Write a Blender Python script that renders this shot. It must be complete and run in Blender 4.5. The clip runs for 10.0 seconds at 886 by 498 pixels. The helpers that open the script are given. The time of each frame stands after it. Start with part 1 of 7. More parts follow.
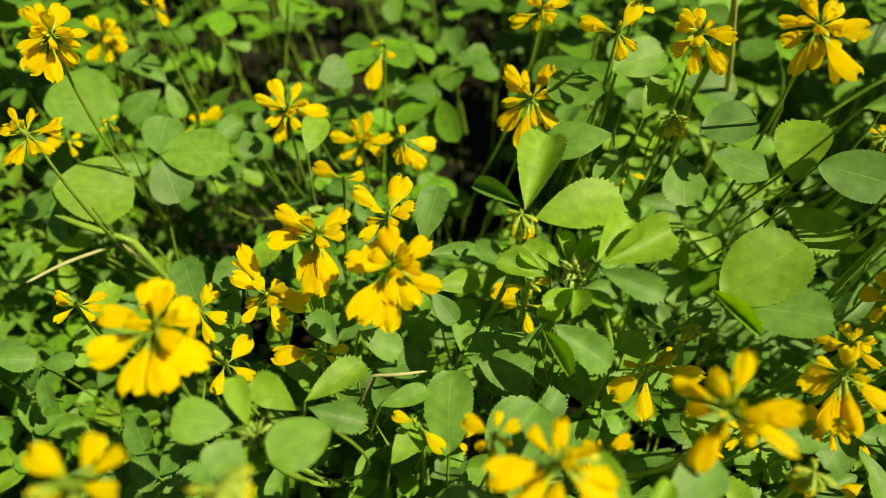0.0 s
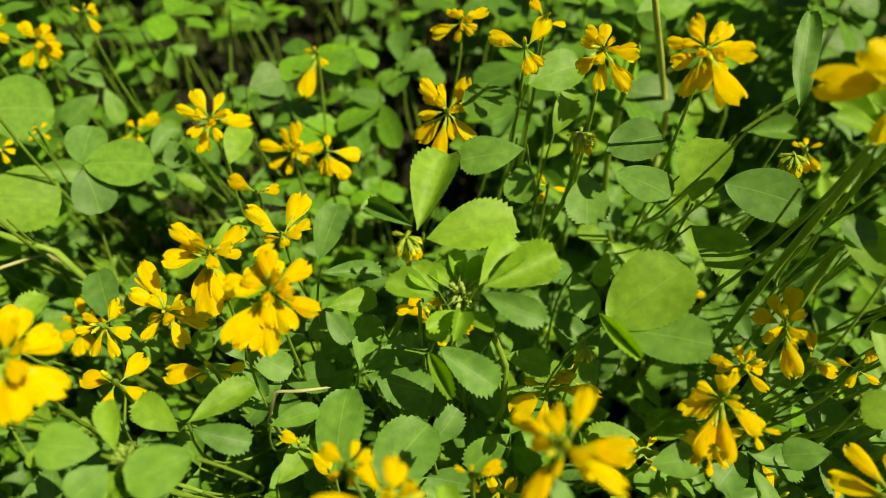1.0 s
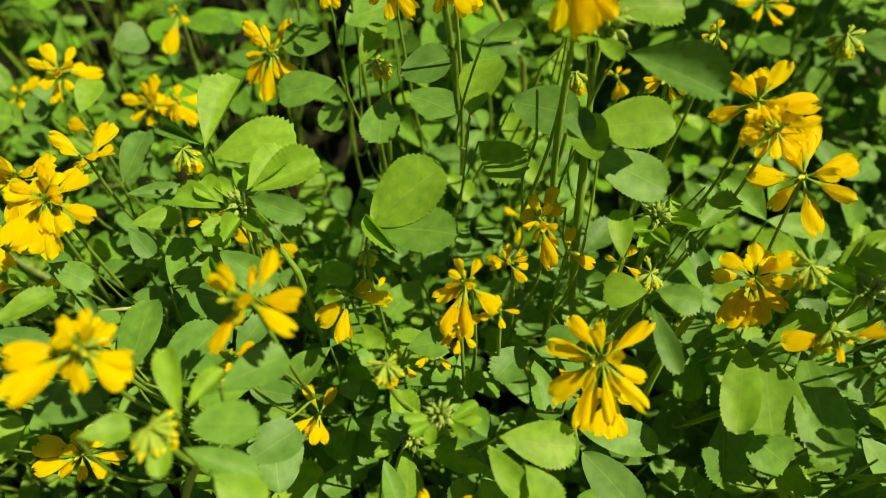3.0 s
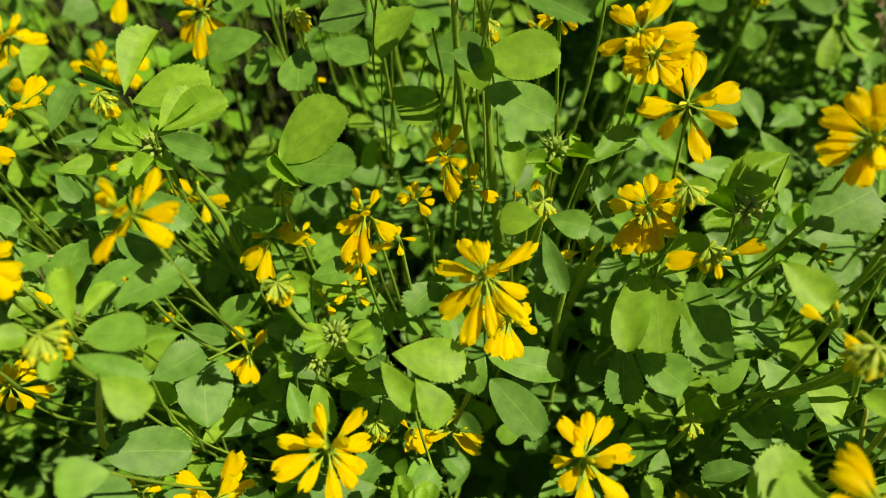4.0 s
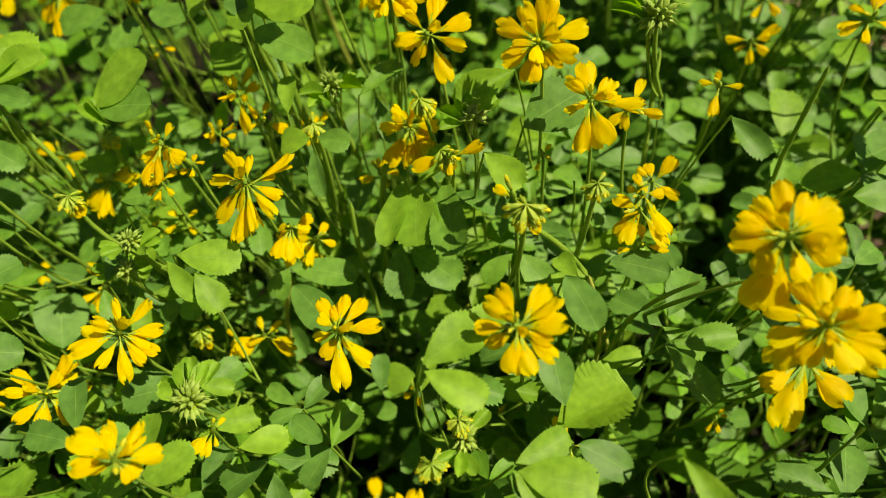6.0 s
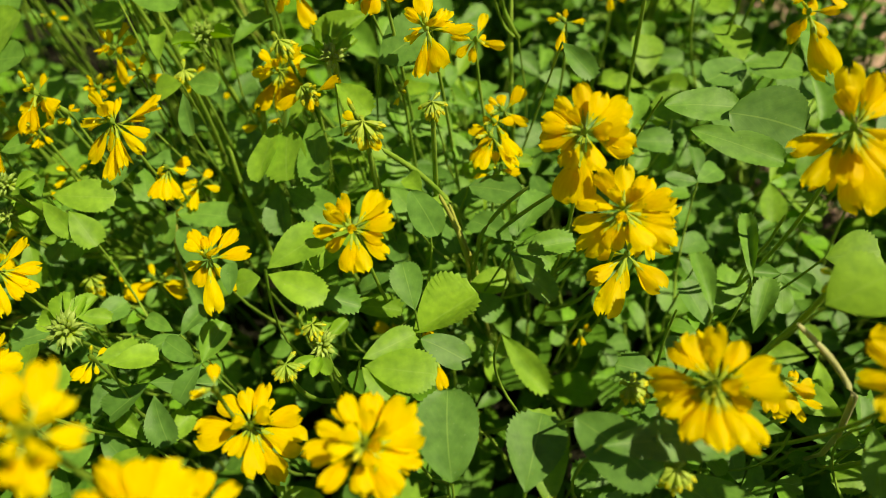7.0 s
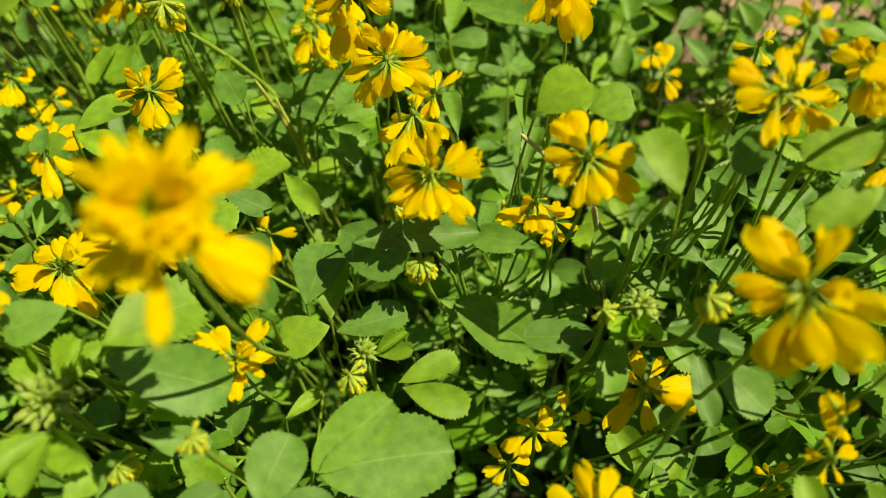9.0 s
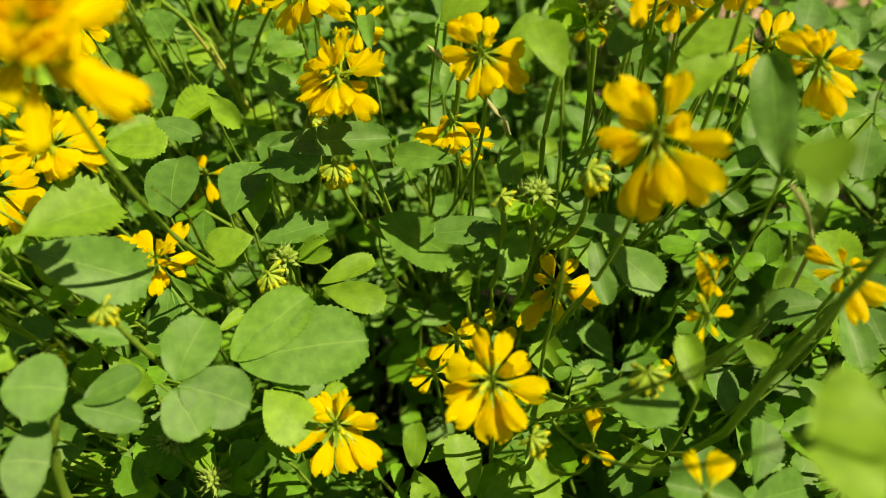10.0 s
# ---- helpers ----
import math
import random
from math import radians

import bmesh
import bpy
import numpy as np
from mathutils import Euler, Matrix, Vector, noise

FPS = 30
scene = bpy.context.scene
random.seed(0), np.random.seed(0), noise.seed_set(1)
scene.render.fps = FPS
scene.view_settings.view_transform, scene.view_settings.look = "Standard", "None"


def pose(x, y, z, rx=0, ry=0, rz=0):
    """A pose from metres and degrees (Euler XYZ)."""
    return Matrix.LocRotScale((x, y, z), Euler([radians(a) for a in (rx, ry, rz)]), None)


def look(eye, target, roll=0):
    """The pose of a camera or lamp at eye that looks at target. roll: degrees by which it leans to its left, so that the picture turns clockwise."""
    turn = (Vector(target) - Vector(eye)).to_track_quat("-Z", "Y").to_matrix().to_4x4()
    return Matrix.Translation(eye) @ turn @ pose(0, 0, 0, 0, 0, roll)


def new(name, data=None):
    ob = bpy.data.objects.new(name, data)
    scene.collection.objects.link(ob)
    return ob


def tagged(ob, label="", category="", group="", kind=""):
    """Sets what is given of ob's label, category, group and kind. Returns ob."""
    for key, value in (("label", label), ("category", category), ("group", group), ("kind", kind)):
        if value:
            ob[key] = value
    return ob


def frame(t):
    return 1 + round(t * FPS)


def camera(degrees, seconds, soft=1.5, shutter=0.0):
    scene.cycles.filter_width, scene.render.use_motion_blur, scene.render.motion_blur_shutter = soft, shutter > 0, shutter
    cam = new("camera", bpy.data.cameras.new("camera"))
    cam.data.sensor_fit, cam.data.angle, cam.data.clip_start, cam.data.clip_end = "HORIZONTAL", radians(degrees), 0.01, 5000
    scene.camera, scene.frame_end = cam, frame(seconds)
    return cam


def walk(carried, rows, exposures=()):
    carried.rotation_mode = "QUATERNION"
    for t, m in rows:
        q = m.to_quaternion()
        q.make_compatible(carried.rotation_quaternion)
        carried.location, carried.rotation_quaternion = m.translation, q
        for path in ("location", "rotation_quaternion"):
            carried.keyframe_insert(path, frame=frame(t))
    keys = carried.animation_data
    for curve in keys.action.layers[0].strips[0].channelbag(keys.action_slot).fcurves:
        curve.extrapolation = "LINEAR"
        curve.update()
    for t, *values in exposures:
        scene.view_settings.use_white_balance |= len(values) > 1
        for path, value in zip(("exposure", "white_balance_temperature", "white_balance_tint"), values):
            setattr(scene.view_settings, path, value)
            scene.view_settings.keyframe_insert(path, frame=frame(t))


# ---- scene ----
cam = camera(68.0, 10.0, 0.6)
cam.data.dof.use_dof = True
cam.data.dof.focus_distance = 0.15
cam.data.dof.aperture_fstop = 11.0
PATH = [
    (0, (0.003, 0.001, 0.301), (-0.021, 1.392, -1.135), 2.1),
    (0.5, (0.01, 0.006, 0.303), (-0.01, 1.384, -1.147), 2.6),
    (1, (0.026, 0.007, 0.306), (-0.006, 1.373, -1.154), 2.1),
    (1.5, (0.037, 0.006, 0.307), (0.008, 1.374, -1.151), 2.0),
    (2, (0.054, -0.005, 0.306), (0.026, 1.367, -1.149), 1.4),
    (2.5, (0.07, -0.011, 0.304), (0.033, 1.352, -1.159), -0.0),
    (2.7, (0.073, -0.012, 0.302), (0.03, 1.358, -1.154), -0.1),
    (3.8, (0.091, -0.022, 0.3), (0.044, 1.309, -1.192), -1.6),
    (4, (0.099, -0.027, 0.296), (0.032, 1.325, -1.175), -2.2),
    (4.5, (0.11, -0.037, 0.291), (0.036, 1.337, -1.161), -2.7),
    (5, (0.123, -0.048, 0.289), (0.052, 1.339, -1.15), -3.0),
    (5.5, (0.135, -0.054, 0.294), (0.048, 1.329, -1.148), -4.5),
    (5.7, (0.143, -0.056, 0.296), (0.042, 1.31, -1.162), -5.7),
    (7, (0.179, -0.083, 0.289), (0.185, 1.282, -1.174), -6.1),
    (7.5, (0.191, -0.095, 0.283), (0.22, 1.279, -1.17), -5.9),
    (8, (0.2, -0.104, 0.277), (0.238, 1.255, -1.19), -6.6),
    (8.5, (0.207, -0.116, 0.272), (0.286, 1.25, -1.187), -6.3),
    (9, (0.214, -0.126, 0.274), (0.308, 1.248, -1.177), -6.9),
    (9.5, (0.219, -0.137, 0.268), (0.35, 1.249, -1.168), -6.6),
    (10, (0.224, -0.15, 0.262), (0.373, 1.242, -1.166), -7.0),
]
walk(cam, [(t, look(eye, target, roll)) for t, eye, target, roll in PATH], [(0.0, 0.49, 8700, 7.5), (4.0, 0.48, 8500, 7.5), (7.0, 0.46, 8500, 7.5), (10.0, 0.54, 9200, 7.5)])

# ---- light: high clear sun, blue sky ----
SUN_ELEVATION, SUN_TURN = 56.0, -20.0      # degrees; turn is the compass side the sun stands on, from +x towards +y
sky_world = bpy.data.worlds.new("sky")
scene.world = sky_world
sky_world.use_nodes = True
wn = sky_world.node_tree
sky = wn.nodes.new("ShaderNodeTexSky")
sky.sky_type = 'NISHITA'
sky.sun_disc = False
sky.sun_elevation = radians(SUN_ELEVATION)
sky.sun_rotation = radians(90 - SUN_TURN)
wn.nodes["Background"].inputs["Strength"].default_value = 0.028
wn.links.new(sky.outputs["Color"], wn.nodes["Background"].inputs["Color"])
sun_data = bpy.data.lights.new("sun", 'SUN')
sun_data.energy, sun_data.angle, sun_data.color = 4.45, radians(0.53), (1.0, 0.95, 0.85)
sun = new("sun", sun_data)
ce, se = math.cos(radians(SUN_ELEVATION)), math.sin(radians(SUN_ELEVATION))
sun.matrix_world = look((2 * ce * math.cos(radians(SUN_TURN)), 2 * ce * math.sin(radians(SUN_TURN)), 2 * se), (0, 0, 0))

# ---- materials ----
def material(name, rough, spec=0.4):
    m = bpy.data.materials.new(name)
    m.use_nodes = True
    nt = m.node_tree
    b = nt.nodes["Principled BSDF"]
    b.inputs["Roughness"].default_value = rough
    b.inputs["Specular IOR Level"].default_value = spec
    return m, nt, b


def node(nt, kind, **sets):
    n = nt.nodes.new(kind)
    for key, value in sets.items():
        n.inputs[key.replace("_", " ")].default_value = value
    return n


def ramp(nt, source, stops):
    r = nt.nodes.new("ShaderNodeValToRGB")
    els = r.color_ramp.elements
    while len(els) < len(stops):
        els.new(0.5)
    for e, (at, col) in zip(els, stops):
        e.position, e.color = at, (*col, 1)
    nt.links.new(source, r.inputs["Fac"])
    return r.outputs["Color"]


def mixed(nt, how, fac, a, b):
    n = nt.nodes.new("ShaderNodeMix")
    n.data_type, n.blend_type = 'RGBA', how
    for slot, v in ((0, fac), (6, a), (7, b)):
        if isinstance(v, (int, float)):
            n.inputs[slot].default_value = v
        elif isinstance(v, tuple):
            n.inputs[slot].default_value = (*v, 1)
        else:
            nt.links.new(v, n.inputs[slot])
    return n.outputs[2]


def math_node(nt, op, a, b=0.0):
    n = nt.nodes.new("ShaderNodeMath")
    n.operation = op
    for slot, v in ((0, a), (1, b)):
        if isinstance(v, (int, float)):
            n.inputs[slot].default_value = v
        else:
            nt.links.new(v, n.inputs[slot])
    return n.outputs[0]


def see_through(nt, b, colour, share):
    """Light that passes through thin tissue."""
    tr = nt.nodes.new("ShaderNodeBsdfTranslucent")
    if isinstance(colour, tuple):
        tr.inputs["Color"].default_value = (*colour, 1)
    else:
        nt.links.new(colour, tr.inputs["Color"])
    mx = nt.nodes.new("ShaderNodeMixShader")
    mx.inputs[0].default_value = share
    nt.links.new(b.outputs[0], mx.inputs[1])
    nt.links.new(tr.outputs[0], mx.inputs[2])
    nt.links.new(mx.outputs[0], nt.nodes["Material Output"].inputs["Surface"])


def leaf_material(name, dark, light, fresh, share, island=False):
    """Leaf tissue with a pale midrib, fanned side veins and blotches; tone differs leaf by leaf."""
    m, nt, b = material(name, 0.52, 0.28)
    if island:
        rnd = nt.nodes.new("ShaderNodeNewGeometry").outputs["Random Per Island"]
    else:
        rnd = nt.nodes.new("ShaderNodeObjectInfo").outputs["Random"]
    uv = nt.nodes.new("ShaderNodeUVMap").outputs[0]
    xyz = nt.nodes.new("ShaderNodeSeparateXYZ")
    nt.links.new(uv, xyz.inputs[0])
    side = math_node(nt, 'ABSOLUTE', math_node(nt, 'SUBTRACT', xyz.outputs[0], 0.5))
    rib = math_node(nt, 'LESS_THAN', side, 0.012)
    fan = math_node(nt, 'SUBTRACT', xyz.outputs[1], math_node(nt, 'MULTIPLY', side, 1.15))
    wave = math_node(nt, 'SINE', math_node(nt, 'MULTIPLY', fan, 50.0))
    vein = math_node(nt, 'POWER', math_node(nt, 'MAXIMUM', wave, 0.0), 7.0)
    noise_n = node(nt, "ShaderNodeTexNoise", Scale=420.0, Detail=4.0)
    fine = node(nt, "ShaderNodeTexNoise", Scale=2600.0, Detail=2.0)
    geo = nt.nodes.new("ShaderNodeNewGeometry")
    nt.links.new(geo.outputs["Position"], noise_n.inputs["Vector"])
    nt.links.new(geo.outputs["Position"], fine.inputs["Vector"])
    tone = ramp(nt, rnd, [(0.0, dark), (0.55, light), (1.0, fresh)])
    blotch = ramp(nt, noise_n.outputs[0], [(0.3, (0.72, 0.78, 0.7)), (0.7, (1.12, 1.1, 1.05))])
    c = mixed(nt, 'MULTIPLY', 1.0, tone, blotch)
    c = mixed(nt, 'MIX', math_node(nt, 'MULTIPLY', vein, 0.035), c, (0.28, 0.42, 0.14))
    c = mixed(nt, 'MIX', math_node(nt, 'MULTIPLY', rib, 0.3), c, (0.27, 0.45, 0.1))
    speck = math_node(nt, 'GREATER_THAN', fine.outputs[0], 0.74)
    c = mixed(nt, 'MIX', math_node(nt, 'MULTIPLY', speck, 0.35), c, (0.45, 0.5, 0.35))
    nt.links.new(c, b.inputs["Base Color"])
    bump = node(nt, "ShaderNodeBump", Strength=0.18, Distance=0.0005)
    nt.links.new(math_node(nt, 'SUBTRACT', noise_n.outputs[0], math_node(nt, 'MULTIPLY', vein, 0.07)), bump.inputs["Height"])
    nt.links.new(bump.outputs[0], b.inputs["Normal"])
    through_c = mixed(nt, 'MULTIPLY', 1.0, c, (1.75, 1.9, 0.4))
    see_through(nt, b, through_c, share)
    return m


def petal_material():
    m, nt, b = material("petal_yellow", 0.55, 0.25)
    rnd = nt.nodes.new("ShaderNodeObjectInfo").outputs["Random"]
    uv = nt.nodes.new("ShaderNodeUVMap").outputs[0]
    xyz = nt.nodes.new("ShaderNodeSeparateXYZ")
    nt.links.new(uv, xyz.inputs[0])
    tone = ramp(nt, rnd, [(0.0, (0.96, 0.75, 0.005)), (0.6, (0.97, 0.81, 0.01)), (1.0, (0.98, 0.86, 0.02))])
    streak = node(nt, "ShaderNodeTexNoise", Scale=16.0, Detail=3.0)
    mp = nt.nodes.new("ShaderNodeMapping")
    mp.inputs["Scale"].default_value = (2.2, 0.25, 1.0)
    nt.links.new(uv, mp.inputs["Vector"])
    nt.links.new(mp.outputs[0], streak.inputs["Vector"])
    lines = ramp(nt, streak.outputs[0], [(0.35, (0.95, 0.91, 0.8)), (0.65, (1.02, 1.02, 1.0))])
    base = ramp(nt, xyz.outputs[1], [(0.0, (0.8, 0.92, 0.8)), (0.25, (1, 1, 1))])
    c = mixed(nt, 'MULTIPLY', 1.0, mixed(nt, 'MULTIPLY', 1.0, tone, lines), base)
    nt.links.new(c, b.inputs["Base Color"])
    bump = node(nt, "ShaderNodeBump", Strength=0.3, Distance=0.0004)
    nt.links.new(streak.outputs[0], bump.inputs["Height"])
    nt.links.new(bump.outputs[0], b.inputs["Normal"])
    see_through(nt, b, mixed(nt, 'MULTIPLY', 1.0, c, (1.0, 0.98, 0.85)), 0.57)
    return m


def stalk_material(name, low, high, share=0.0):
    m, nt, b = material(name, 0.5, 0.35)
    geo = nt.nodes.new("ShaderNodeNewGeometry")
    n1 = node(nt, "ShaderNodeTexNoise", Scale=130.0, Detail=4.0)
    nt.links.new(geo.outputs["Position"], n1.inputs["Vector"])
    nt.links.new(ramp(nt, n1.outputs[0], [(0.3, low), (0.7, high)]), b.inputs["Base Color"])
    n2 = node(nt, "ShaderNodeTexNoise", Scale=1500.0, Detail=2.0)
    nt.links.new(geo.outputs["Position"], n2.inputs["Vector"])
    bump = node(nt, "ShaderNodeBump", Strength=0.4, Distance=0.0005)
    nt.links.new(n2.outputs[0], bump.inputs["Height"])
    nt.links.new(bump.outputs[0], b.inputs["Normal"])
    if share:
        see_through(nt, b, high, share)
    return m


def node_noise(nt, scale):
    n = node(nt, "ShaderNodeTexNoise", Scale=scale, Detail=5.0)
    nt.links.new(nt.nodes.new("ShaderNodeNewGeometry").outputs["Position"], n.inputs["Vector"])
    return n.outputs[0]


def soil_material():
    m, nt, b = material("soil", 0.95, 0.15)
    geo = nt.nodes.new("ShaderNodeNewGeometry")
    big = node(nt, "ShaderNodeTexNoise", Scale=9.0, Detail=5.0)
    small = node(nt, "ShaderNodeTexNoise", Scale=240.0, Detail=6.0)
    xyz = nt.nodes.new("ShaderNodeSeparateXYZ")
    for n in (big, small):
        nt.links.new(geo.outputs["Position"], n.inputs["Vector"])
    nt.links.new(geo.outputs["Position"], xyz.inputs[0])
    # bare pale sand beside the bed; under it, deep shade painted into dark soil
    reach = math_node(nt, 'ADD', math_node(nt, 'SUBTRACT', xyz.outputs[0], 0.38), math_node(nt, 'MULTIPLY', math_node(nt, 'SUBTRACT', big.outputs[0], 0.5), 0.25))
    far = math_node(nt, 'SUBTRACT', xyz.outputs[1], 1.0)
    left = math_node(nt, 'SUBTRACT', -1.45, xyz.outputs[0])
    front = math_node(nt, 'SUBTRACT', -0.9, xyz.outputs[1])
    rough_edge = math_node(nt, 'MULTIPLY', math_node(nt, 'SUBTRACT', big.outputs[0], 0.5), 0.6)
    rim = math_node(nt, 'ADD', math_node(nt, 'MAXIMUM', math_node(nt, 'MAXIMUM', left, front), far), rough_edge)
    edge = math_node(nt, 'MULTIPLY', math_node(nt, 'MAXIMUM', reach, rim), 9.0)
    # near black, so that gaps between the leaves read as deep shade
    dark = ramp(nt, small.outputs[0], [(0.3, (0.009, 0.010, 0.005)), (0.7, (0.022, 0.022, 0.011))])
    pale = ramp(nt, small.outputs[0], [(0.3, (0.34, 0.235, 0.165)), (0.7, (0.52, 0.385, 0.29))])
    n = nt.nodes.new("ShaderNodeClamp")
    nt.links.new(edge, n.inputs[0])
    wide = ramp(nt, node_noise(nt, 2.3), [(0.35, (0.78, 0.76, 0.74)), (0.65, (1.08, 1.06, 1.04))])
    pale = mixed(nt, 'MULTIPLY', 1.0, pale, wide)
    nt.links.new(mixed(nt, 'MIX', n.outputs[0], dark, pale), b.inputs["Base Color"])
    bump = node(nt, "ShaderNodeBump", Strength=0.8, Distance=0.004)
    nt.links.new(small.outputs[0], bump.inputs["Height"])
    nt.links.new(bump.outputs[0], b.inputs["Normal"])
    return m


LEAF_GLAUCOUS = leaf_material("leaf_blue_green", (0.086, 0.208, 0.041), (0.11, 0.264, 0.047), (0.147, 0.33, 0.04), 0.2)
LEAF_FRESH = leaf_material("leaf_fresh_green", (0.168, 0.34, 0.034), (0.207, 0.4, 0.04), (0.246, 0.46, 0.044), 0.3)
LEAF_MASS = leaf_material("leaf_mass", (0.062, 0.172, 0.022), (0.089, 0.232, 0.022), (0.134, 0.345, 0.02), 0.12, island=True)
PETAL = petal_material()
CALYX = stalk_material("calyx_green", (0.29, 0.46, 0.035), (0.46, 0.6, 0.06), 0.3)
BUD = stalk_material("bud_yellow_green", (0.3, 0.49, 0.05), (0.5, 0.65, 0.09), 0.35)
BUD_TIP = stalk_material("bud_tip_pale_yellow", (0.62, 0.64, 0.03), (0.82, 0.78, 0.05), 0.35)
SEED = stalk_material("seed_pod_green", (0.22, 0.38, 0.06), (0.38, 0.54, 0.11), 0.2)
STEM = stalk_material("stem_green", (0.165, 0.33, 0.035), (0.29, 0.47, 0.065), 0.15)
STEM_PALE = stalk_material("stem_dry_pale", (0.34, 0.38, 0.14), (0.52, 0.52, 0.26), 0.1)
STEM_OLD = stalk_material("stem_woody", (0.34, 0.36, 0.07), (0.42, 0.5, 0.1))
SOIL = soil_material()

# ---- shapes shared by many pieces ----
def grid_mesh(name, rows, mats, extra=()):
    """A mesh from rows of points (all of one length), with u across and v along; extra: more (rows, slot)."""
    verts, faces, uvs, slots = [], [], [], []
    for pts, slot in ((rows, 0), *extra):
        start, k = len(verts), len(pts[0])
        for i, row in enumerate(pts):
            for j, p in enumerate(row):
                verts.append(tuple(p))
                uvs.append((j / (k - 1), i / (len(pts) - 1)))
        for i in range(len(pts) - 1):
            for j in range(k - 1):
                a = start + i * k + j
                faces.append((a, a + 1, a + k + 1, a + k))
                slots.append(slot)
    me = bpy.data.meshes.new(name)
    me.from_pydata(verts, [], faces)
    for m in mats:
        me.materials.append(m)
    layer = me.uv_layers.new(name="UVMap")
    for poly in me.polygons:
        poly.use_smooth = True
        poly.material_index = slots[poly.index]
        for li in poly.loop_indices:
            layer.data[li].uv = uvs[me.loops[li].vertex_index]
    me.update()
    return me


def blade_rows(rng, low=1.0, high=0.5, teeth=9, depth=0.05, fold=0.12, curl=0.12, wave=0.02, across=(-1, -0.55, 0, 0.55, 1)):
    """Rows across a leaf blade one long (y) and one wide (x): wedge-shaped below (low), blunt above (high), toothed towards the tip."""
    n = teeth * 2 + 5
    rows = []
    lean = rng.uniform(-0.05, 0.05)
    peak = low / (low + high)
    top = peak ** low * (1 - peak) ** high
    for i in range(n + 1):
        u = 1 - (1 - i / n) ** 1.25
        w = u ** low * (1 - u) ** high / top if 0 < i < n else 0.0
        w = max(w, 0.03 if i == 0 else 0.05)
        row = []
        for v in across:
            ww, uu = w, u
            if abs(v) == 1 and u > 0.32 and 0 < i < n:
                bite = depth * (0.7 + 0.6 * rng.random())
                ww += bite * 0.9 if i % 2 else -bite * 0.3
                uu += bite * 0.45 if i % 2 else 0.0
            x = v * ww * 0.5
            z = fold * abs(v) * w * 0.5 - curl * u * u + wave * math.sin(7 * u + 3 * v + lean * 40) * abs(v)
            row.append((x + lean * math.sin(3 * u), uu, z))
        rows.append(row)
    return rows


def petal_rows(length, width, fold, curve, notch, start=(0, 0, 0), pitch=0.0, turn=0.0, n=8, spread=0.0, rag=0.0, across=(-1, -0.72, -0.36, 0, 0.36, 0.72, 1)):
    """Rows across a drop-shaped petal that leaves start along +y, pitched up and rolled by degrees: a narrow claw, a round, notched end."""
    e = Euler((radians(pitch), 0, radians(spread))).to_matrix() @ Euler((0, radians(turn), 0)).to_matrix()
    rows = []
    for i in range(n + 1):
        u = (i / n) ** 0.85
        if u < 0.68:
            w = width * (0.2 + 0.8 * math.sin(u / 0.68 * math.pi / 2) ** 1.4)
        else:
            w = width * max(0.0, 1 - ((u - 0.68) / 0.33) ** 3.2) ** 0.5
        row = []
        for v in across:
            lobe = (math.cos(9 * v + 40 * width) + 0.5 * math.sin(17 * v + 9 * width)) * rag
            y = length * u + length * u ** 6 * (lobe - notch * (1 - abs(v)) ** 1.5)
            z = fold * v * v * w - curve * u * u * length + rag * math.sin(5 * v + 5 * u + 30 * width) * length * u
            row.append(Vector(start) + e @ Vector((v * w * 0.5, y, z)))
        rows.append(row)
    return rows


def tube_rows(points, radii, sides=6):
    rows = []
    points = [Vector(p) for p in points]
    for i, (p, r) in enumerate(zip(points, radii)):
        d = (points[min(i + 1, len(points) - 1)] - points[max(i - 1, 0)]).normalized()
        a = d.orthogonal().normalized() if abs(d.z) < 0.9 else d.cross(Vector((0, 1, 0))).normalized()
        b = d.cross(a)
        rows.append([p + (a * math.cos(2 * math.pi * k / sides) + b * math.sin(2 * math.pi * k / sides)) * r for k in range(sides + 1)])
    return rows


def floret_mesh(name, seed, open_width, curve):
    """A pea flower one long, along +y: thin pedicel, slim calyx, one broad standard, two wings tucked under it and a keel."""
    rng = random.Random(seed)
    std = petal_rows(0.78, open_width, -0.16, curve, rng.uniform(0.05, 0.14), (0, 0.2, 0.03), rng.uniform(2, 10), rng.uniform(-14, 14), 10, rag=0.052)
    left = petal_rows(0.64, open_width * 0.56, 0.1, 0.06, 0.0, (-0.012, 0.24, -0.012), -6, 26, 6, rng.uniform(5, 15), 0.03, (-1, -0.5, 0, 0.5, 1))
    right = petal_rows(0.64, open_width * 0.56, 0.1, 0.06, 0.0, (0.012, 0.24, -0.012), -6, -26, 6, -rng.uniform(5, 15), 0.03, (-1, -0.5, 0, 0.5, 1))
    keel = petal_rows(0.46, 0.12, 0.5, -0.1, 0.0, (0, 0.28, -0.03), -5, 0, 4, across=(-1, 0, 1))
    cup = tube_rows([(0, 0, 0), (0, 0.12, 0), (0, 0.16, 0), (0, 0.25, 0.0), (0, 0.34, 0.0)], [0.017, 0.019, 0.036, 0.05, 0.044])
    teeth = [petal_rows(0.11, 0.035, 0.1, -0.1, -0.2, (0.04 * math.cos(a), 0.31, 0.04 * math.sin(a)), 10 * math.sin(a), 0, 2, -10 * math.cos(a), across=(-1, 0, 1)) for a in (0.3, 1.6, 2.8, 4.0, 5.3)]
    return grid_mesh(name, std, (PETAL, CALYX), [(left, 0), (right, 0), (keel, 0), (cup, 1), *((t, 1) for t in teeth)])


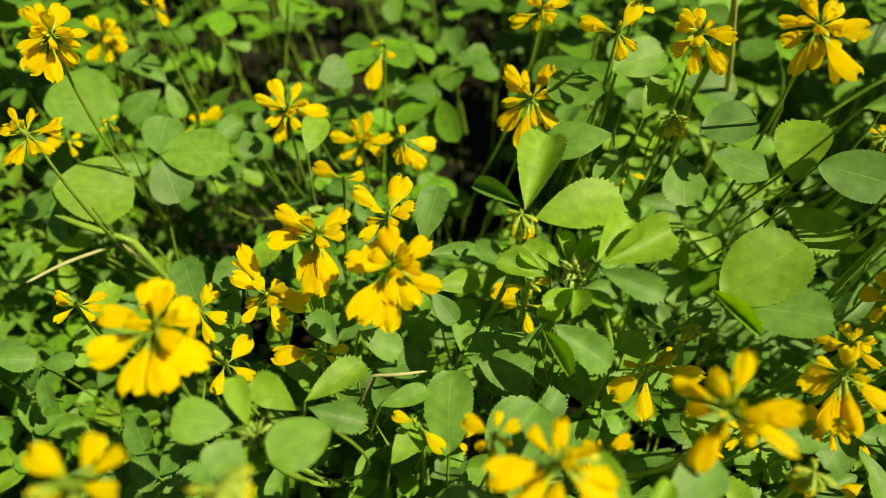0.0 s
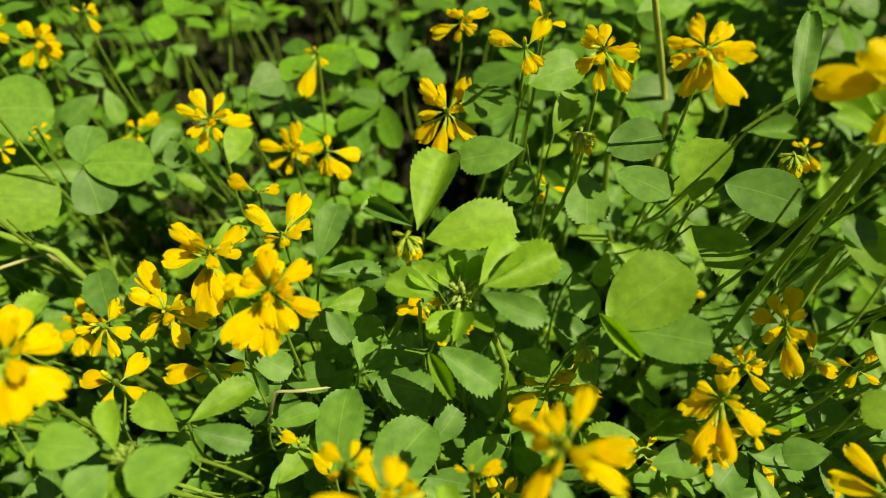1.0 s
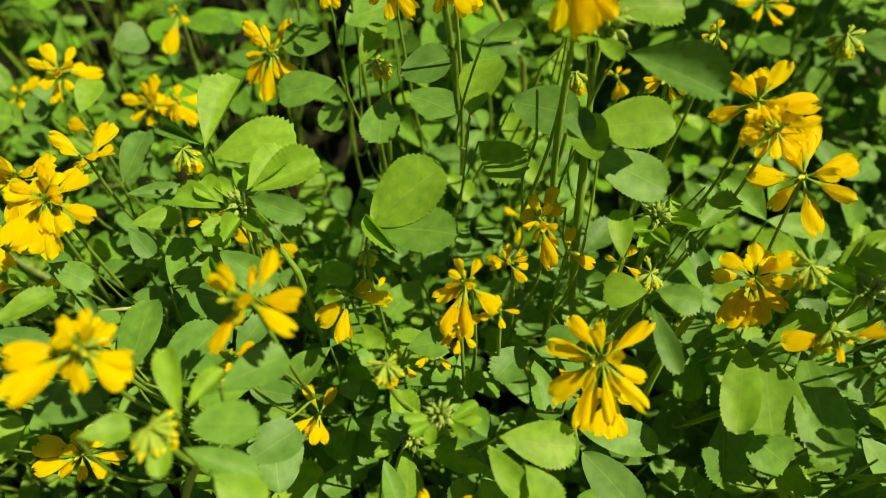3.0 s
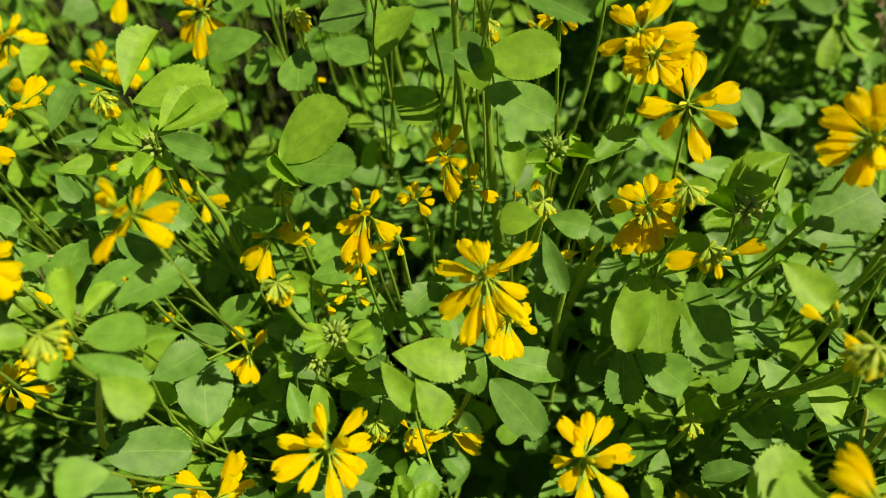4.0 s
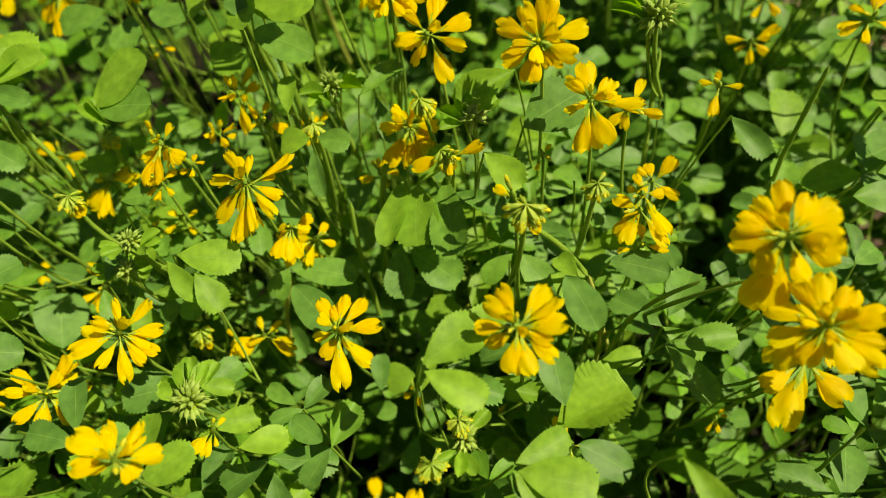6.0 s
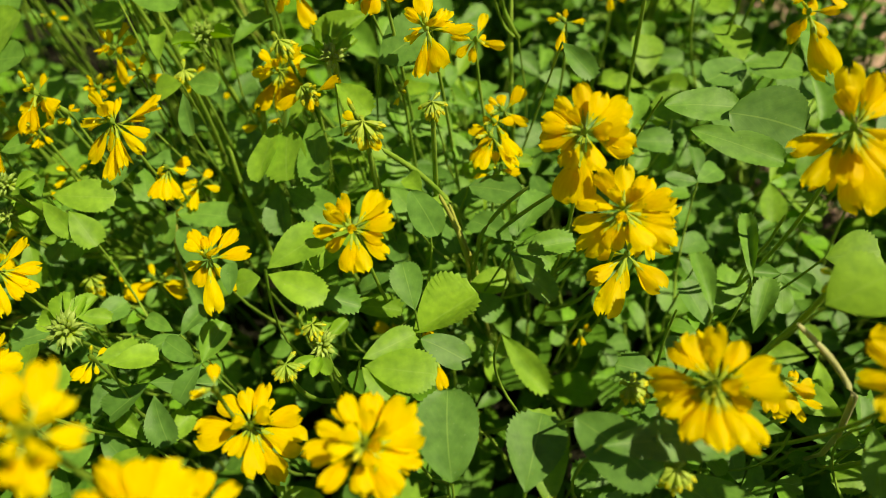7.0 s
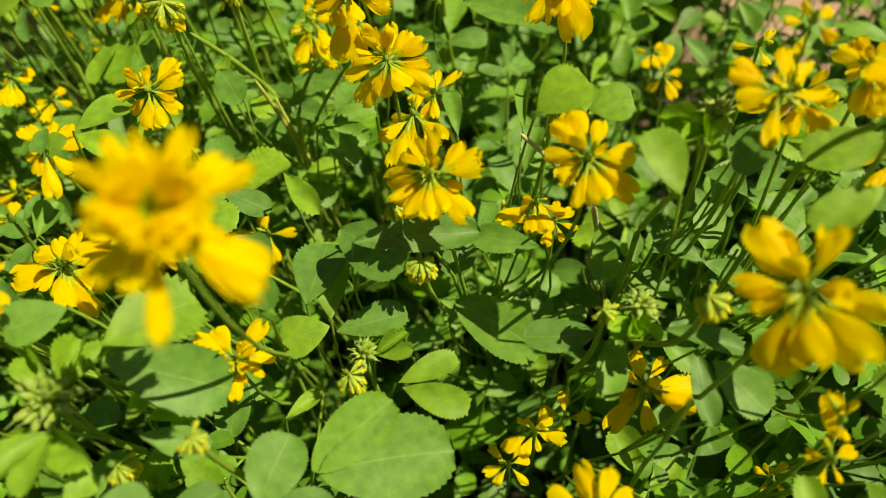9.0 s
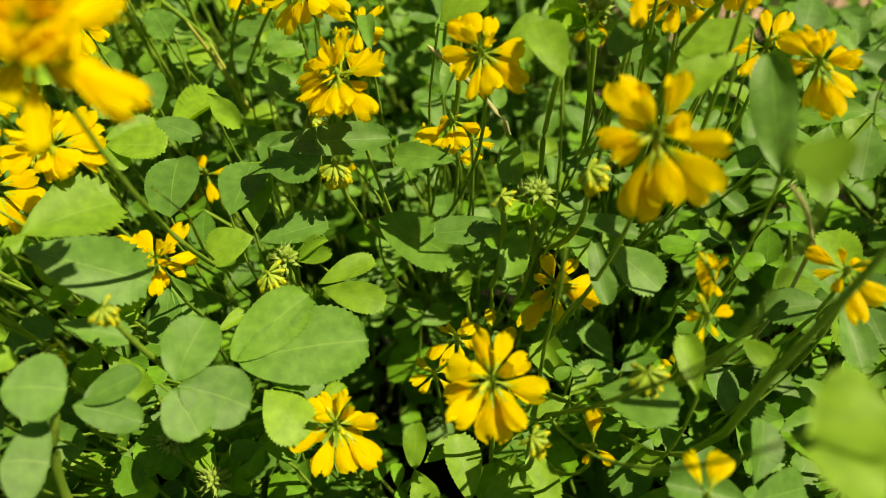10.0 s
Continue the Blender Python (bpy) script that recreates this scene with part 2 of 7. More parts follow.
def bud_mesh(name, seed):
    """An unopened flower: long green calyx, yellow tip."""
    rng = random.Random(seed)
    cup = tube_rows([(0, 0, 0), (0, 0.2, 0), (0, 0.35, 0.01), (0, 0.6, 0.02), (0, 0.75, 0.02)], [0.026, 0.042, 0.11, 0.142, 0.125])
    tip = tube_rows([(0, 0.66, 0.02), (0, 0.8, 0.02), (0, 1.02, 0.0), (0, 1.12, -0.02)], [0.108, 0.128, 0.09, 0.008])
    teeth = [petal_rows(0.26, 0.07, 0.1, -0.1, -0.2, (0.11 * math.cos(a), 0.64, 0.11 * math.sin(a)), 14 * math.sin(a), 0, 2, -14 * math.cos(a), across=(-1, 0, 1)) for a in (0.3, 1.6, 2.8, 4.0, 5.3)]
    return grid_mesh(name, cup, (BUD, BUD_TIP, CALYX), [(tip, 1), *((t, 2) for t in teeth)])


def pod_mesh(name):
    body = tube_rows([(0, 0, 0), (0, 0.2, 0), (0, 0.45, 0.03), (0, 0.7, 0.03), (0, 0.8, 0.0), (0.05, 1.15, -0.12)], [0.03, 0.12, 0.185, 0.135, 0.034, 0.008])
    cup = tube_rows([(0, 0, 0), (0, 0.15, 0), (0, 0.34, 0)], [0.035, 0.14, 0.195])
    return grid_mesh(name, body, (SEED, CALYX), [(cup, 1)])


shape_rng = random.Random(11)
BLADES = {}
for tone_name, tone_mat in (("g", LEAF_GLAUCOUS), ("f", LEAF_FRESH)):
    for k, (low, high, teeth, depth, fold, curl, wave) in enumerate((
            (0.95, 0.48, 14, 0.066, 0.12, 0.10, 0.015), (1.05, 0.5, 11, 0.105, 0.2, 0.14, 0.02), (0.68, 0.46, 15, 0.034, 0.1, 0.06, 0.025),
            (1.1, 0.5, 12, 0.065, 0.5, 0.08, 0.01), (0.8, 0.65, 9, 0.04, 0.25, 0.2, 0.03), (0.95, 0.6, 8, 0.1, 0.95, 0.05, 0.02))):
        BLADES[tone_name + str(k)] = grid_mesh("leaflet", blade_rows(shape_rng, low, high, teeth, depth, fold, curl, wave), (tone_mat,))
FLORETS = [floret_mesh("floret", s, w, c) for s, w, c in ((1, 0.34, 0.04), (2, 0.42, -0.02), (3, 0.5, 0.08), (4, 0.38, -0.08), (5, 0.54, 0.02), (6, 0.4, 0.14), (7, 0.46, 0.1), (8, 0.3, 0.0))]
BUDS = [bud_mesh("bud", s) for s in (1, 2)]
POD = pod_mesh("pod")

# ---- how a plant is put together ----
def stalk_mesh(name, points, radii, mat, sides=6, extra=()):
    return grid_mesh(name, tube_rows(points, radii, sides), (mat,), extra)


def arc(a, b, sag, n=6):
    """Points from a to b, bowed by the vector sag."""
    a, b = Vector(a), Vector(b)
    return [a.lerp(b, i / n) + Vector(sag) * math.sin(math.pi * i / n) for i in range(n + 1)]


def part(name, mesh, parent, at, label=""):
    """Links a mesh as a part under parent, at the world pose at."""
    ob = new(name, mesh)
    ob.parent = parent
    ob.matrix_parent_inverse = PLACED[parent.name].inverted()
    ob.matrix_basis = at
    PLACED[ob.name] = at
    if label:
        ob["label"] = label
    return ob


PLACED = {}
SPOTS = []          # what already stands: place and radius
piece_rng = random.Random(5)
root_rng = random.Random(8)


def plant(root, top, thick=0.0011, old=False, lean=(0, 0), label="", joints=6):
    """A clover plant: an Empty at its root, with a jointed main stem."""
    top = Vector(top)
    root = Vector((root[0] + root_rng.uniform(-0.03, 0.03), root[1] + root_rng.uniform(0.1, 0.36) * top.z, 0.0))       # the bed leans towards the open side
    lean = (lean[0] + root_rng.uniform(-0.007, 0.007), lean[1] + root_rng.uniform(-0.004, 0.006))
    ob = new("clover_plant")
    ob.location = root
    PLACED[ob.name] = Matrix.Translation(root)
    tagged(ob, label or "yellow-flowered clover plant with toothed trefoil leaves, rooted in soil", "clover", "clover plants in the bed")
    line = arc(root, top, (lean[0], lean[1], 0), 14)
    for i in range(1, 14):
        line[i] += Vector((piece_rng.uniform(-1, 1), piece_rng.uniform(-1, 1), 0)) * 0.0012
    radii = [thick * (1.25 - 0.75 * i / 14) * (1.22 if i % 3 == 0 else 1.0) for i in range(15)]
    local = [p - root for p in line]
    part("stem", stalk_mesh("stem", local, radii, STEM_OLD if old else STEM), ob, Matrix.Translation(root))
    return {"ob": ob, "line": line, "thick": thick}


def shoot(p, low, high, radius, mat):
    """A bare length of side stem from low to high, grown out of the plant's main stem."""
    low, high = Vector(low), Vector(high)
    start = min(p["line"], key=lambda q: (q - low + Vector((0, 0, 0.075))).length)
    bend = low - ((high - low).normalized() * 0.3 + Vector((0, 0, 0.7))) * (low - start).length * 0.6
    pts = [start * (1 - u) ** 2 + bend * 2 * u * (1 - u) + low * u * u for u in (0, 0.25, 0.5, 0.75)]
    run = arc(low, high, (piece_rng.uniform(-0.001, 0.001), piece_rng.uniform(-0.001, 0.001), 0.001), 7)
    run.append(high + (high - low).normalized() * radius * 2.5)
    pts = [q - low for q in pts + run]
    radii = [radius * k for k in (0.9, 1, 1, 1.02, 1.18, 1.0, 0.97, 1.0, 1.12, 0.96, 0.92, 0.8, 0.05)]
    return part("side_stem", stalk_mesh("side_stem", pts, radii, mat, 8), p["ob"], Matrix.Translation(low))


def foot(p, at, drop=0.02):
    """The point of a plant's stem from which a stalk to the place at starts."""
    at = Vector(at)
    best = min(p["line"], key=lambda q: abs(q.z - (at.z - drop - 0.35 * (q - at).xy.length)) + 0.15 * (q - at).xy.length)
    return best


def stalk_to(p, at, way, drop, radius):
    """Local points of a stalk that ends at the place at, arriving along way."""
    at = Vector(at)
    start = foot(p, at, drop)
    mid = at - Vector(way) * (at - start).length * 0.45
    pts = []
    for i in range(9):
        u = i / 8
        pts.append(start * (1 - u) ** 2 + mid * 2 * u * (1 - u) + at * u * u - at)
    return pts, [radius * (1.25 - 0.35 * i / 8) for i in range(9)]


def blade(parent, base, tip, width, face, kind):
    """One leaflet from base to tip, its upper side towards face."""
    base, tip = Vector(base), Vector(tip)
    y = tip - base
    length = y.length
    y.normalize()
    z = Vector(face)
    z = (z - y * z.dot(y)).normalized()
    x = y.cross(z)
    m = Matrix((x, y, z)).transposed().to_4x4()
    m.translation = base
    return part("leaflet", BLADES[kind], parent, m @ Matrix.Diagonal((width * 0.9, length, length, 1)))


def leaf(p, joint, *blades, drop=0.045):
    """A trefoil leaf on its stalk; blades: (base or None, tip, width, face, kind)."""
    joint = Vector(joint)
    tips = Vector()
    for b in blades:
        tips += Vector(b[1]) - joint
    way = Vector((0.25 * tips.x, 0.25 * tips.y - 0.2 * tips.length, tips.length)).normalized()
    pts, radii = stalk_to(p, joint, way * 1.5, drop, 0.00032)
    ob = part("leaf", stalk_mesh("leaf", pts, radii, STEM, 5), p["ob"], Matrix.Translation(joint))
    for base, tip, width, face, kind in blades:
        SPOTS.append((*((Vector(tip) + (Vector(base) if base else joint)) / 2), width * 0.5))
        blade(ob, base or joint, tip, width, face, kind)
    return ob


def aimed(at, way, up, size, roll=0.0):
    """A pose at the place at with +y along way and +z as near up as it goes."""
    y = Vector(way).normalized()
    z = Vector(up) - y * Vector(up).dot(y)
    z = z.normalized() if z.length > 1e-4 else y.orthogonal().normalized()
    m = Matrix((y.cross(z), y, z)).transposed().to_4x4()
    m.translation = Vector(at)
    return m @ pose(0, 0, 0, 0, roll, 0) @ Matrix.Diagonal((size, size, size, 1))


def head(p, at, axis, florets, drop=0.062, buds=4, bud_size=0.005, full=0, slim=0.0):
    """A flower head on its stalk. axis: the way it faces; florets: (turn round the axis in degrees, rise in degrees, length)."""
    at, axis = Vector(at), Vector(axis).normalized()
    pts, radii = stalk_to(p, at - axis * 0.003, (axis * 0.35 + Vector((0, 0, 1))).normalized(), drop, 0.00044)
    shift = axis * 0.003
    pts = [q - shift for q in pts] + [Vector(), axis * 0.0025]
    radii += [0.0008, 0.0003]
    ob = part("flower_head", stalk_mesh("flower_head", pts, radii, STEM), p["ob"], Matrix.Translation(at))
    SPOTS.append((*at, max(0.012, 1.5 * sum(f[2] for f in florets) / len(florets))))
    x = Vector((0, 0, 1)).cross(axis)
    x = x.normalized() if x.length > 1e-3 else Vector((1, 0, 0))
    y = axis.cross(x)
    for turn, rise, length in florets:
        length *= 0.91
        narrow = (slim or (1.04 if len(florets) < 13 else 1.16)) * piece_rng.uniform(0.85, 1.1)
        a, r = radians(turn), radians(rise)
        way = (x * math.cos(a) + y * math.sin(a)) * math.cos(r) + axis * math.sin(r)
        seat = at + way * 0.0006 - axis * piece_rng.uniform(0.0, 0.003)
        part("floret", piece_rng.choice(FLORETS), ob, aimed(seat, way, axis, length, piece_rng.uniform(-25, 25)) @ Matrix.Diagonal((narrow, 1, 1, 1)))
    mean = 0.91 * sum(f[2] for f in florets) / len(florets)
    for k in range(full or (2 if len(florets) > 8 else 0)):
        a, r = 2.4 * k + piece_rng.uniform(-0.3, 0.3), radians(piece_rng.uniform(28, 62))
        way = (x * math.cos(a) + y * math.sin(a)) * math.cos(r) + axis * math.sin(r)
        part("floret", piece_rng.choice(FLORETS), ob, aimed(at + axis * 0.001, way, axis, mean * piece_rng.uniform(0.65, 0.85), piece_rng.uniform(-40, 40)))
    for k in range((buds + 1) // 2):
        a, r = piece_rng.uniform(0, 6.283), radians(piece_rng.uniform(25, 80))
        way = (x * math.cos(a) + y * math.sin(a)) * math.cos(r) + axis * math.sin(r)
        part("bud", piece_rng.choice(BUDS), ob, aimed(at + axis * 0.0005, way, axis, bud_size * piece_rng.uniform(0.5, 0.85)))
    return ob


def bud_head(p, at, axis, size, count=17, yellow=2, drop=0.04):
    """A head of mostly unopened flowers that hang round its axis."""
    at, axis = Vector(at), Vector(axis).normalized()
    pts, radii = stalk_to(p, at, (axis * 0.5 + Vector((0, 0, 1))).normalized(), drop, 0.0006)
    SPOTS.append((*at, size))
    ob = part("bud_head", stalk_mesh("bud_head", pts, radii, STEM), p["ob"], Matrix.Translation(at))
    x = axis.orthogonal().normalized()
    y = axis.cross(x)
    hang = Vector((piece_rng.uniform(-0.2, 0.45), -0.25, -0.75))
    for k in range(count + yellow):
        a = 2.4 * k + piece_rng.uniform(-0.3, 0.3)
        lift = k / (count + yellow)
        r = radians(-72 + 100 * lift + piece_rng.uniform(-14, 14))
        way = (x * math.cos(a) + y * math.sin(a)) * math.cos(r) + axis * math.sin(r) + hang
        seat = at + axis * size * (0.25 * lift - 0.1)
        if k < yellow:
            part("floret", piece_rng.choice(FLORETS), ob, aimed(seat, way, axis, size))
        else:
            part("bud", piece_rng.choice(BUDS), ob, aimed(seat, way, axis, size * piece_rng.uniform(0.75, 0.95) * (1 - 0.3 * lift)))
    return ob


def young_leaf(p, at, turn, size):
    """A small, sharply toothed leaf, still folded, beside a spent head."""
    out = Vector((math.cos(turn), math.sin(turn) * 0.8 - 0.2, 0.15))
    joint = Vector(at) + out * size * 0.35 - Vector((0, 0, size * 0.25))
    blades = []
    for swing in (0.0, 0.75, -0.75):
        a = turn + swing + piece_rng.uniform(-0.15, 0.15)
        tip = joint + Vector((math.cos(a), math.sin(a), piece_rng.uniform(0.1, 0.5))) * size
        blades.append((None, tip, size * piece_rng.uniform(0.42, 0.55), (piece_rng.uniform(-0.3, 0.3), -0.5, 1), piece_rng.choice(("f5", "f3", "f1"))))
    leaf(p, joint, *blades, drop=0.02)


def seed_head(p, at, axis, size, count=34, drop=0.03):
    """A spent head: a tight cluster of small green pods with beaks."""
    at, axis = Vector(at), Vector(axis).normalized()
    pts, radii = stalk_to(p, at, (axis * 0.5 + Vector((0, 0, 1))).normalized(), drop, 0.0006)
    SPOTS.append((*at, size))
    ob = part("seed_head", stalk_mesh("seed_head", pts, radii, STEM), p["ob"], Matrix.Translation(at))
    x = axis.orthogonal().normalized()
    y = axis.cross(x)
    for k in range(count):
        a = 2.4 * k + piece_rng.uniform(-0.4, 0.4)
        r = radians(-30 + 110 * k / count + piece_rng.uniform(-15, 15))
        way = (x * math.cos(a) + y * math.sin(a)) * math.cos(r) + axis * math.sin(r)
        part("pod", POD, ob, aimed(at + way * size * 0.2, way, axis, size * piece_rng.uniform(0.5, 0.82), piece_rng.uniform(-60, 60)))
    for k in range(2):
        young_leaf(p, at, piece_rng.uniform(0, 6.283), size * piece_rng.uniform(1.3, 1.8))
    return ob


# ---- the ground ----
def ground_mesh():
    """One sheet that reaches the horizon, lumpy near the bed."""
    near = np.r_[-60, -20, -8, -3, np.linspace(-1.2, 1.8, 76), 4, 9, 22, 60]
    away = np.r_[-60, -20, -8, -3, np.linspace(-0.9, 1.6, 64), 3.5, 9, 22, 60]
    rows = []
    for y in away:
        row = []
        for x in near:
            p = Vector((x * 9, y * 9, 0))
            h = 0.012 * noise.noise(p) + 0.005 * noise.noise(p * 4.1) + 0.0025 * noise.noise(p * 11)
            row.append((x, y, h - 0.008))
        rows.append(row)
    return grid_mesh("ground", rows, (SOIL,))


tagged(new("ground", ground_mesh()), "crumbly soil with shade painted in under the bed, pale bare sand beside it", "ground", kind="structure")

# ---- the plants nearest the path ----
p = plant((0.2586, -0.0859), (0.2622, -0.1092, 0.1926), 0.0006, lean=(-0.004, -0.003), label="clover with one yellow bloom, toothed leaves, in soil")
head(p, (0.2637, -0.1139, 0.1600), (-0.27, -0.25, 0.93), ((137, 10, 0.0076), (94, -14, 0.0082),), buds=2)
leaf(p, (0.2618, -0.1235, 0.1973),
     (None, (0.2697, -0.1237, 0.2007), 0.0103, (-0.40, -0.19, 0.90), "f1"),
     ((0.2608, -0.1247, 0.1966), (0.2662, -0.1302, 0.1978), 0.0075, (-0.30, -0.08, 0.95), "f1"))
leaf(p, (0.2611, -0.1141, 0.2226),
     (None, (0.2625, -0.1097, 0.2253), 0.0060, (-0.59, -0.28, 0.76), "f0"))
p = plant((0.2800, -0.0750), (0.2766, -0.0837, 0.1442), 0.0007, lean=(-0.005, 0.004), label="clover with yellow blooms, toothed leaves, in soil")
head(p, (0.2759, -0.0866, 0.1671), (-0.34, -0.41, 0.85), ((107, 9, 0.0123), (-160, -14, 0.0035), (-92, 1, 0.0050), (-49, 3, 0.0036), (43, -22, 0.0048), (-174, -41, 0.0045),), buds=2)
leaf(p, (0.2702, -0.0974, 0.1601),
     (None, (0.2723, -0.0871, 0.1643), 0.0056, (-0.24, -0.33, 0.91), "f1"))
leaf(p, (0.2824, -0.0891, 0.1615),
     (None, (0.2854, -0.0945, 0.1606), 0.0047, (-0.43, -0.38, 0.82), "f0"))
shoot(p, (0.2773, -0.1023, 0.1700), (0.2834, -0.1043, 0.2000), 0.0007, STEM)
head(p, (0.2770, -0.0831, 0.1742), (-0.41, -0.28, 0.87), ((155, -20, 0.0034), (83, 1, 0.0039), (-41, -2, 0.0031), (-70, -20, 0.0027),), buds=2)
p = plant((0.2420, -0.0613), (0.2391, -0.0831, 0.1340), 0.0005, lean=(-0.005, -0.004), label="clover with one yellow bloom and buds, in soil")
head(p, (0.2364, -0.0877, 0.1640), (-0.08, -0.43, 0.90), ((157, -10, 0.0093), (102, 0, 0.0095), (68, -1, 0.0091), (29, -13, 0.0080), (-14, -17, 0.0107), (-63, -2, 0.0106), (-93, -21, 0.0115), (-135, 7, 0.0108), (-163, -10, 0.0097), (-118, -37, 0.0059), (-66, -30, 0.0066), (-59, -38, 0.0068), (100, -33, 0.0075),), buds=4)
bud_head(p, (0.2418, -0.0945, 0.1530), (-0.24, -0.04, 0.97), 0.0051, yellow=1)
p = plant((0.2606, -0.0755), (0.2575, -0.0781, 0.1713), 0.0005, lean=(0.003, 0.005), label="clover with yellow blooms and buds, toothed leaves, in soil")
head(p, (0.2661, -0.0761, 0.2013), (-0.34, -0.60, 0.73), ((135, -15, 0.0118), (120, -16, 0.0090), (77, 10, 0.0105), (-3, 8, 0.0109), (-41, 9, 0.0136), (-73, -3, 0.0113), (-95, -18, 0.0147), (-171, -7, 0.0094), (-159, -18, 0.0076), (-76, -16, 0.0074), (152, -37, 0.0087), (-141, -18, 0.0079),), buds=4)
head(p, (0.2545, -0.0934, 0.1420), (-0.18, -0.33, 0.93), ((99, -2, 0.0078), (-111, -17, 0.0035), (-33, 6, 0.0046), (-19, -30, 0.0042),), buds=2)
bud_head(p, (0.2628, -0.0932, 0.1639), (-0.33, -0.12, 0.93), 0.0062, yellow=2)
leaf(p, (0.2546, -0.0916, 0.1590),
     (None, (0.2657, -0.0991, 0.1619), 0.0104, (-0.33, -0.14, 0.93), "g0"))
shoot(p, (0.2498, -0.0763, 0.1550), (0.2510, -0.0805, 0.1850), 0.0004, STEM)
p = plant((0.1609, -0.0525), (0.1523, -0.0746, 0.1374), 0.0006, lean=(0.005, 0.002), label="clover with no open flowers, toothed leaves, in soil")
leaf(p, (0.1535, -0.0855, 0.1674),
     ((0.1543, -0.0855, 0.1671), (0.1606, -0.0857, 0.1640), 0.0150, (0.41, -0.40, 0.82), "g2"))
shoot(p, (0.1511, -0.0797, 0.1400), (0.1635, -0.0805, 0.1700), 0.0009, STEM)
p = plant((0.3026, -0.0613), (0.3013, -0.0736, 0.1400), 0.0005, lean=(-0.005, -0.003), label="clover with one yellow bloom, in soil")
head(p, (0.3022, -0.0852, 0.1700), (-0.47, -0.39, 0.79), ((172, 7, 0.0078), (125, -3, 0.0044), (-92, -19, 0.0044), (-56, 8, 0.0101), (-17, -18, 0.0087), (-149, -20, 0.0054), (58, -47, 0.0053), (77, -46, 0.0059),), buds=2)
shoot(p, (0.3003, -0.0779, 0.1700), (0.2787, -0.0907, 0.2000), 0.0004, STEM_PALE)
p = plant((0.2056, -0.0675), (0.2065, -0.0724, 0.1187), 0.0007, lean=(0.001, 0.003), label="clover with one yellow bloom, in soil")
head(p, (0.2065, -0.0804, 0.1487), (0.10, -0.42, 0.90), ((122, -5, 0.0079), (98, -17, 0.0074), (56, -16, 0.0070), (-20, 6, 0.0084), (-65, -5, 0.0122), (-95, -8, 0.0103), (-131, -4, 0.0106), (178, 6, 0.0106), (-44, -36, 0.0064), (-176, -30, 0.0067), (-1, -33, 0.0067), (77, -41, 0.0079),), buds=4)
p = plant((0.2940, -0.0615), (0.2846, -0.0689, 0.1602), 0.0007, lean=(0.005, -0.003), label="clover with one yellow bloom, toothed leaves, in soil")
leaf(p, (0.2874, -0.0790, 0.1902),
     (None, (0.2909, -0.0630, 0.2034), 0.0079, (-0.54, -0.46, 0.70), "g2"))
head(p, (0.2817, -0.0749, 0.1324), (-0.33, -0.25, 0.91), ((-178, 4, 0.0036), (-90, -16, 0.0037), (79, 11, 0.0050), (-16, -6, 0.0034), (143, -20, 0.0030), (102, -34, 0.0030),), buds=2)
p = plant((0.1478, -0.0477), (0.1568, -0.0689, 0.1471), 0.0007, lean=(0.004, -0.001), label="clover with no open flowers, toothed leaves, in soil")
leaf(p, (0.1569, -0.0783, 0.1771),
     ((0.1577, -0.0783, 0.1768), (0.1666, -0.0785, 0.1736), 0.0124, (0.31, -0.37, 0.88), "g2"))
leaf(p, (0.1566, -0.0754, 0.1296),
     (None, (0.1603, -0.0707, 0.1299), 0.0117, (0.31, -0.30, 0.90), "f0"),
     ((0.1558, -0.0706, 0.1314), (0.1644, -0.0675, 0.1318), 0.0086, (0.10, -0.40, 0.91), "f0"))
p = plant((0.1657, -0.0629), (0.1632, -0.0676, 0.1352), 0.0005, lean=(-0.001, 0.003), label="clover with no open flowers, toothed leaves, in soil")
leaf(p, (0.1632, -0.0756, 0.1652),
     ((0.1647, -0.0754, 0.1649), (0.1742, -0.0710, 0.1651), 0.0072, (0.07, -0.21, 0.98), "g2"),
     (None, (0.1738, -0.0789, 0.1606), 0.0072, (0.27, -0.39, 0.88), "g2"))
p = plant((0.1664, -0.0397), (0.1763, -0.0640, 0.1517), 0.0005, lean=(0.006, -0.003), label="clover with no open flowers and buds, toothed leaves, in soil")
bud_head(p, (0.1748, -0.0697, 0.1817), (0.10, -0.38, 0.92), 0.0044, yellow=2)
seed_head(p, (0.1729, -0.0706, 0.1200), (0.03, -0.32, 0.95), 0.0051)
leaf(p, (0.1811, -0.0758, 0.1652),
     ((0.1811, -0.0752, 0.1655), (0.1875, -0.0652, 0.1696), 0.0114, (0.16, -0.46, 0.87), "g2"),
     ((0.1817, -0.0760, 0.1650), (0.1927, -0.0797, 0.1591), 0.0124, (0.27, -0.49, 0.83), "g2"),
     ((0.1803, -0.0765, 0.1651), (0.1843, -0.0844, 0.1607), 0.0101, (0.33, -0.32, 0.89), "g2"))
p = plant((0.1760, -0.0389), (0.1683, -0.0606, 0.1060), 0.0007, lean=(-0.000, 0.002), label="clover with no open flowers and green pods, in soil")
seed_head(p, (0.1683, -0.0686, 0.1360), (0.32, -0.09, 0.94), 0.0041)
p = plant((0.1808, -0.0331), (0.1858, -0.0551, 0.1935), 0.0005, lean=(0.005, 0.001), label="clover with yellow blooms, toothed leaves, in soil")
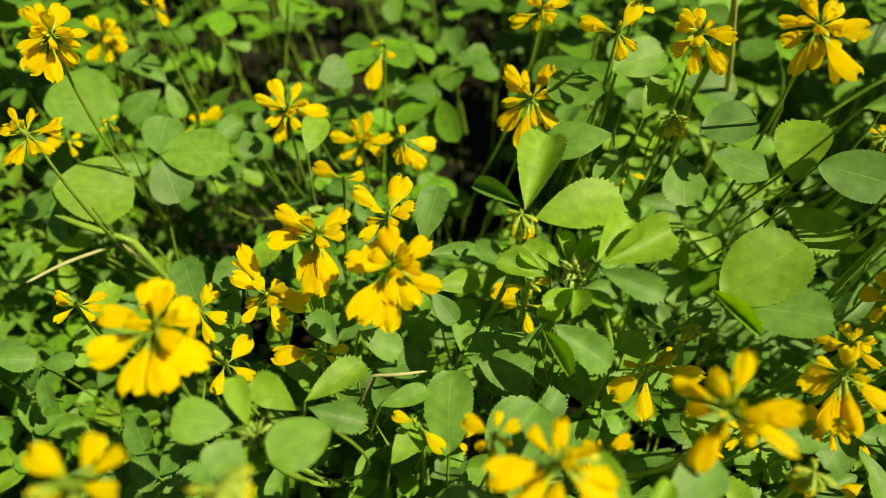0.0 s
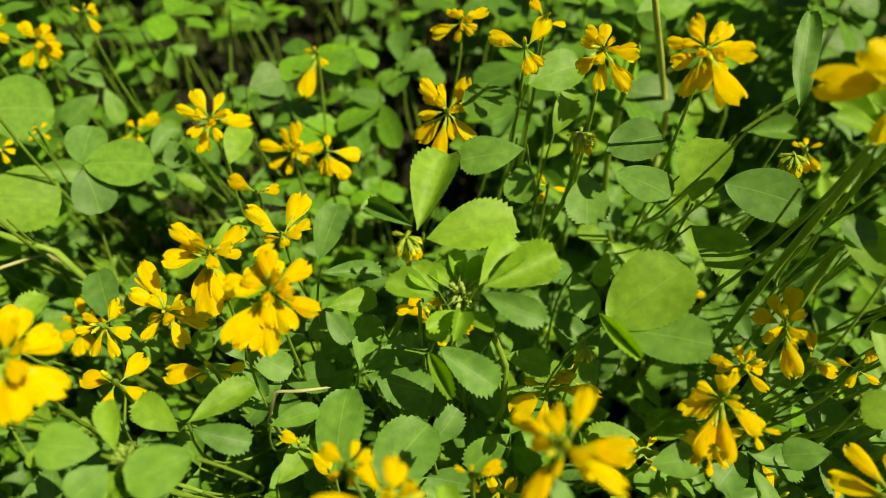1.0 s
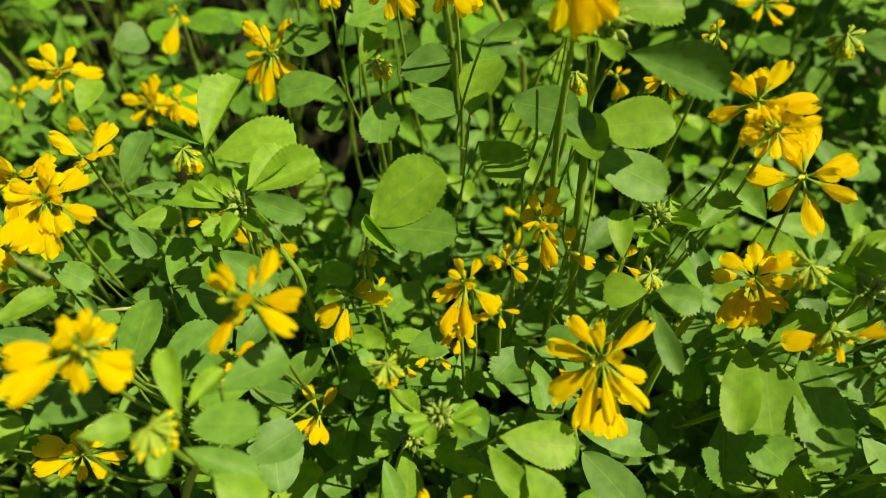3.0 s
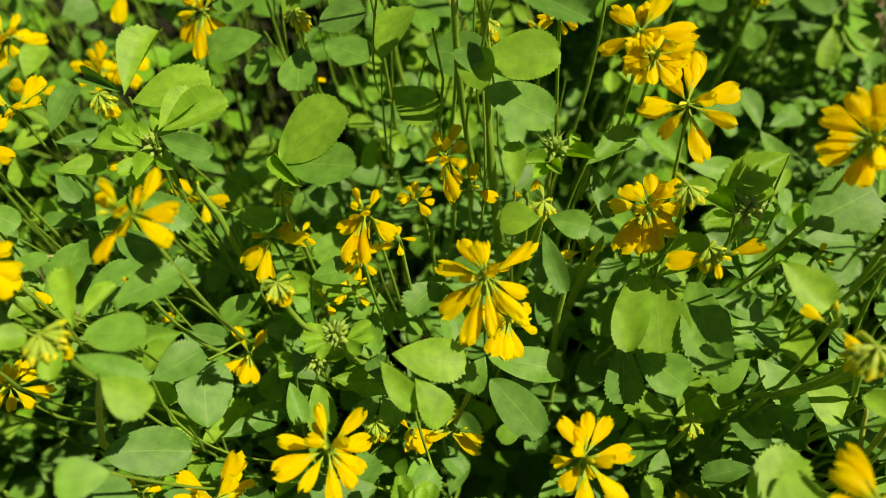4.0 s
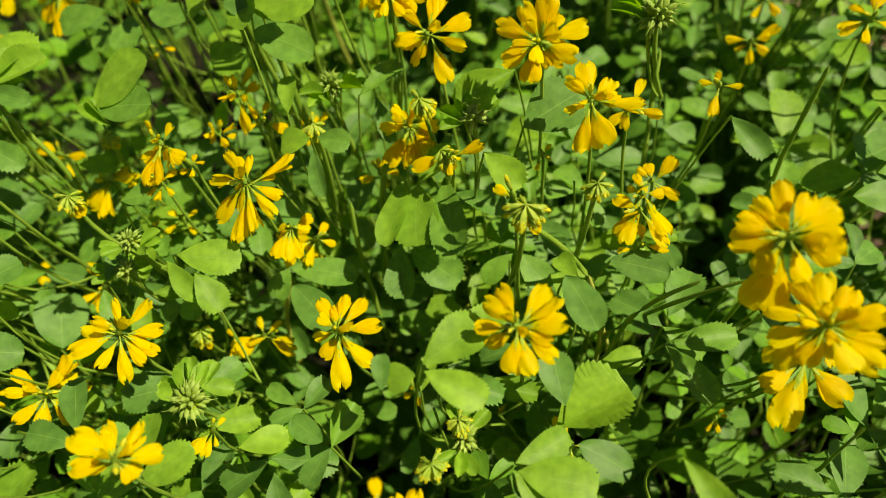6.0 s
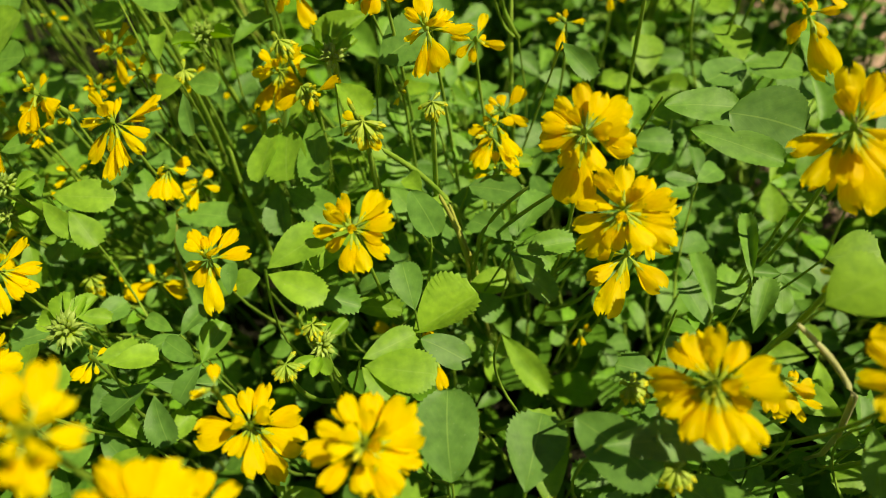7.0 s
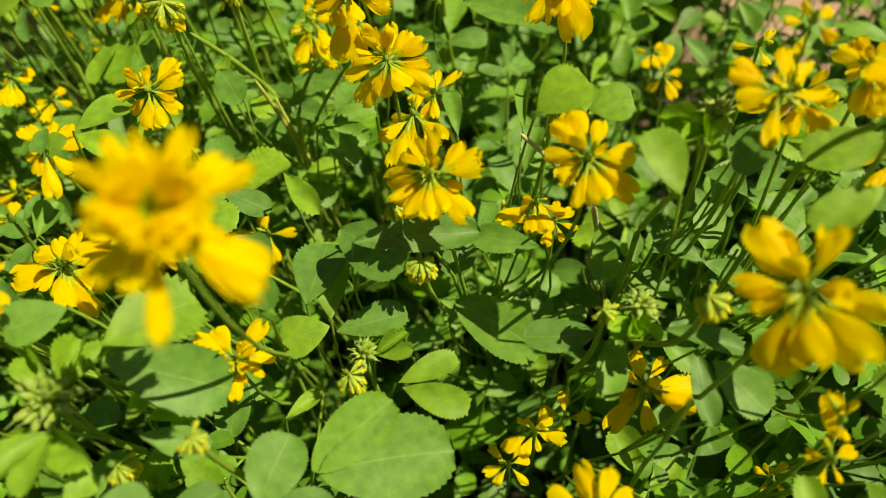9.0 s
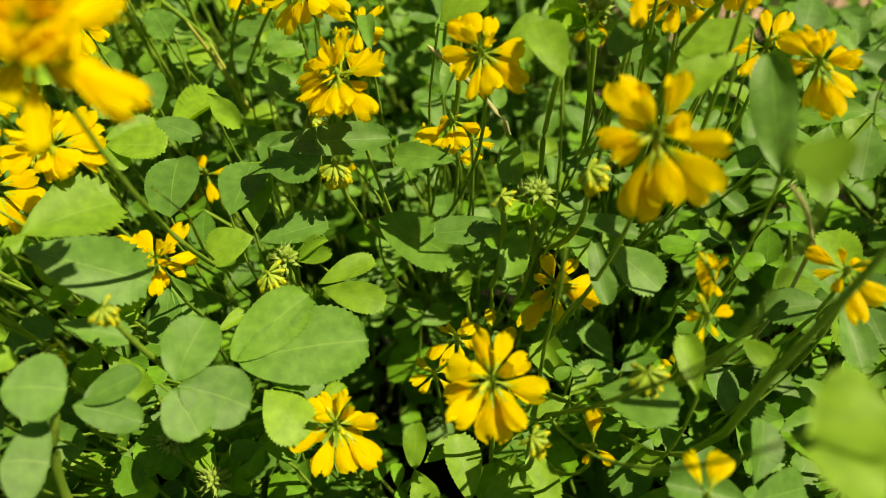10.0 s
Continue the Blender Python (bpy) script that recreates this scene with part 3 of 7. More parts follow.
head(p, (0.1878, -0.0712, 0.2290), (0.26, -0.57, 0.78), ((117, -20, 0.0111), (96, -4, 0.0112), (77, -10, 0.0107), (46, 11, 0.0112), (21, -18, 0.0116), (0, 5, 0.0127), (-50, -8, 0.0149), (-66, 5, 0.0158), (-115, -6, 0.0149), (-131, 0, 0.0090), (-156, -10, 0.0098), (156, -14, 0.0088), (-45, -6, 0.0084), (108, -36, 0.0077), (-30, -44, 0.0078), (26, -29, 0.0087), (-75, -47, 0.0072),), buds=4, full=24, slim=0.68)
head(p, (0.1770, -0.0482, 0.1710), (0.25, -0.53, 0.81), ((121, -11, 0.0100), (94, -8, 0.0083), (26, 11, 0.0096), (-21, -12, 0.0083), (-60, -19, 0.0066), (-117, 8, 0.0081), (160, -13, 0.0034), (-100, -17, 0.0052), (144, -37, 0.0053), (-102, -30, 0.0058), (-36, -31, 0.0053),), buds=4, full=5)
leaf(p, (0.1886, -0.0669, 0.1578),
     (None, (0.2055, -0.0579, 0.1625), 0.0118, (0.07, -0.57, 0.82), "g2"),
     ((0.1898, -0.0673, 0.1574), (0.2156, -0.0675, 0.1562), 0.0175, (0.04, -0.42, 0.91), "g2"),
     ((0.1920, -0.0668, 0.1574), (0.2028, -0.0721, 0.1515), 0.0073, (0.30, -0.37, 0.88), "g2"))
leaf(p, (0.1939, -0.0726, 0.1536),
     (None, (0.2007, -0.0821, 0.1494), 0.0107, (0.18, -0.28, 0.94), "f0"))
p = plant((0.1417, -0.0280), (0.1523, -0.0526, 0.1515), 0.0005, lean=(-0.005, -0.003), label="clover with no open flowers and buds, in soil")
seed_head(p, (0.1492, -0.0577, 0.1815), (0.26, -0.29, 0.92), 0.0068)
bud_head(p, (0.1553, -0.0635, 0.1664), (0.17, -0.37, 0.91), 0.0057, yellow=2)
p = plant((0.2497, -0.0408), (0.2611, -0.0495, 0.1664), 0.0006, lean=(0.006, 0.002), label="clover with one yellow bloom and buds, toothed leaves, in soil")
head(p, (0.2585, -0.0560, 0.1474), (-0.28, -0.33, 0.90), ((24, -21, 0.0120), (-6, 2, 0.0126), (-63, 7, 0.0109), (-106, 8, 0.0135), (76, -20, 0.0086), (128, 0, 0.0078), (-4, -11, 0.0082), (-9, -38, 0.0077), (-132, -27, 0.0071), (167, -46, 0.0096), (-111, -45, 0.0089),), buds=4)
bud_head(p, (0.2606, -0.0644, 0.1869), (-0.35, -0.18, 0.92), 0.0058, yellow=2)
leaf(p, (0.2648, -0.0601, 0.1641),
     (None, (0.2633, -0.0735, 0.1591), 0.0057, (-0.06, -0.35, 0.93), "g2"),
     ((0.2671, -0.0629, 0.1642), (0.2741, -0.0735, 0.1607), 0.0096, (-0.09, -0.37, 0.92), "g0"),
     ((0.2608, -0.0562, 0.1639), (0.2668, -0.0558, 0.1645), 0.0070, (-0.07, -0.29, 0.95), "g2"))
leaf(p, (0.2603, -0.0496, 0.1964),
     (None, (0.2589, -0.0386, 0.2031), 0.0081, (-0.14, -0.52, 0.84), "f0"))
p = plant((0.2553, -0.0258), (0.2468, -0.0475, 0.1464), 0.0006, lean=(-0.001, -0.003), label="clover with no open flowers and buds, in soil")
bud_head(p, (0.2468, -0.0555, 0.1764), (-0.30, -0.37, 0.88), 0.0043, yellow=0)
p = plant((0.2444, -0.0316), (0.2527, -0.0468, 0.1441), 0.0005, lean=(0.003, -0.002), label="clover with no open flowers and green pods, toothed leaves, in soil")
seed_head(p, (0.2543, -0.0548, 0.1741), (-0.12, -0.34, 0.93), 0.0047)
leaf(p, (0.2511, -0.0547, 0.1669),
     ((0.2469, -0.0540, 0.1665), (0.2330, -0.0508, 0.1662), 0.0083, (-0.06, -0.16, 0.98), "g2"),
     ((0.2505, -0.0549, 0.1668), (0.2449, -0.0671, 0.1645), 0.0067, (0.03, -0.20, 0.98), "g2"))
p = plant((0.2368, -0.0316), (0.2349, -0.0467, 0.1035), 0.0006, lean=(-0.004, -0.003), label="clover with one yellow bloom, in soil")
head(p, (0.2349, -0.0547, 0.1335), (-0.14, -0.32, 0.94), ((-142, 0, 0.0093), (158, 9, 0.0049), (51, -7, 0.0049), (-3, 2, 0.0078), (-104, -2, 0.0070), (76, -8, 0.0060), (-12, -28, 0.0041), (-69, -23, 0.0045), (-9, -39, 0.0047), (54, -23, 0.0057),), buds=4)
p = plant((0.1571, -0.0355), (0.1525, -0.0426, 0.1726), 0.0006, lean=(0.006, -0.001), label="clover with one yellow bloom, toothed leaves, in soil")
head(p, (0.1410, -0.0455, 0.2000), (0.30, -0.50, 0.80), ((80, -10, 0.0072), (48, 4, 0.0066), (112, -6, 0.0060), (5, -15, 0.0072), (-60, -4, 0.0078), (-101, -2, 0.0080), (-148, -12, 0.0067), (170, 5, 0.0060), (94, -28, 0.0054), (-20, -30, 0.0050),), buds=2)
head(p, (0.1365, -0.0490, 0.2075), (0.25, -0.55, 0.80), ((95, -8, 0.0098), (60, 5, 0.0090), (25, -10, 0.0094), (-15, 0, 0.0092), (-55, -6, 0.0098), (-90, 4, 0.0102), (-125, -8, 0.0096), (-165, 3, 0.0090), (150, -12, 0.0092), (120, -5, 0.0086), (75, -30, 0.0070), (-70, -34, 0.0072), (-20, -38, 0.0066), (180, -30, 0.0068),), buds=2, full=5)
leaf(p, (0.1565, -0.0530, 0.1848),
     ((0.1584, -0.0510, 0.1853), (0.1730, -0.0402, 0.1824), 0.0151, (0.39, -0.28, 0.88), "f1"),
     ((0.1586, -0.0530, 0.1841), (0.1774, -0.0560, 0.1726), 0.0136, (0.35, -0.60, 0.72), "g0"))
p = plant((0.2124, -0.0239), (0.2013, -0.0407, 0.1336), 0.0007, lean=(0.000, 0.003), label="clover with no open flowers and buds, toothed leaves, in soil")
bud_head(p, (0.1977, -0.0512, 0.1636), (-0.13, -0.24, 0.96), 0.0058, yellow=0)
seed_head(p, (0.2002, -0.0438, 0.1593), (-0.11, -0.09, 0.99), 0.0045)
leaf(p, (0.2060, -0.0510, 0.1574),
     ((0.2066, -0.0509, 0.1574), (0.2194, -0.0483, 0.1597), 0.0063, (-0.12, -0.25, 0.96), "f0"),
     ((0.2073, -0.0521, 0.1571), (0.2200, -0.0587, 0.1562), 0.0074, (-0.17, -0.45, 0.88), "f0"))
p = plant((0.2881, -0.0313), (0.2837, -0.0380, 0.1650), 0.0006, lean=(0.001, -0.000), label="clover with no open flowers, in soil")
shoot(p, (0.2837, -0.0460, 0.1950), (0.2854, -0.0556, 0.2100), 0.0006, STEM)
p = plant((0.1346, -0.0122), (0.1307, -0.0361, 0.1950), 0.0006, lean=(0.004, -0.004), label="clover with one yellow bloom, in soil")
head(p, (0.1307, -0.0441, 0.2250), (0.44, -0.36, 0.82), ((38, 2, 0.0088), (-55, -2, 0.0060), (-128, -18, 0.0075), (-152, -4, 0.0058), (72, 6, 0.0081), (16, -5, 0.0048), (14, -19, 0.0058), (-2, -28, 0.0066), (-106, -44, 0.0065), (18, -38, 0.0067),), buds=4, full=5)
p = plant((0.3046, -0.0151), (0.2997, -0.0322, 0.1750), 0.0007, lean=(-0.006, -0.004), label="clover with many yellow blooms, in soil")
head(p, (0.3085, -0.0545, 0.1930), (-0.50, -0.57, 0.65), ((154, -18, 0.0103), (131, 7, 0.0080), (47, -16, 0.0057), (19, 5, 0.0071), (-29, -13, 0.0088), (-80, -19, 0.0084), (-154, -3, 0.0054), (-58, 6, 0.0117), (124, -19, 0.0080), (-160, -35, 0.0059), (91, -33, 0.0074), (106, -15, 0.0072),), buds=4)
head(p, (0.2901, -0.0322, 0.2000), (-0.46, -0.56, 0.69), ((-156, 4, 0.0104), (-121, 0, 0.0078), (-88, -2, 0.0085), (150, -11, 0.0063), (60, 0, 0.0054), (-43, -17, 0.0113), (9, -39, 0.0080), (109, -32, 0.0075), (-41, -30, 0.0061), (128, -22, 0.0075),), buds=4)
head(p, (0.3005, -0.0338, 0.2050), (-0.52, -0.55, 0.66), ((162, -19, 0.0072), (-135, 5, 0.0042), (-82, -21, 0.0092), (-58, -2, 0.0099), (129, -5, 0.0063), (78, -19, 0.0058), (-28, -18, 0.0063), (-66, -21, 0.0057), (142, -34, 0.0051), (169, -45, 0.0055),), buds=4)
p = plant((0.2868, -0.0189), (0.2754, -0.0298, 0.1744), 0.0006, lean=(0.001, -0.001), label="clover with no open flowers and green pods, toothed leaves, in soil")
seed_head(p, (0.2718, -0.0352, 0.2003), (-0.14, -0.23, 0.96), 0.0050)
leaf(p, (0.2759, -0.0443, 0.2044),
     (None, (0.2700, -0.0496, 0.1992), 0.0065, (-0.50, -0.25, 0.83), "g2"))
leaf(p, (0.2784, -0.0341, 0.1874),
     (None, (0.2865, -0.0316, 0.1935), 0.0072, (-0.32, -0.66, 0.68), "g2"))
p = plant((0.1905, -0.0108), (0.1920, -0.0263, 0.1361), 0.0007, lean=(0.000, 0.003), label="clover with no open flowers, toothed leaves, in soil")
leaf(p, (0.1898, -0.0331, 0.1661),
     (None, (0.1955, -0.0190, 0.1702), 0.0129, (-0.06, -0.26, 0.96), "g0"))
leaf(p, (0.1942, -0.0354, 0.1624),
     (None, (0.1954, -0.0177, 0.1696), 0.0103, (0.10, -0.38, 0.92), "f0"),
     ((0.1950, -0.0379, 0.1611), (0.2106, -0.0375, 0.1633), 0.0084, (-0.12, -0.35, 0.93), "g0"),
     ((0.1938, -0.0367, 0.1618), (0.1830, -0.0383, 0.1610), 0.0101, (0.00, -0.45, 0.89), "f0"))
p = plant((0.2373, -0.0061), (0.2420, -0.0252, 0.1680), 0.0006, lean=(0.003, 0.005), label="clover with one yellow bloom, toothed leaves, in soil")
head(p, (0.2480, -0.0377, 0.1980), (-0.30, -0.57, 0.77), ((143, -11, 0.0104), (124, -19, 0.0118), (80, 5, 0.0073), (17, -4, 0.0086), (-28, -18, 0.0117), (-61, 9, 0.0096), (-92, -2, 0.0103), (-135, 0, 0.0071), (-178, -7, 0.0086), (-78, -17, 0.0056), (179, -42, 0.0062), (179, -43, 0.0065), (-7, -39, 0.0075), (-30, -47, 0.0064),), buds=4)
leaf(p, (0.2442, -0.0260, 0.1635),
     ((0.2430, -0.0257, 0.1635), (0.2285, -0.0193, 0.1645), 0.0075, (-0.18, -0.54, 0.82), "g0"))
p = plant((0.1598, 0.0014), (0.1699, -0.0238, 0.1633), 0.0006, lean=(-0.003, -0.000), label="clover with one yellow bloom, toothed leaves, in soil")
head(p, (0.1636, -0.0341, 0.1933), (0.11, -0.36, 0.93), ((134, -8, 0.0092), (96, -3, 0.0098), (61, -1, 0.0096), (27, 0, 0.0108), (-5, -6, 0.0101), (-33, -20, 0.0100), (-78, 4, 0.0098), (-113, 7, 0.0073), (-157, -5, 0.0092), (163, -2, 0.0104), (-83, -18, 0.0074), (-100, -21, 0.0081), (-55, -15, 0.0069), (-115, -24, 0.0066),), buds=4, full=6)
leaf(p, (0.1762, -0.0296, 0.1658),
     (None, (0.1772, -0.0111, 0.1696), 0.0143, (-0.02, -0.20, 0.98), "g2"))
p = plant((0.2096, -0.0160), (0.2193, -0.0235, 0.1653), 0.0007, lean=(0.003, 0.004), label="clover with one yellow bloom and buds, toothed leaves, in soil")
head(p, (0.2200, -0.0311, 0.1953), (-0.29, -0.36, 0.89), ((160, -15, 0.0098), (136, -11, 0.0097), (113, 8, 0.0099), (81, -17, 0.0099), (47, -3, 0.0104), (21, 0, 0.0109), (-30, -9, 0.0122), (-48, 4, 0.0103), (-65, 8, 0.0113), (-90, 7, 0.0112), (-118, 3, 0.0102), (-140, -15, 0.0107), (-161, -19, 0.0116), (-9, -7, 0.0063), (-67, -41, 0.0090), (-102, -20, 0.0092), (-136, -17, 0.0077), (-103, -41, 0.0067),), buds=4)
bud_head(p, (0.2154, -0.0362, 0.1767), (-0.04, -0.41, 0.91), 0.0064, yellow=4)
leaf(p, (0.2224, -0.0272, 0.1509),
     (None, (0.2390, -0.0446, 0.1487), 0.0143, (-0.25, -0.35, 0.90), "g2"))
p = plant((0.2511, -0.0153), (0.2592, -0.0199, 0.1400), 0.0005, lean=(-0.000, 0.003), label="clover with no open flowers, in soil")
shoot(p, (0.2560, -0.0231, 0.1700), (0.2408, -0.0190, 0.1900), 0.0006, STEM_PALE)
shoot(p, (0.2624, -0.0328, 0.1700), (0.2601, -0.0476, 0.1950), 0.0006, STEM)
p = plant((0.1952, 0.0095), (0.2001, -0.0102, 0.1527), 0.0006, lean=(-0.003, 0.003), label="clover with no open flowers and buds, toothed leaves, in soil")
bud_head(p, (0.2113, -0.0207, 0.1796), (-0.25, -0.24, 0.94), 0.0054, yellow=2)
leaf(p, (0.2000, -0.0256, 0.1790),
     (None, (0.2113, -0.0388, 0.1780), 0.0123, (-0.32, -0.34, 0.88), "g2"))
leaf(p, (0.1890, -0.0083, 0.1827),
     (None, (0.1954, -0.0211, 0.1816), 0.0057, (-0.27, -0.20, 0.94), "f1"))
p = plant((0.1272, 0.0061), (0.1374, -0.0101, 0.1600), 0.0005, lean=(-0.005, -0.000), label="clover with yellow blooms, in soil")
head(p, (0.1384, -0.0177, 0.1753), (0.24, -0.38, 0.89), ((39, -5, 0.0088), (71, -8, 0.0075), (-21, 6, 0.0104), (-55, 6, 0.0119), (-91, -20, 0.0139), (-114, -8, 0.0102), (-160, -8, 0.0070), (153, -15, 0.0113), (105, -13, 0.0093), (-85, -25, 0.0070), (-139, -40, 0.0073), (23, -39, 0.0079), (-102, -25, 0.0077),), buds=4)
head(p, (0.1364, -0.0184, 0.1900), (0.27, -0.42, 0.87), ((65, -16, 0.0052), (160, 3, 0.0040),), buds=2)
p = plant((0.2457, 0.0081), (0.2452, -0.0086, 0.1666), 0.0005, lean=(0.005, 0.003), label="clover with one yellow bloom and buds, toothed leaves, in soil")
leaf(p, (0.2430, -0.0190, 0.1953),
     ((0.2433, -0.0186, 0.1956), (0.2530, -0.0174, 0.2017), 0.0135, (-0.49, -0.26, 0.83), "f0"))
head(p, (0.2444, -0.0171, 0.1695), (-0.21, -0.55, 0.81), ((-146, -3, 0.0109), (-97, 4, 0.0078), (-20, -4, 0.0074), (-67, 0, 0.0078), (-150, -25, 0.0060), (166, -47, 0.0051),), buds=2)
bud_head(p, (0.2482, -0.0136, 0.1966), (-0.22, -0.53, 0.82), 0.0056, yellow=1)
p = plant((0.0871, 0.0086), (0.0954, 0.0065, 0.1584), 0.0007, lean=(-0.001, -0.005), label="clover with one yellow bloom, toothed leaves, in soil")
leaf(p, (0.1029, 0.0038, 0.1705),
     (None, (0.1129, 0.0066, 0.1696), 0.0070, (0.12, -0.10, 0.99), "f0"))
head(p, (0.0880, -0.0068, 0.1884), (0.30, -0.30, 0.90), ((106, -17, 0.0107), (73, -14, 0.0085), (20, -9, 0.0081), (-31, -1, 0.0085), (143, -17, 0.0085), (-91, -19, 0.0046), (-64, -38, 0.0053), (13, -17, 0.0064), (85, -20, 0.0070), (148, -33, 0.0067),), buds=4)
p = plant((0.1428, 0.0275), (0.1505, 0.0087, 0.1452), 0.0005, lean=(-0.002, 0.002), label="clover with no open flowers and buds, toothed leaves, in soil")
bud_head(p, (0.1494, 0.0049, 0.1752), (-0.11, -0.18, 0.98), 0.0046, yellow=0)
seed_head(p, (0.1499, 0.0048, 0.1679), (0.24, -0.17, 0.95), 0.0043)
bud_head(p, (0.1434, -0.0029, 0.1728), (0.30, -0.39, 0.87), 0.0055, yellow=2)
leaf(p, (0.1594, -0.0042, 0.1728),
     ((0.1600, -0.0037, 0.1729), (0.1717, 0.0019, 0.1726), 0.0069, (0.23, -0.41, 0.88), "f0"),
     ((0.1603, -0.0051, 0.1724), (0.1752, -0.0090, 0.1728), 0.0103, (-0.11, -0.33, 0.94), "f0"),
     ((0.1597, -0.0053, 0.1723), (0.1653, -0.0114, 0.1694), 0.0051, (0.04, -0.40, 0.92), "f0"),
     ((0.1726, -0.0007, 0.1736), (0.1825, -0.0058, 0.1701), 0.0076, (0.14, -0.36, 0.92), "g2"))
p = plant((0.2520, 0.0330), (0.2556, 0.0154, 0.1820), 0.0007, lean=(0.004, 0.002), label="clover with one yellow bloom, toothed leaves, in soil")
head(p, (0.2555, 0.0077, 0.2120), (-0.46, -0.54, 0.70), ((117, 8, 0.0120), (88, -3, 0.0110), (-139, 11, 0.0117), (-99, 6, 0.0147), (-72, 3, 0.0116), (-61, -12, 0.0167), (-35, -21, 0.0106), (64, -23, 0.0100), (-7, -29, 0.0096), (71, -29, 0.0101), (-140, -29, 0.0099),), buds=4)
leaf(p, (0.2464, 0.0049, 0.1728),
     (None, (0.2508, 0.0228, 0.1783), 0.0045, (-0.32, -0.21, 0.92), "g1"),
     ((0.2442, -0.0046, 0.1675), (0.2500, 0.0051, 0.1746), 0.0058, (-0.43, -0.36, 0.83), "g1"))
leaf(p, (0.2649, 0.0095, 0.1731),
     (None, (0.2755, 0.0077, 0.1761), 0.0117, (-0.32, -0.48, 0.82), "f0"))
p = plant((0.1462, 0.0251), (0.1432, 0.0157, 0.1615), 0.0006, lean=(0.002, 0.001), label="clover with no open flowers, toothed leaves, in soil")
leaf(p, (0.1432, 0.0077, 0.1915),
     ((0.1436, 0.0079, 0.1917), (0.1556, 0.0174, 0.1926), 0.0106, (0.04, -0.15, 0.99), "f0"),
     ((0.1438, 0.0066, 0.1912), (0.1551, 0.0011, 0.1890), 0.0075, (-0.02, -0.40, 0.92), "f0"),
     ((0.1421, 0.0062, 0.1908), (0.1364, 0.0063, 0.1892), 0.0065, (-0.25, -0.47, 0.85), "f0"),
     ((0.1357, 0.0042, 0.1889), (0.1354, 0.0108, 0.1917), 0.0041, (-0.06, -0.40, 0.91), "g0"))
p = plant((0.1653, 0.0382), (0.1655, 0.0181, 0.1673), 0.0005, lean=(0.003, 0.006), label="clover with one yellow bloom, toothed leaves, in soil")
head(p, (0.1613, 0.0112, 0.1973), (-0.27, -0.41, 0.87), ((142, -18, 0.0107), (82, -11, 0.0103), (55, -13, 0.0101), (29, 5, 0.0095), (-16, -7, 0.0091), (-53, -13, 0.0094), (-76, -20, 0.0094), (-123, -7, 0.0063), (-156, 0, 0.0084), (165, 0, 0.0089), (148, -21, 0.0064), (-131, -22, 0.0078), (3, -20, 0.0072), (-79, -42, 0.0059),), buds=4, full=2)
leaf(p, (0.1698, 0.0090, 0.1618),
     ((0.1701, 0.0093, 0.1619), (0.1860, 0.0150, 0.1685), 0.0171, (-0.36, -0.07, 0.93), "f3"))
p = plant((0.0270, 0.0283), (0.0381, 0.0203, 0.1524), 0.0007, lean=(-0.005, 0.004), label="clover with no open flowers, toothed leaves, in soil")
leaf(p, (0.0345, 0.0213, 0.1663),
     (None, (0.0234, 0.0202, 0.1702), 0.0180, (0.34, -0.40, 0.85), "g2"))
leaf(p, (0.0417, 0.0032, 0.1824),
     (None, (0.0532, 0.0074, 0.1802), 0.0110, (0.27, -0.26, 0.93), "f0"))
p = plant((0.2172, 0.0275), (0.2152, 0.0238, 0.1794), 0.0006, lean=(-0.006, 0.004), label="clover with many yellow blooms, in soil")
head(p, (0.2154, 0.0072, 0.1978), (-0.23, -0.56, 0.80), ((170, -17, 0.0109), (132, 7, 0.0106), (99, -9, 0.0102), (64, -5, 0.0092), (27, 8, 0.0102), (-2, -12, 0.0107), (-27, -15, 0.0130), (-48, 6, 0.0095), (-151, -1, 0.0109), (-126, -19, 0.0126), (-99, -21, 0.0091), (-53, -47, 0.0083), (-113, -38, 0.0072), (4, -33, 0.0078), (57, -33, 0.0064),), buds=4, full=5)
head(p, (0.2200, 0.0125, 0.1787), (-0.22, -0.52, 0.83), ((-131, 11, 0.0119), (-98, 1, 0.0162), (-85, -19, 0.0091), (-36, -6, 0.0115), (91, -15, 0.0073), (-176, -32, 0.0084),), buds=2)
head(p, (0.2092, 0.0182, 0.2094), (-0.19, -0.64, 0.74), ((167, 8, 0.0094), (133, 6, 0.0095), (98, -10, 0.0112), (71, -7, 0.0087), (41, -2, 0.0112), (9, 8, 0.0087), (-14, -15, 0.0114), (-117, -8, 0.0083), (-168, -18, 0.0100), (-64, 0, 0.0085), (-94, -21, 0.0162), (156, -30, 0.0074), (-149, -40, 0.0071), (128, -30, 0.0067), (173, -26, 0.0073),), buds=4)
head(p, (0.2162, 0.0254, 0.1318), (-0.33, -0.32, 0.89), ((-90, 3, 0.0042), (-44, -12, 0.0038), (53, -15, 0.0030), (83, -20, 0.0032),), buds=2)
p = plant((0.0801, 0.0541), (0.0848, 0.0299, 0.1493), 0.0007, lean=(-0.004, -0.001), label="clover with yellow blooms and green pods, toothed leaves, in soil")
head(p, (0.0731, 0.0288, 0.1793), (0.28, -0.44, 0.85), ((77, -12, 0.0091), (20, 9, 0.0105), (-20, -15, 0.0092), (-56, -18, 0.0098), (-81, 2, 0.0096), (-108, -11, 0.0119), (-146, -4, 0.0094), (175, 0, 0.0114), (143, -20, 0.0103), (88, -38, 0.0073), (-55, -23, 0.0081), (-76, -44, 0.0069), (-32, -45, 0.0066),), buds=4, slim=0.76)
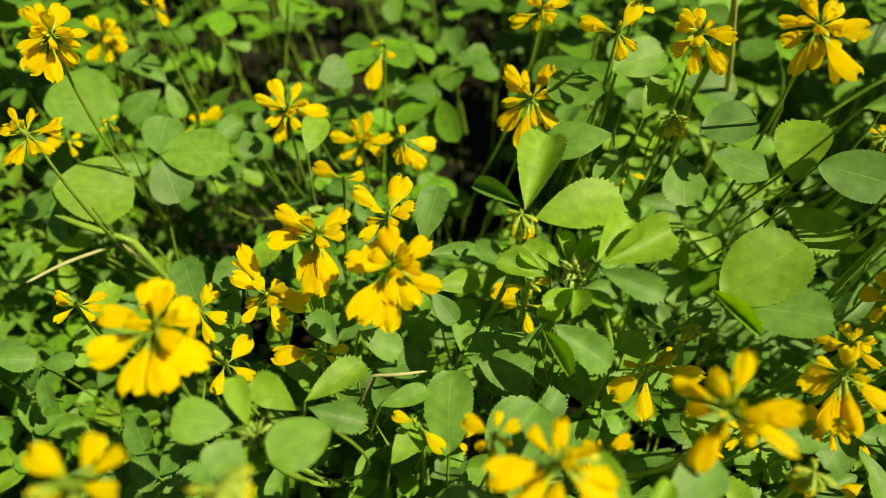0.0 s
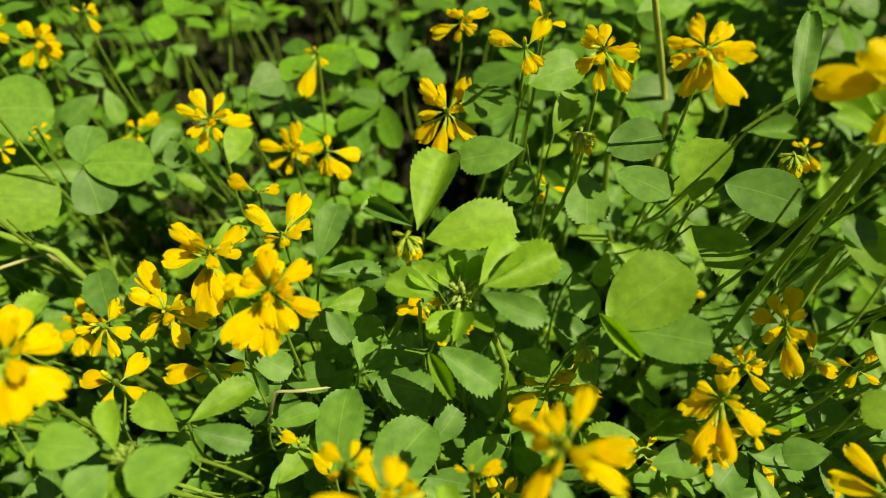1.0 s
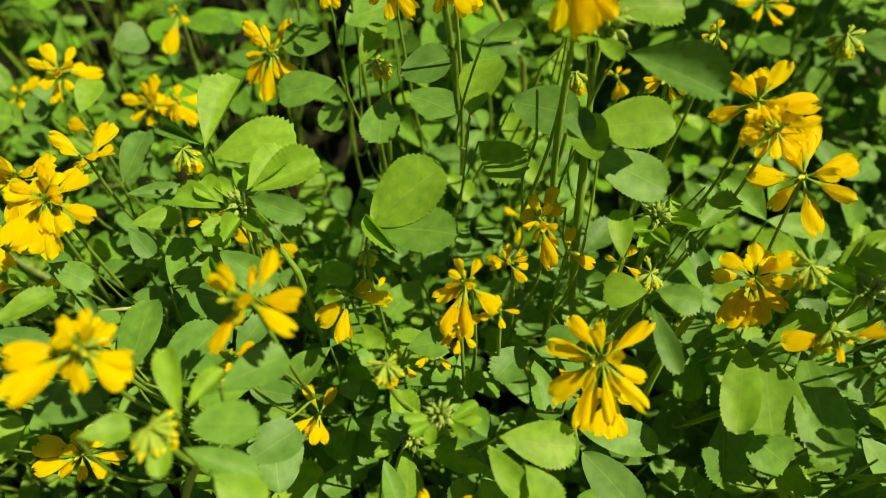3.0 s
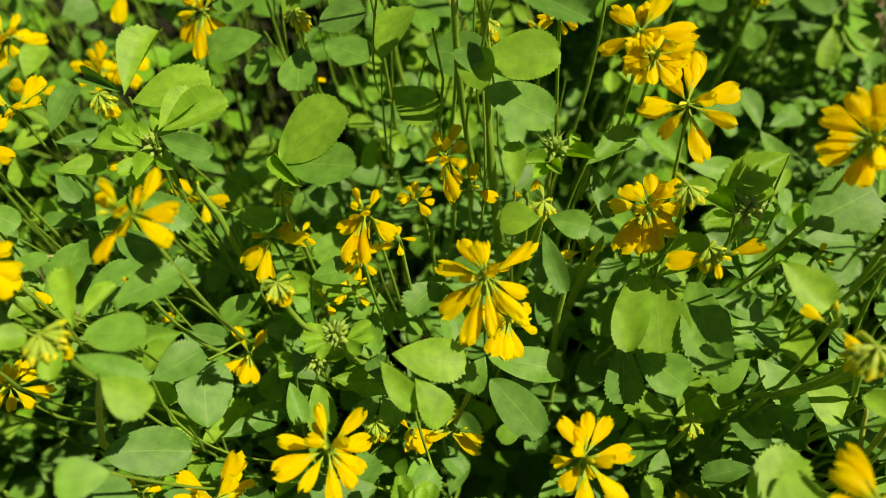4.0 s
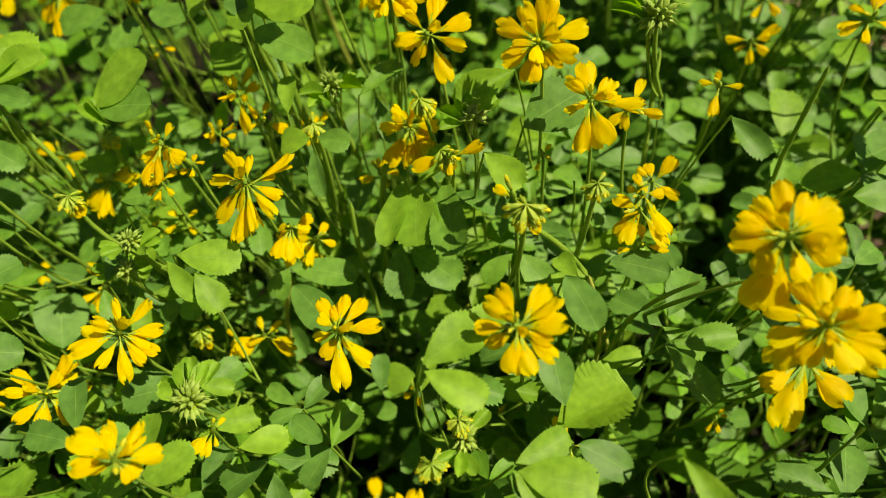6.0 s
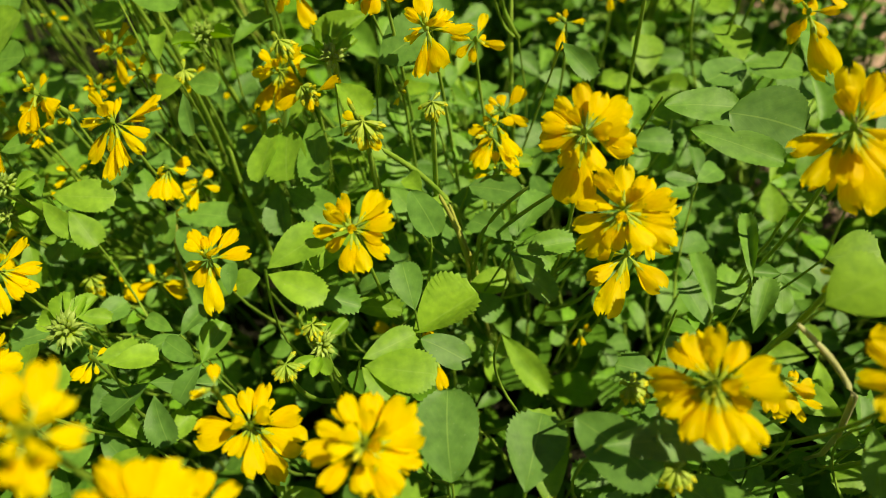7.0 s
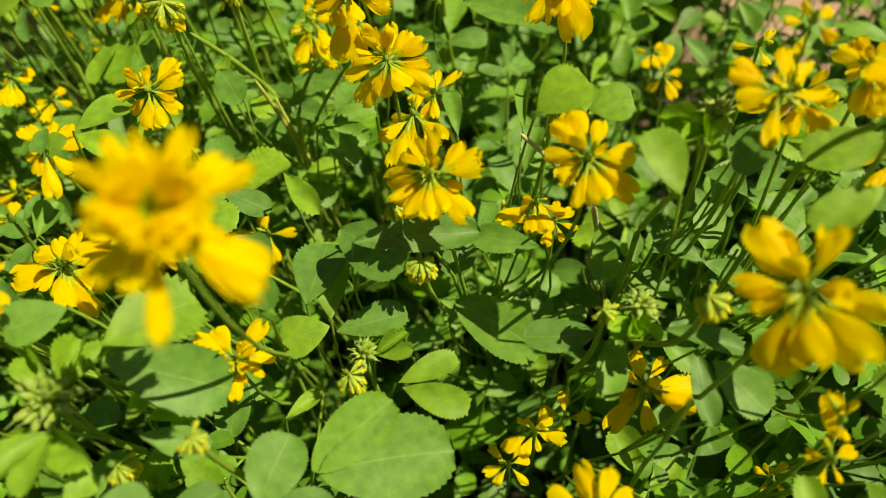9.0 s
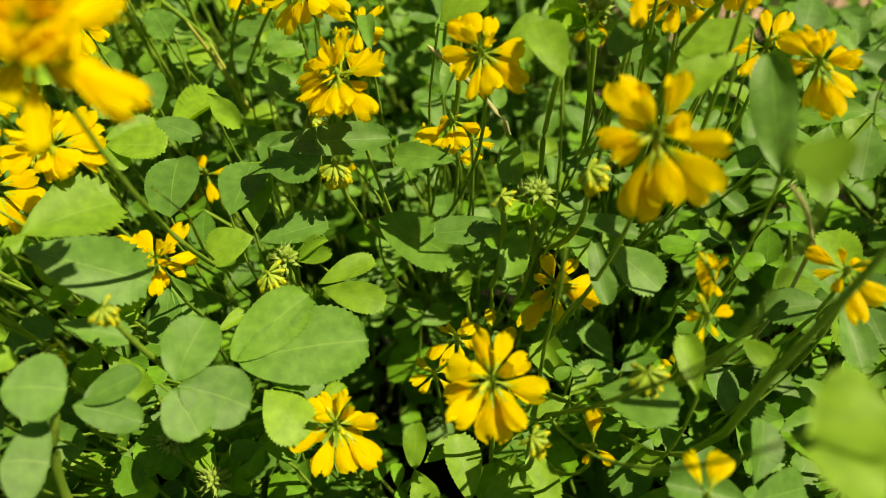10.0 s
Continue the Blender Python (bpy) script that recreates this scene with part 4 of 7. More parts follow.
seed_head(p, (0.0887, 0.0166, 0.1686), (0.02, -0.39, 0.92), 0.0058)
leaf(p, (0.0854, 0.0287, 0.1552),
     (None, (0.0929, 0.0351, 0.1561), 0.0077, (0.22, -0.39, 0.89), "g1"),
     ((0.0863, 0.0194, 0.1517), (0.0989, 0.0217, 0.1509), 0.0076, (0.13, -0.38, 0.92), "f1"))
head(p, (0.0920, 0.0134, 0.1610), (0.22, -0.35, 0.91), ((-163, -2, 0.0065), (-133, 10, 0.0062), (-105, 0, 0.0036), (28, -19, 0.0036),), buds=2)
p = plant((0.0338, 0.0565), (0.0422, 0.0363, 0.1735), 0.0005, lean=(-0.005, -0.005), label="clover with one yellow bloom, toothed leaves, in soil")
head(p, (0.0460, 0.0268, 0.1591), (0.37, -0.36, 0.86), ((26, 3, 0.0115), (105, 1, 0.0102), (140, 11, 0.0089), (-170, 11, 0.0098), (-129, 7, 0.0094), (-89, -9, 0.0107), (-23, -16, 0.0102), (-67, -32, 0.0084), (15, -36, 0.0093), (-77, -32, 0.0094), (110, -38, 0.0075),), buds=8)
leaf(p, (0.0383, 0.0299, 0.2035),
     ((0.0388, 0.0295, 0.2032), (0.0463, 0.0262, 0.1990), 0.0075, (0.29, -0.42, 0.86), "f0"))
p = plant((0.3187, 0.0452), (0.3101, 0.0372, 0.1298), 0.0005, lean=(-0.001, 0.001), label="clover with one yellow bloom, toothed leaves, in soil")
leaf(p, (0.3132, 0.0036, 0.1598),
     (None, (0.3316, -0.0026, 0.1668), 0.0127, (-0.45, -0.45, 0.77), "f0"),
     ((0.3128, 0.0063, 0.1615), (0.3195, -0.0059, 0.1590), 0.0088, (-0.39, -0.38, 0.83), "f1"))
head(p, (0.3069, 0.0549, 0.1485), (-0.33, -0.65, 0.69), ((131, 4, 0.0084), (95, -18, 0.0124), (-126, -3, 0.0071), (-59, 7, 0.0094), (10, -1, 0.0053), (-54, -22, 0.0071), (28, -27, 0.0060), (-33, -15, 0.0074),), buds=2)
p = plant((0.1836, 0.0620), (0.1857, 0.0373, 0.1585), 0.0005, lean=(-0.000, 0.004), label="clover with no open flowers, toothed leaves, in soil")
leaf(p, (0.1736, 0.0299, 0.1885),
     (None, (0.1784, 0.0175, 0.1861), 0.0084, (-0.14, -0.24, 0.96), "g2"))
leaf(p, (0.1949, 0.0219, 0.1728),
     (None, (0.2106, 0.0221, 0.1754), 0.0070, (-0.15, -0.38, 0.91), "g1"),
     ((0.1955, 0.0215, 0.1727), (0.2038, 0.0099, 0.1690), 0.0070, (-0.11, -0.37, 0.92), "g1"))
leaf(p, (0.1853, 0.0341, 0.1471),
     (None, (0.1963, 0.0341, 0.1495), 0.0082, (-0.18, -0.52, 0.83), "f0"),
     ((0.1862, 0.0321, 0.1462), (0.1933, 0.0268, 0.1415), 0.0087, (0.11, -0.58, 0.81), "g0"))
shoot(p, (0.1891, 0.0310, 0.1700), (0.1992, 0.0248, 0.1900), 0.0005, STEM)
p = plant((0.0218, 0.0477), (0.0280, 0.0416, 0.1780), 0.0007, lean=(-0.002, 0.005), label="clover with one yellow bloom and buds, toothed leaves, in soil")
bud_head(p, (0.0288, 0.0348, 0.2080), (-0.05, -0.23, 0.97), 0.0068, yellow=2)
leaf(p, (0.0310, 0.0380, 0.2055),
     ((0.0337, 0.0370, 0.2048), (0.0443, 0.0376, 0.2047), 0.0079, (0.03, -0.31, 0.95), "g2"),
     ((0.0318, 0.0379, 0.2053), (0.0266, 0.0488, 0.2097), 0.0047, (0.09, -0.33, 0.94), "f1"),
     ((0.0323, 0.0395, 0.2057), (0.0372, 0.0456, 0.2080), 0.0038, (0.03, -0.38, 0.93), "f3"),
     ((0.0330, 0.0336, 0.2039), (0.0452, 0.0303, 0.2006), 0.0059, (0.24, -0.10, 0.97), "g1"),
     ((0.0295, 0.0358, 0.2051), (0.0306, 0.0287, 0.2043), 0.0040, (0.21, -0.08, 0.97), "f1"))
head(p, (0.0267, 0.0304, 0.1530), (0.43, -0.35, 0.83), ((92, 9, 0.0040), (-22, 11, 0.0042), (-139, 11, 0.0049), (-91, -36, 0.0043),), buds=2)
leaf(p, (0.0255, 0.0311, 0.1726),
     ((0.0260, 0.0309, 0.1723), (0.0414, 0.0340, 0.1664), 0.0111, (0.40, -0.45, 0.80), "g2"))
p = plant((0.1365, 0.0526), (0.1288, 0.0416, 0.1455), 0.0005, lean=(-0.005, 0.004), label="clover with yellow blooms, in soil")
head(p, (0.1220, 0.0292, 0.1755), (0.01, -0.45, 0.89), ((117, 5, 0.0092), (76, -21, 0.0099), (49, -17, 0.0109), (5, -3, 0.0103), (-50, -3, 0.0126), (-90, -16, 0.0145), (-123, -20, 0.0079), (-169, -15, 0.0063), (97, -32, 0.0081), (102, -15, 0.0058), (-113, -47, 0.0068), (-58, -46, 0.0070),), buds=4)
head(p, (0.1355, 0.0381, 0.1323), (-0.06, -0.38, 0.92), ((-155, -17, 0.0038), (50, -17, 0.0040), (-62, -10, 0.0041), (149, -45, 0.0025),), buds=2)
p = plant((0.0178, 0.0531), (0.0192, 0.0429, 0.1778), 0.0005, lean=(-0.003, 0.004), label="clover with no open flowers, toothed leaves, in soil")
leaf(p, (0.0179, 0.0330, 0.2078),
     (None, (0.0243, 0.0363, 0.2057), 0.0051, (0.41, -0.24, 0.88), "f1"))
shoot(p, (0.0205, 0.0367, 0.1650), (0.0304, 0.0367, 0.1900), 0.0007, STEM_OLD)
p = plant((0.1553, 0.0608), (0.1641, 0.0455, 0.1754), 0.0006, lean=(0.000, 0.000), label="clover with one yellow bloom and buds, in soil")
bud_head(p, (0.1653, 0.0345, 0.2054), (0.01, -0.44, 0.90), 0.0072, yellow=3)
head(p, (0.1629, 0.0406, 0.1200), (0.18, -0.59, 0.78), ((142, -21, 0.0081), (-147, -15, 0.0052), (-13, -14, 0.0076), (105, -41, 0.0043),), buds=2)
p = plant((0.1855, 0.0529), (0.1879, 0.0463, 0.1250), 0.0007, lean=(0.005, 0.001), label="clover with no open flowers, in soil")
shoot(p, (0.1877, 0.0384, 0.1550), (0.2083, 0.0245, 0.1900), 0.0005, STEM)
shoot(p, (0.1881, 0.0382, 0.1500), (0.1827, 0.0427, 0.1700), 0.0005, STEM_OLD)
p = plant((0.1804, 0.0712), (0.1863, 0.0473, 0.1200), 0.0005, lean=(-0.004, 0.002), label="clover with no open flowers, in soil")
shoot(p, (0.1863, 0.0393, 0.1500), (0.1803, 0.0359, 0.1800), 0.0006, STEM_OLD)
p = plant((0.1886, 0.0647), (0.1806, 0.0490, 0.1741), 0.0005, lean=(0.006, -0.004), label="clover with no open flowers and buds, in soil")
bud_head(p, (0.1806, 0.0410, 0.2041), (0.11, -0.32, 0.94), 0.0051, yellow=0)
p = plant((0.0111, 0.0795), (0.0149, 0.0538, 0.1892), 0.0006, lean=(0.003, -0.005), label="clover with yellow blooms, toothed leaves, in soil")
head(p, (0.0113, 0.0517, 0.2074), (-0.01, -0.34, 0.94), ((150, -18, 0.0059), (81, 3, 0.0041), (30, 9, 0.0042), (-142, -4, 0.0033), (-20, -24, 0.0028), (-83, -41, 0.0032),), buds=2)
head(p, (0.0193, 0.0418, 0.2192), (0.37, -0.38, 0.85), ((90, 2, 0.0060), (52, 3, 0.0059), (152, -10, 0.0108), (-173, 5, 0.0128), (-73, 9, 0.0098), (-53, 7, 0.0088), (-16, -7, 0.0043), (92, -31, 0.0060), (-164, -45, 0.0063), (-122, -31, 0.0075), (13, -34, 0.0073),), buds=8)
leaf(p, (0.0140, 0.0441, 0.1976),
     (None, (0.0032, 0.0434, 0.2007), 0.0083, (0.27, -0.07, 0.96), "g2"))
p = plant((0.1597, 0.0672), (0.1513, 0.0556, 0.1256), 0.0005, lean=(0.003, 0.005), label="clover with no open flowers and buds, in soil")
bud_head(p, (0.1513, 0.0476, 0.1556), (0.07, -0.25, 0.97), 0.0053, yellow=1)
p = plant((0.1712, 0.0693), (0.1821, 0.0564, 0.1416), 0.0007, lean=(-0.002, -0.002), label="clover with no open flowers, toothed leaves, in soil")
leaf(p, (0.1738, 0.0491, 0.1667),
     (None, (0.1815, 0.0450, 0.1655), 0.0099, (-0.07, -0.39, 0.92), "f0"))
leaf(p, (0.1883, 0.0483, 0.1716),
     (None, (0.2012, 0.0420, 0.1729), 0.0093, (-0.23, -0.28, 0.93), "g2"))
shoot(p, (0.1841, 0.0479, 0.1650), (0.1688, 0.0372, 0.1950), 0.0007, STEM)
p = plant((0.0797, 0.0696), (0.0730, 0.0570, 0.1709), 0.0007, lean=(0.004, 0.004), label="clover with no open flowers and buds, toothed leaves, in soil")
bud_head(p, (0.0633, 0.0517, 0.2009), (0.21, -0.26, 0.94), 0.0054, yellow=3)
seed_head(p, (0.0731, 0.0491, 0.1883), (-0.22, -0.15, 0.96), 0.0039)
seed_head(p, (0.0674, 0.0498, 0.1774), (0.17, -0.22, 0.96), 0.0038)
bud_head(p, (0.0775, 0.0488, 0.1518), (0.04, -0.16, 0.99), 0.0062, yellow=3)
leaf(p, (0.0836, 0.0455, 0.1858),
     ((0.0844, 0.0459, 0.1859), (0.0993, 0.0450, 0.1844), 0.0098, (0.06, -0.43, 0.90), "f0"),
     ((0.0822, 0.0444, 0.1855), (0.0897, 0.0366, 0.1803), 0.0062, (-0.09, -0.61, 0.79), "f0"),
     ((0.0819, 0.0455, 0.1861), (0.0793, 0.0508, 0.1875), 0.0050, (-0.06, -0.29, 0.95), "g1"))
p = plant((0.0411, 0.0650), (0.0361, 0.0583, 0.1917), 0.0006, lean=(0.001, -0.000), label="clover with yellow blooms, toothed leaves, in soil")
head(p, (0.0427, 0.0500, 0.2217), (-0.27, -0.36, 0.89), ((-175, -7, 0.0088), (100, 1, 0.0097), (30, -6, 0.0097), (0, -13, 0.0104), (-90, -3, 0.0105), (-76, 1, 0.0042), (-154, -33, 0.0068), (136, -17, 0.0067), (143, -21, 0.0064), (-12, -43, 0.0078),), buds=4, slim=0.85)
leaf(p, (0.0368, 0.0434, 0.2058),
     (None, (0.0467, 0.0500, 0.2066), 0.0083, (0.10, -0.27, 0.96), "g0"))
leaf(p, (0.0335, 0.0504, 0.1444),
     ((0.0338, 0.0509, 0.1445), (0.0313, 0.0666, 0.1513), 0.0157, (0.49, -0.28, 0.83), "g2"))
head(p, (0.0314, 0.0574, 0.1941), (-0.14, -0.33, 0.93), ((179, -8, 0.0032), (-89, 7, 0.0022), (37, 3, 0.0032), (44, 1, 0.0056), (124, -46, 0.0024), (-47, -33, 0.0028),), buds=2)
p = plant((-0.0214, 0.0695), (-0.0229, 0.0602, 0.1726), 0.0005, lean=(0.005, -0.002), label="clover with no open flowers and green pods, toothed leaves, in soil")
seed_head(p, (-0.0295, 0.0562, 0.1946), (0.13, -0.05, 0.99), 0.0040)
leaf(p, (-0.0321, 0.0551, 0.1986),
     ((-0.0327, 0.0559, 0.1990), (-0.0422, 0.0549, 0.2017), 0.0085, (0.29, -0.37, 0.88), "g0"),
     ((-0.0300, 0.0559, 0.1983), (-0.0344, 0.0640, 0.2015), 0.0048, (0.10, -0.32, 0.94), "f1"),
     ((-0.0308, 0.0536, 0.1979), (-0.0345, 0.0475, 0.1976), 0.0079, (0.30, -0.22, 0.93), "g0"))
leaf(p, (-0.0146, 0.0538, 0.2026),
     ((-0.0151, 0.0539, 0.2028), (-0.0247, 0.0493, 0.2028), 0.0093, (0.17, -0.34, 0.92), "g2"))
leaf(p, (-0.0157, 0.0436, 0.1865),
     (None, (-0.0078, 0.0435, 0.1841), 0.0114, (0.29, -0.01, 0.96), "f0"))
p = plant((0.0865, 0.0858), (0.0959, 0.0603, 0.1190), 0.0006, lean=(0.002, -0.002), label="clover with yellow blooms, in soil")
head(p, (0.0972, 0.0483, 0.1490), (0.12, -0.45, 0.88), ((-179, -17, 0.0081), (-34, 8, 0.0070),), buds=2)
shoot(p, (0.0963, 0.0594, 0.1300), (0.1034, 0.0579, 0.1600), 0.0007, STEM_OLD)
head(p, (0.0942, 0.0492, 0.1478), (0.18, -0.45, 0.87), ((178, -14, 0.0111), (-167, 2, 0.0091), (-48, -4, 0.0109), (-40, -9, 0.0083), (32, -33, 0.0073), (90, -15, 0.0060),), buds=2)
p = plant((0.1498, 0.0741), (0.1582, 0.0641, 0.1721), 0.0007, lean=(-0.003, 0.005), label="clover with no open flowers, toothed leaves, in soil")
leaf(p, (0.1582, 0.0561, 0.2021),
     (None, (0.1655, 0.0473, 0.1994), 0.0079, (-0.20, -0.44, 0.88), "f1"))
p = plant((0.1004, 0.0888), (0.1051, 0.0653, 0.1692), 0.0005, lean=(-0.001, -0.004), label="clover with yellow blooms, toothed leaves, in soil")
head(p, (0.1027, 0.0552, 0.1992), (-0.21, -0.42, 0.89), ((-173, -14, 0.0110), (146, -16, 0.0116), (114, -8, 0.0076), (63, -16, 0.0130), (-122, -21, 0.0136), (-87, -18, 0.0147), (-60, -16, 0.0130), (-27, -5, 0.0123), (0, -19, 0.0094), (-171, -33, 0.0082), (73, -46, 0.0082), (-37, -47, 0.0098), (-101, -44, 0.0084),), buds=4, slim=0.7)
head(p, (0.1087, 0.0579, 0.1814), (0.08, -0.57, 0.82), ((-126, 6, 0.0096), (-104, 0, 0.0094), (-86, 5, 0.0092), (-24, -21, 0.0050), (24, -12, 0.0061), (166, -45, 0.0049), (-6, -39, 0.0054), (-163, -40, 0.0061),), buds=2)
leaf(p, (0.1038, 0.0588, 0.1623),
     ((0.1038, 0.0604, 0.1630), (0.0996, 0.0534, 0.1587), 0.0075, (-0.04, -0.51, 0.86), "g1"),
     ((0.1045, 0.0602, 0.1628), (0.1226, 0.0576, 0.1610), 0.0094, (0.06, -0.27, 0.96), "g2"),
     ((0.1050, 0.0555, 0.1607), (0.1161, 0.0419, 0.1588), 0.0106, (-0.12, -0.24, 0.96), "g2"))
p = plant((0.1727, 0.0801), (0.1811, 0.0655, 0.1833), 0.0005, lean=(0.000, -0.003), label="clover with one yellow bloom, in soil")
head(p, (0.1811, 0.0575, 0.2133), (-0.35, -0.63, 0.69), ((153, -16, 0.0082), (119, -11, 0.0093), (28, -4, 0.0048), (7, -7, 0.0120), (-54, 6, 0.0118), (-84, 6, 0.0126), (-142, 9, 0.0063), (40, -46, 0.0076), (17, -31, 0.0069), (75, -17, 0.0064), (60, -35, 0.0075),), buds=4, full=3)
p = plant((-0.0000, 0.0754), (0.0045, 0.0657, 0.1484), 0.0007, lean=(-0.005, -0.001), label="clover with one yellow bloom, toothed leaves, in soil")
leaf(p, (0.0046, 0.0632, 0.1774),
     (None, (0.0045, 0.0810, 0.1816), 0.0115, (-0.16, -0.22, 0.96), "g2"))
leaf(p, (0.0131, 0.0609, 0.1784),
     ((0.0136, 0.0604, 0.1783), (0.0229, 0.0739, 0.1815), 0.0142, (-0.04, -0.21, 0.98), "g2"))
head(p, (-0.0041, 0.0489, 0.1680), (0.36, -0.29, 0.89), ((122, -11, 0.0103), (33, -6, 0.0065), (158, 3, 0.0098), (-87, -8, 0.0076), (-44, -15, 0.0089), (67, 8, 0.0054), (79, -35, 0.0066), (10, -28, 0.0063), (-179, -41, 0.0076), (-128, -32, 0.0062),), buds=4)
p = plant((0.1744, 0.0826), (0.1659, 0.0669, 0.1352), 0.0005, lean=(0.006, -0.005), label="clover with no open flowers, toothed leaves, in soil")
leaf(p, (0.1659, 0.0589, 0.1652),
     ((0.1650, 0.0587, 0.1650), (0.1566, 0.0537, 0.1603), 0.0067, (-0.18, -0.49, 0.85), "g0"),
     ((0.1666, 0.0586, 0.1651), (0.1739, 0.0495, 0.1609), 0.0090, (0.03, -0.40, 0.91), "g0"))
p = plant((0.1909, 0.0708), (0.1997, 0.0684, 0.1734), 0.0006, lean=(0.004, -0.003), label="clover with many yellow blooms, toothed leaves, in soil")
head(p, (0.1965, 0.0581, 0.1846), (-0.37, -0.53, 0.76), ((132, 7, 0.0055), (22, -20, 0.0052), (-40, 10, 0.0138), (-93, -3, 0.0106), (-42, -44, 0.0067), (175, -38, 0.0061),), buds=2)
head(p, (0.1935, 0.0680, 0.2030), (-0.07, -0.74, 0.67), ((163, 2, 0.0066), (69, -16, 0.0075), (-14, -8, 0.0078), (-105, -15, 0.0050), (-145, -8, 0.0065), (27, -44, 0.0040), (-6, -41, 0.0048), (-119, -44, 0.0048),), buds=2)
leaf(p, (0.2142, 0.0616, 0.2034),
     (None, (0.2200, 0.0515, 0.1998), 0.0061, (-0.30, -0.47, 0.83), "g1"))
head(p, (0.1951, 0.0538, 0.1833), (-0.30, -0.54, 0.79), ((-122, -15, 0.0094), (-97, -2, 0.0096), (-37, -5, 0.0112), (166, -18, 0.0078),), buds=2)
head(p, (0.1990, 0.0606, 0.1862), (-0.31, -0.56, 0.76), ((-110, 7, 0.0048), (64, 8, 0.0086), (-14, -16, 0.0078), (153, 6, 0.0046), (120, -15, 0.0055), (-38, -41, 0.0053),), buds=2)
p = plant((-0.0469, 0.0897), (-0.0418, 0.0685, 0.1894), 0.0005, lean=(-0.006, 0.002), label="clover with one yellow bloom, in soil")
head(p, (-0.0418, 0.0605, 0.2194), (0.38, -0.40, 0.84), ((130, -13, 0.0087), (177, -3, 0.0105), (-135, -9, 0.0110), (-110, -1, 0.0108), (-89, 0, 0.0098), (-65, -19, 0.0107), (0, -21, 0.0084), (53, 6, 0.0085), (73, -13, 0.0077), (-95, -15, 0.0076), (121, -32, 0.0081), (-125, -27, 0.0087), (8, -23, 0.0081),), buds=4, full=4)
p = plant((0.2401, 0.0838), (0.2500, 0.0692, 0.1700), 0.0005, lean=(0.001, 0.004), label="clover with one yellow bloom, toothed leaves, in soil")
head(p, (0.2800, 0.0692, 0.2000), (-0.43, -0.65, 0.63), ((-94, -5, 0.0050), (-45, -7, 0.0077), (-54, -13, 0.0189), (9, 10, 0.0073), (-113, -29, 0.0081), (-108, -40, 0.0095),), buds=2)
leaf(p, (0.2330, 0.0403, 0.1993),
     ((0.2330, 0.0385, 0.1982), (0.2493, 0.0351, 0.1985), 0.0095, (-0.10, -0.38, 0.92), "g2"),
     ((0.2454, 0.0325, 0.1989), (0.2594, 0.0246, 0.1979), 0.0169, (-0.30, -0.62, 0.72), "g2"),
     ((0.2374, 0.0320, 0.1957), (0.2540, 0.0197, 0.1945), 0.0082, (-0.22, -0.38, 0.90), "g2"))
shoot(p, (0.2371, 0.0740, 0.1800), (0.2352, 0.0669, 0.2100), 0.0006, STEM)
p = plant((0.1481, 0.0798), (0.1493, 0.0712, 0.1670), 0.0006, lean=(0.002, -0.005), label="clover with one yellow bloom and buds, in soil")
bud_head(p, (0.1484, 0.0640, 0.1970), (-0.42, -0.17, 0.89), 0.0057, yellow=2)
head(p, (0.1501, 0.0625, 0.1967), (-0.15, -0.63, 0.76), ((-163, -15, 0.0110), (23, 11, 0.0095), (-9, 0, 0.0023), (-81, 0, 0.0046), (-128, -46, 0.0052), (-116, -41, 0.0053),), buds=2)
p = plant((0.0594, 0.0835), (0.0657, 0.0725, 0.1576), 0.0006, lean=(-0.003, 0.002), label="clover with no open flowers, toothed leaves, in soil")
leaf(p, (0.0657, 0.0645, 0.1876),
     (None, (0.0743, 0.0652, 0.1899), 0.0073, (-0.22, -0.29, 0.93), "g0"))
p = plant((0.1056, 0.0980), (0.1114, 0.0742, 0.1380), 0.0005, lean=(-0.003, -0.005), label="clover with one yellow bloom, in soil")
head(p, (0.1114, 0.0662, 0.1680), (0.28, -0.62, 0.74), ((-170, 9, 0.0085), (-126, 7, 0.0085), (-39, -4, 0.0060), (32, -8, 0.0059), (-156, -38, 0.0050), (158, -44, 0.0062),), buds=2)
p = plant((0.1142, 0.0835), (0.1231, 0.0763, 0.1100), 0.0007, lean=(-0.001, -0.001), label="clover with no open flowers, in soil")
shoot(p, (0.1231, 0.0683, 0.1400), (0.1223, 0.0702, 0.1750), 0.0007, STEM)
p = plant((0.0565, 0.1023), (0.0454, 0.0771, 0.1214), 0.0006, lean=(-0.003, -0.002), label="clover with one yellow bloom, toothed leaves, in soil")
head(p, (0.0412, 0.0703, 0.1485), (0.34, -0.48, 0.81), ((90, 10, 0.0093), (-176, 10, 0.0084), (-128, -11, 0.0083), (-103, -8, 0.0083), (30, -12, 0.0078), (-132, -39, 0.0073), (-151, -40, 0.0056), (-151, -30, 0.0068),), buds=2)
leaf(p, (0.0497, 0.0678, 0.1514),
     ((0.0503, 0.0679, 0.1513), (0.0628, 0.0654, 0.1453), 0.0086, (0.31, -0.45, 0.84), "g1"),
     ((0.0507, 0.0717, 0.1528), (0.0482, 0.0752, 0.1561), 0.0059, (0.34, -0.50, 0.79), "g1"))
p = plant((0.1567, 0.0870), (0.1566, 0.0788, 0.1709), 0.0005, lean=(-0.003, -0.003), label="clover with no open flowers and green pods, in soil")
seed_head(p, (0.1566, 0.0708, 0.2009), (-0.14, -0.38, 0.91), 0.0048)
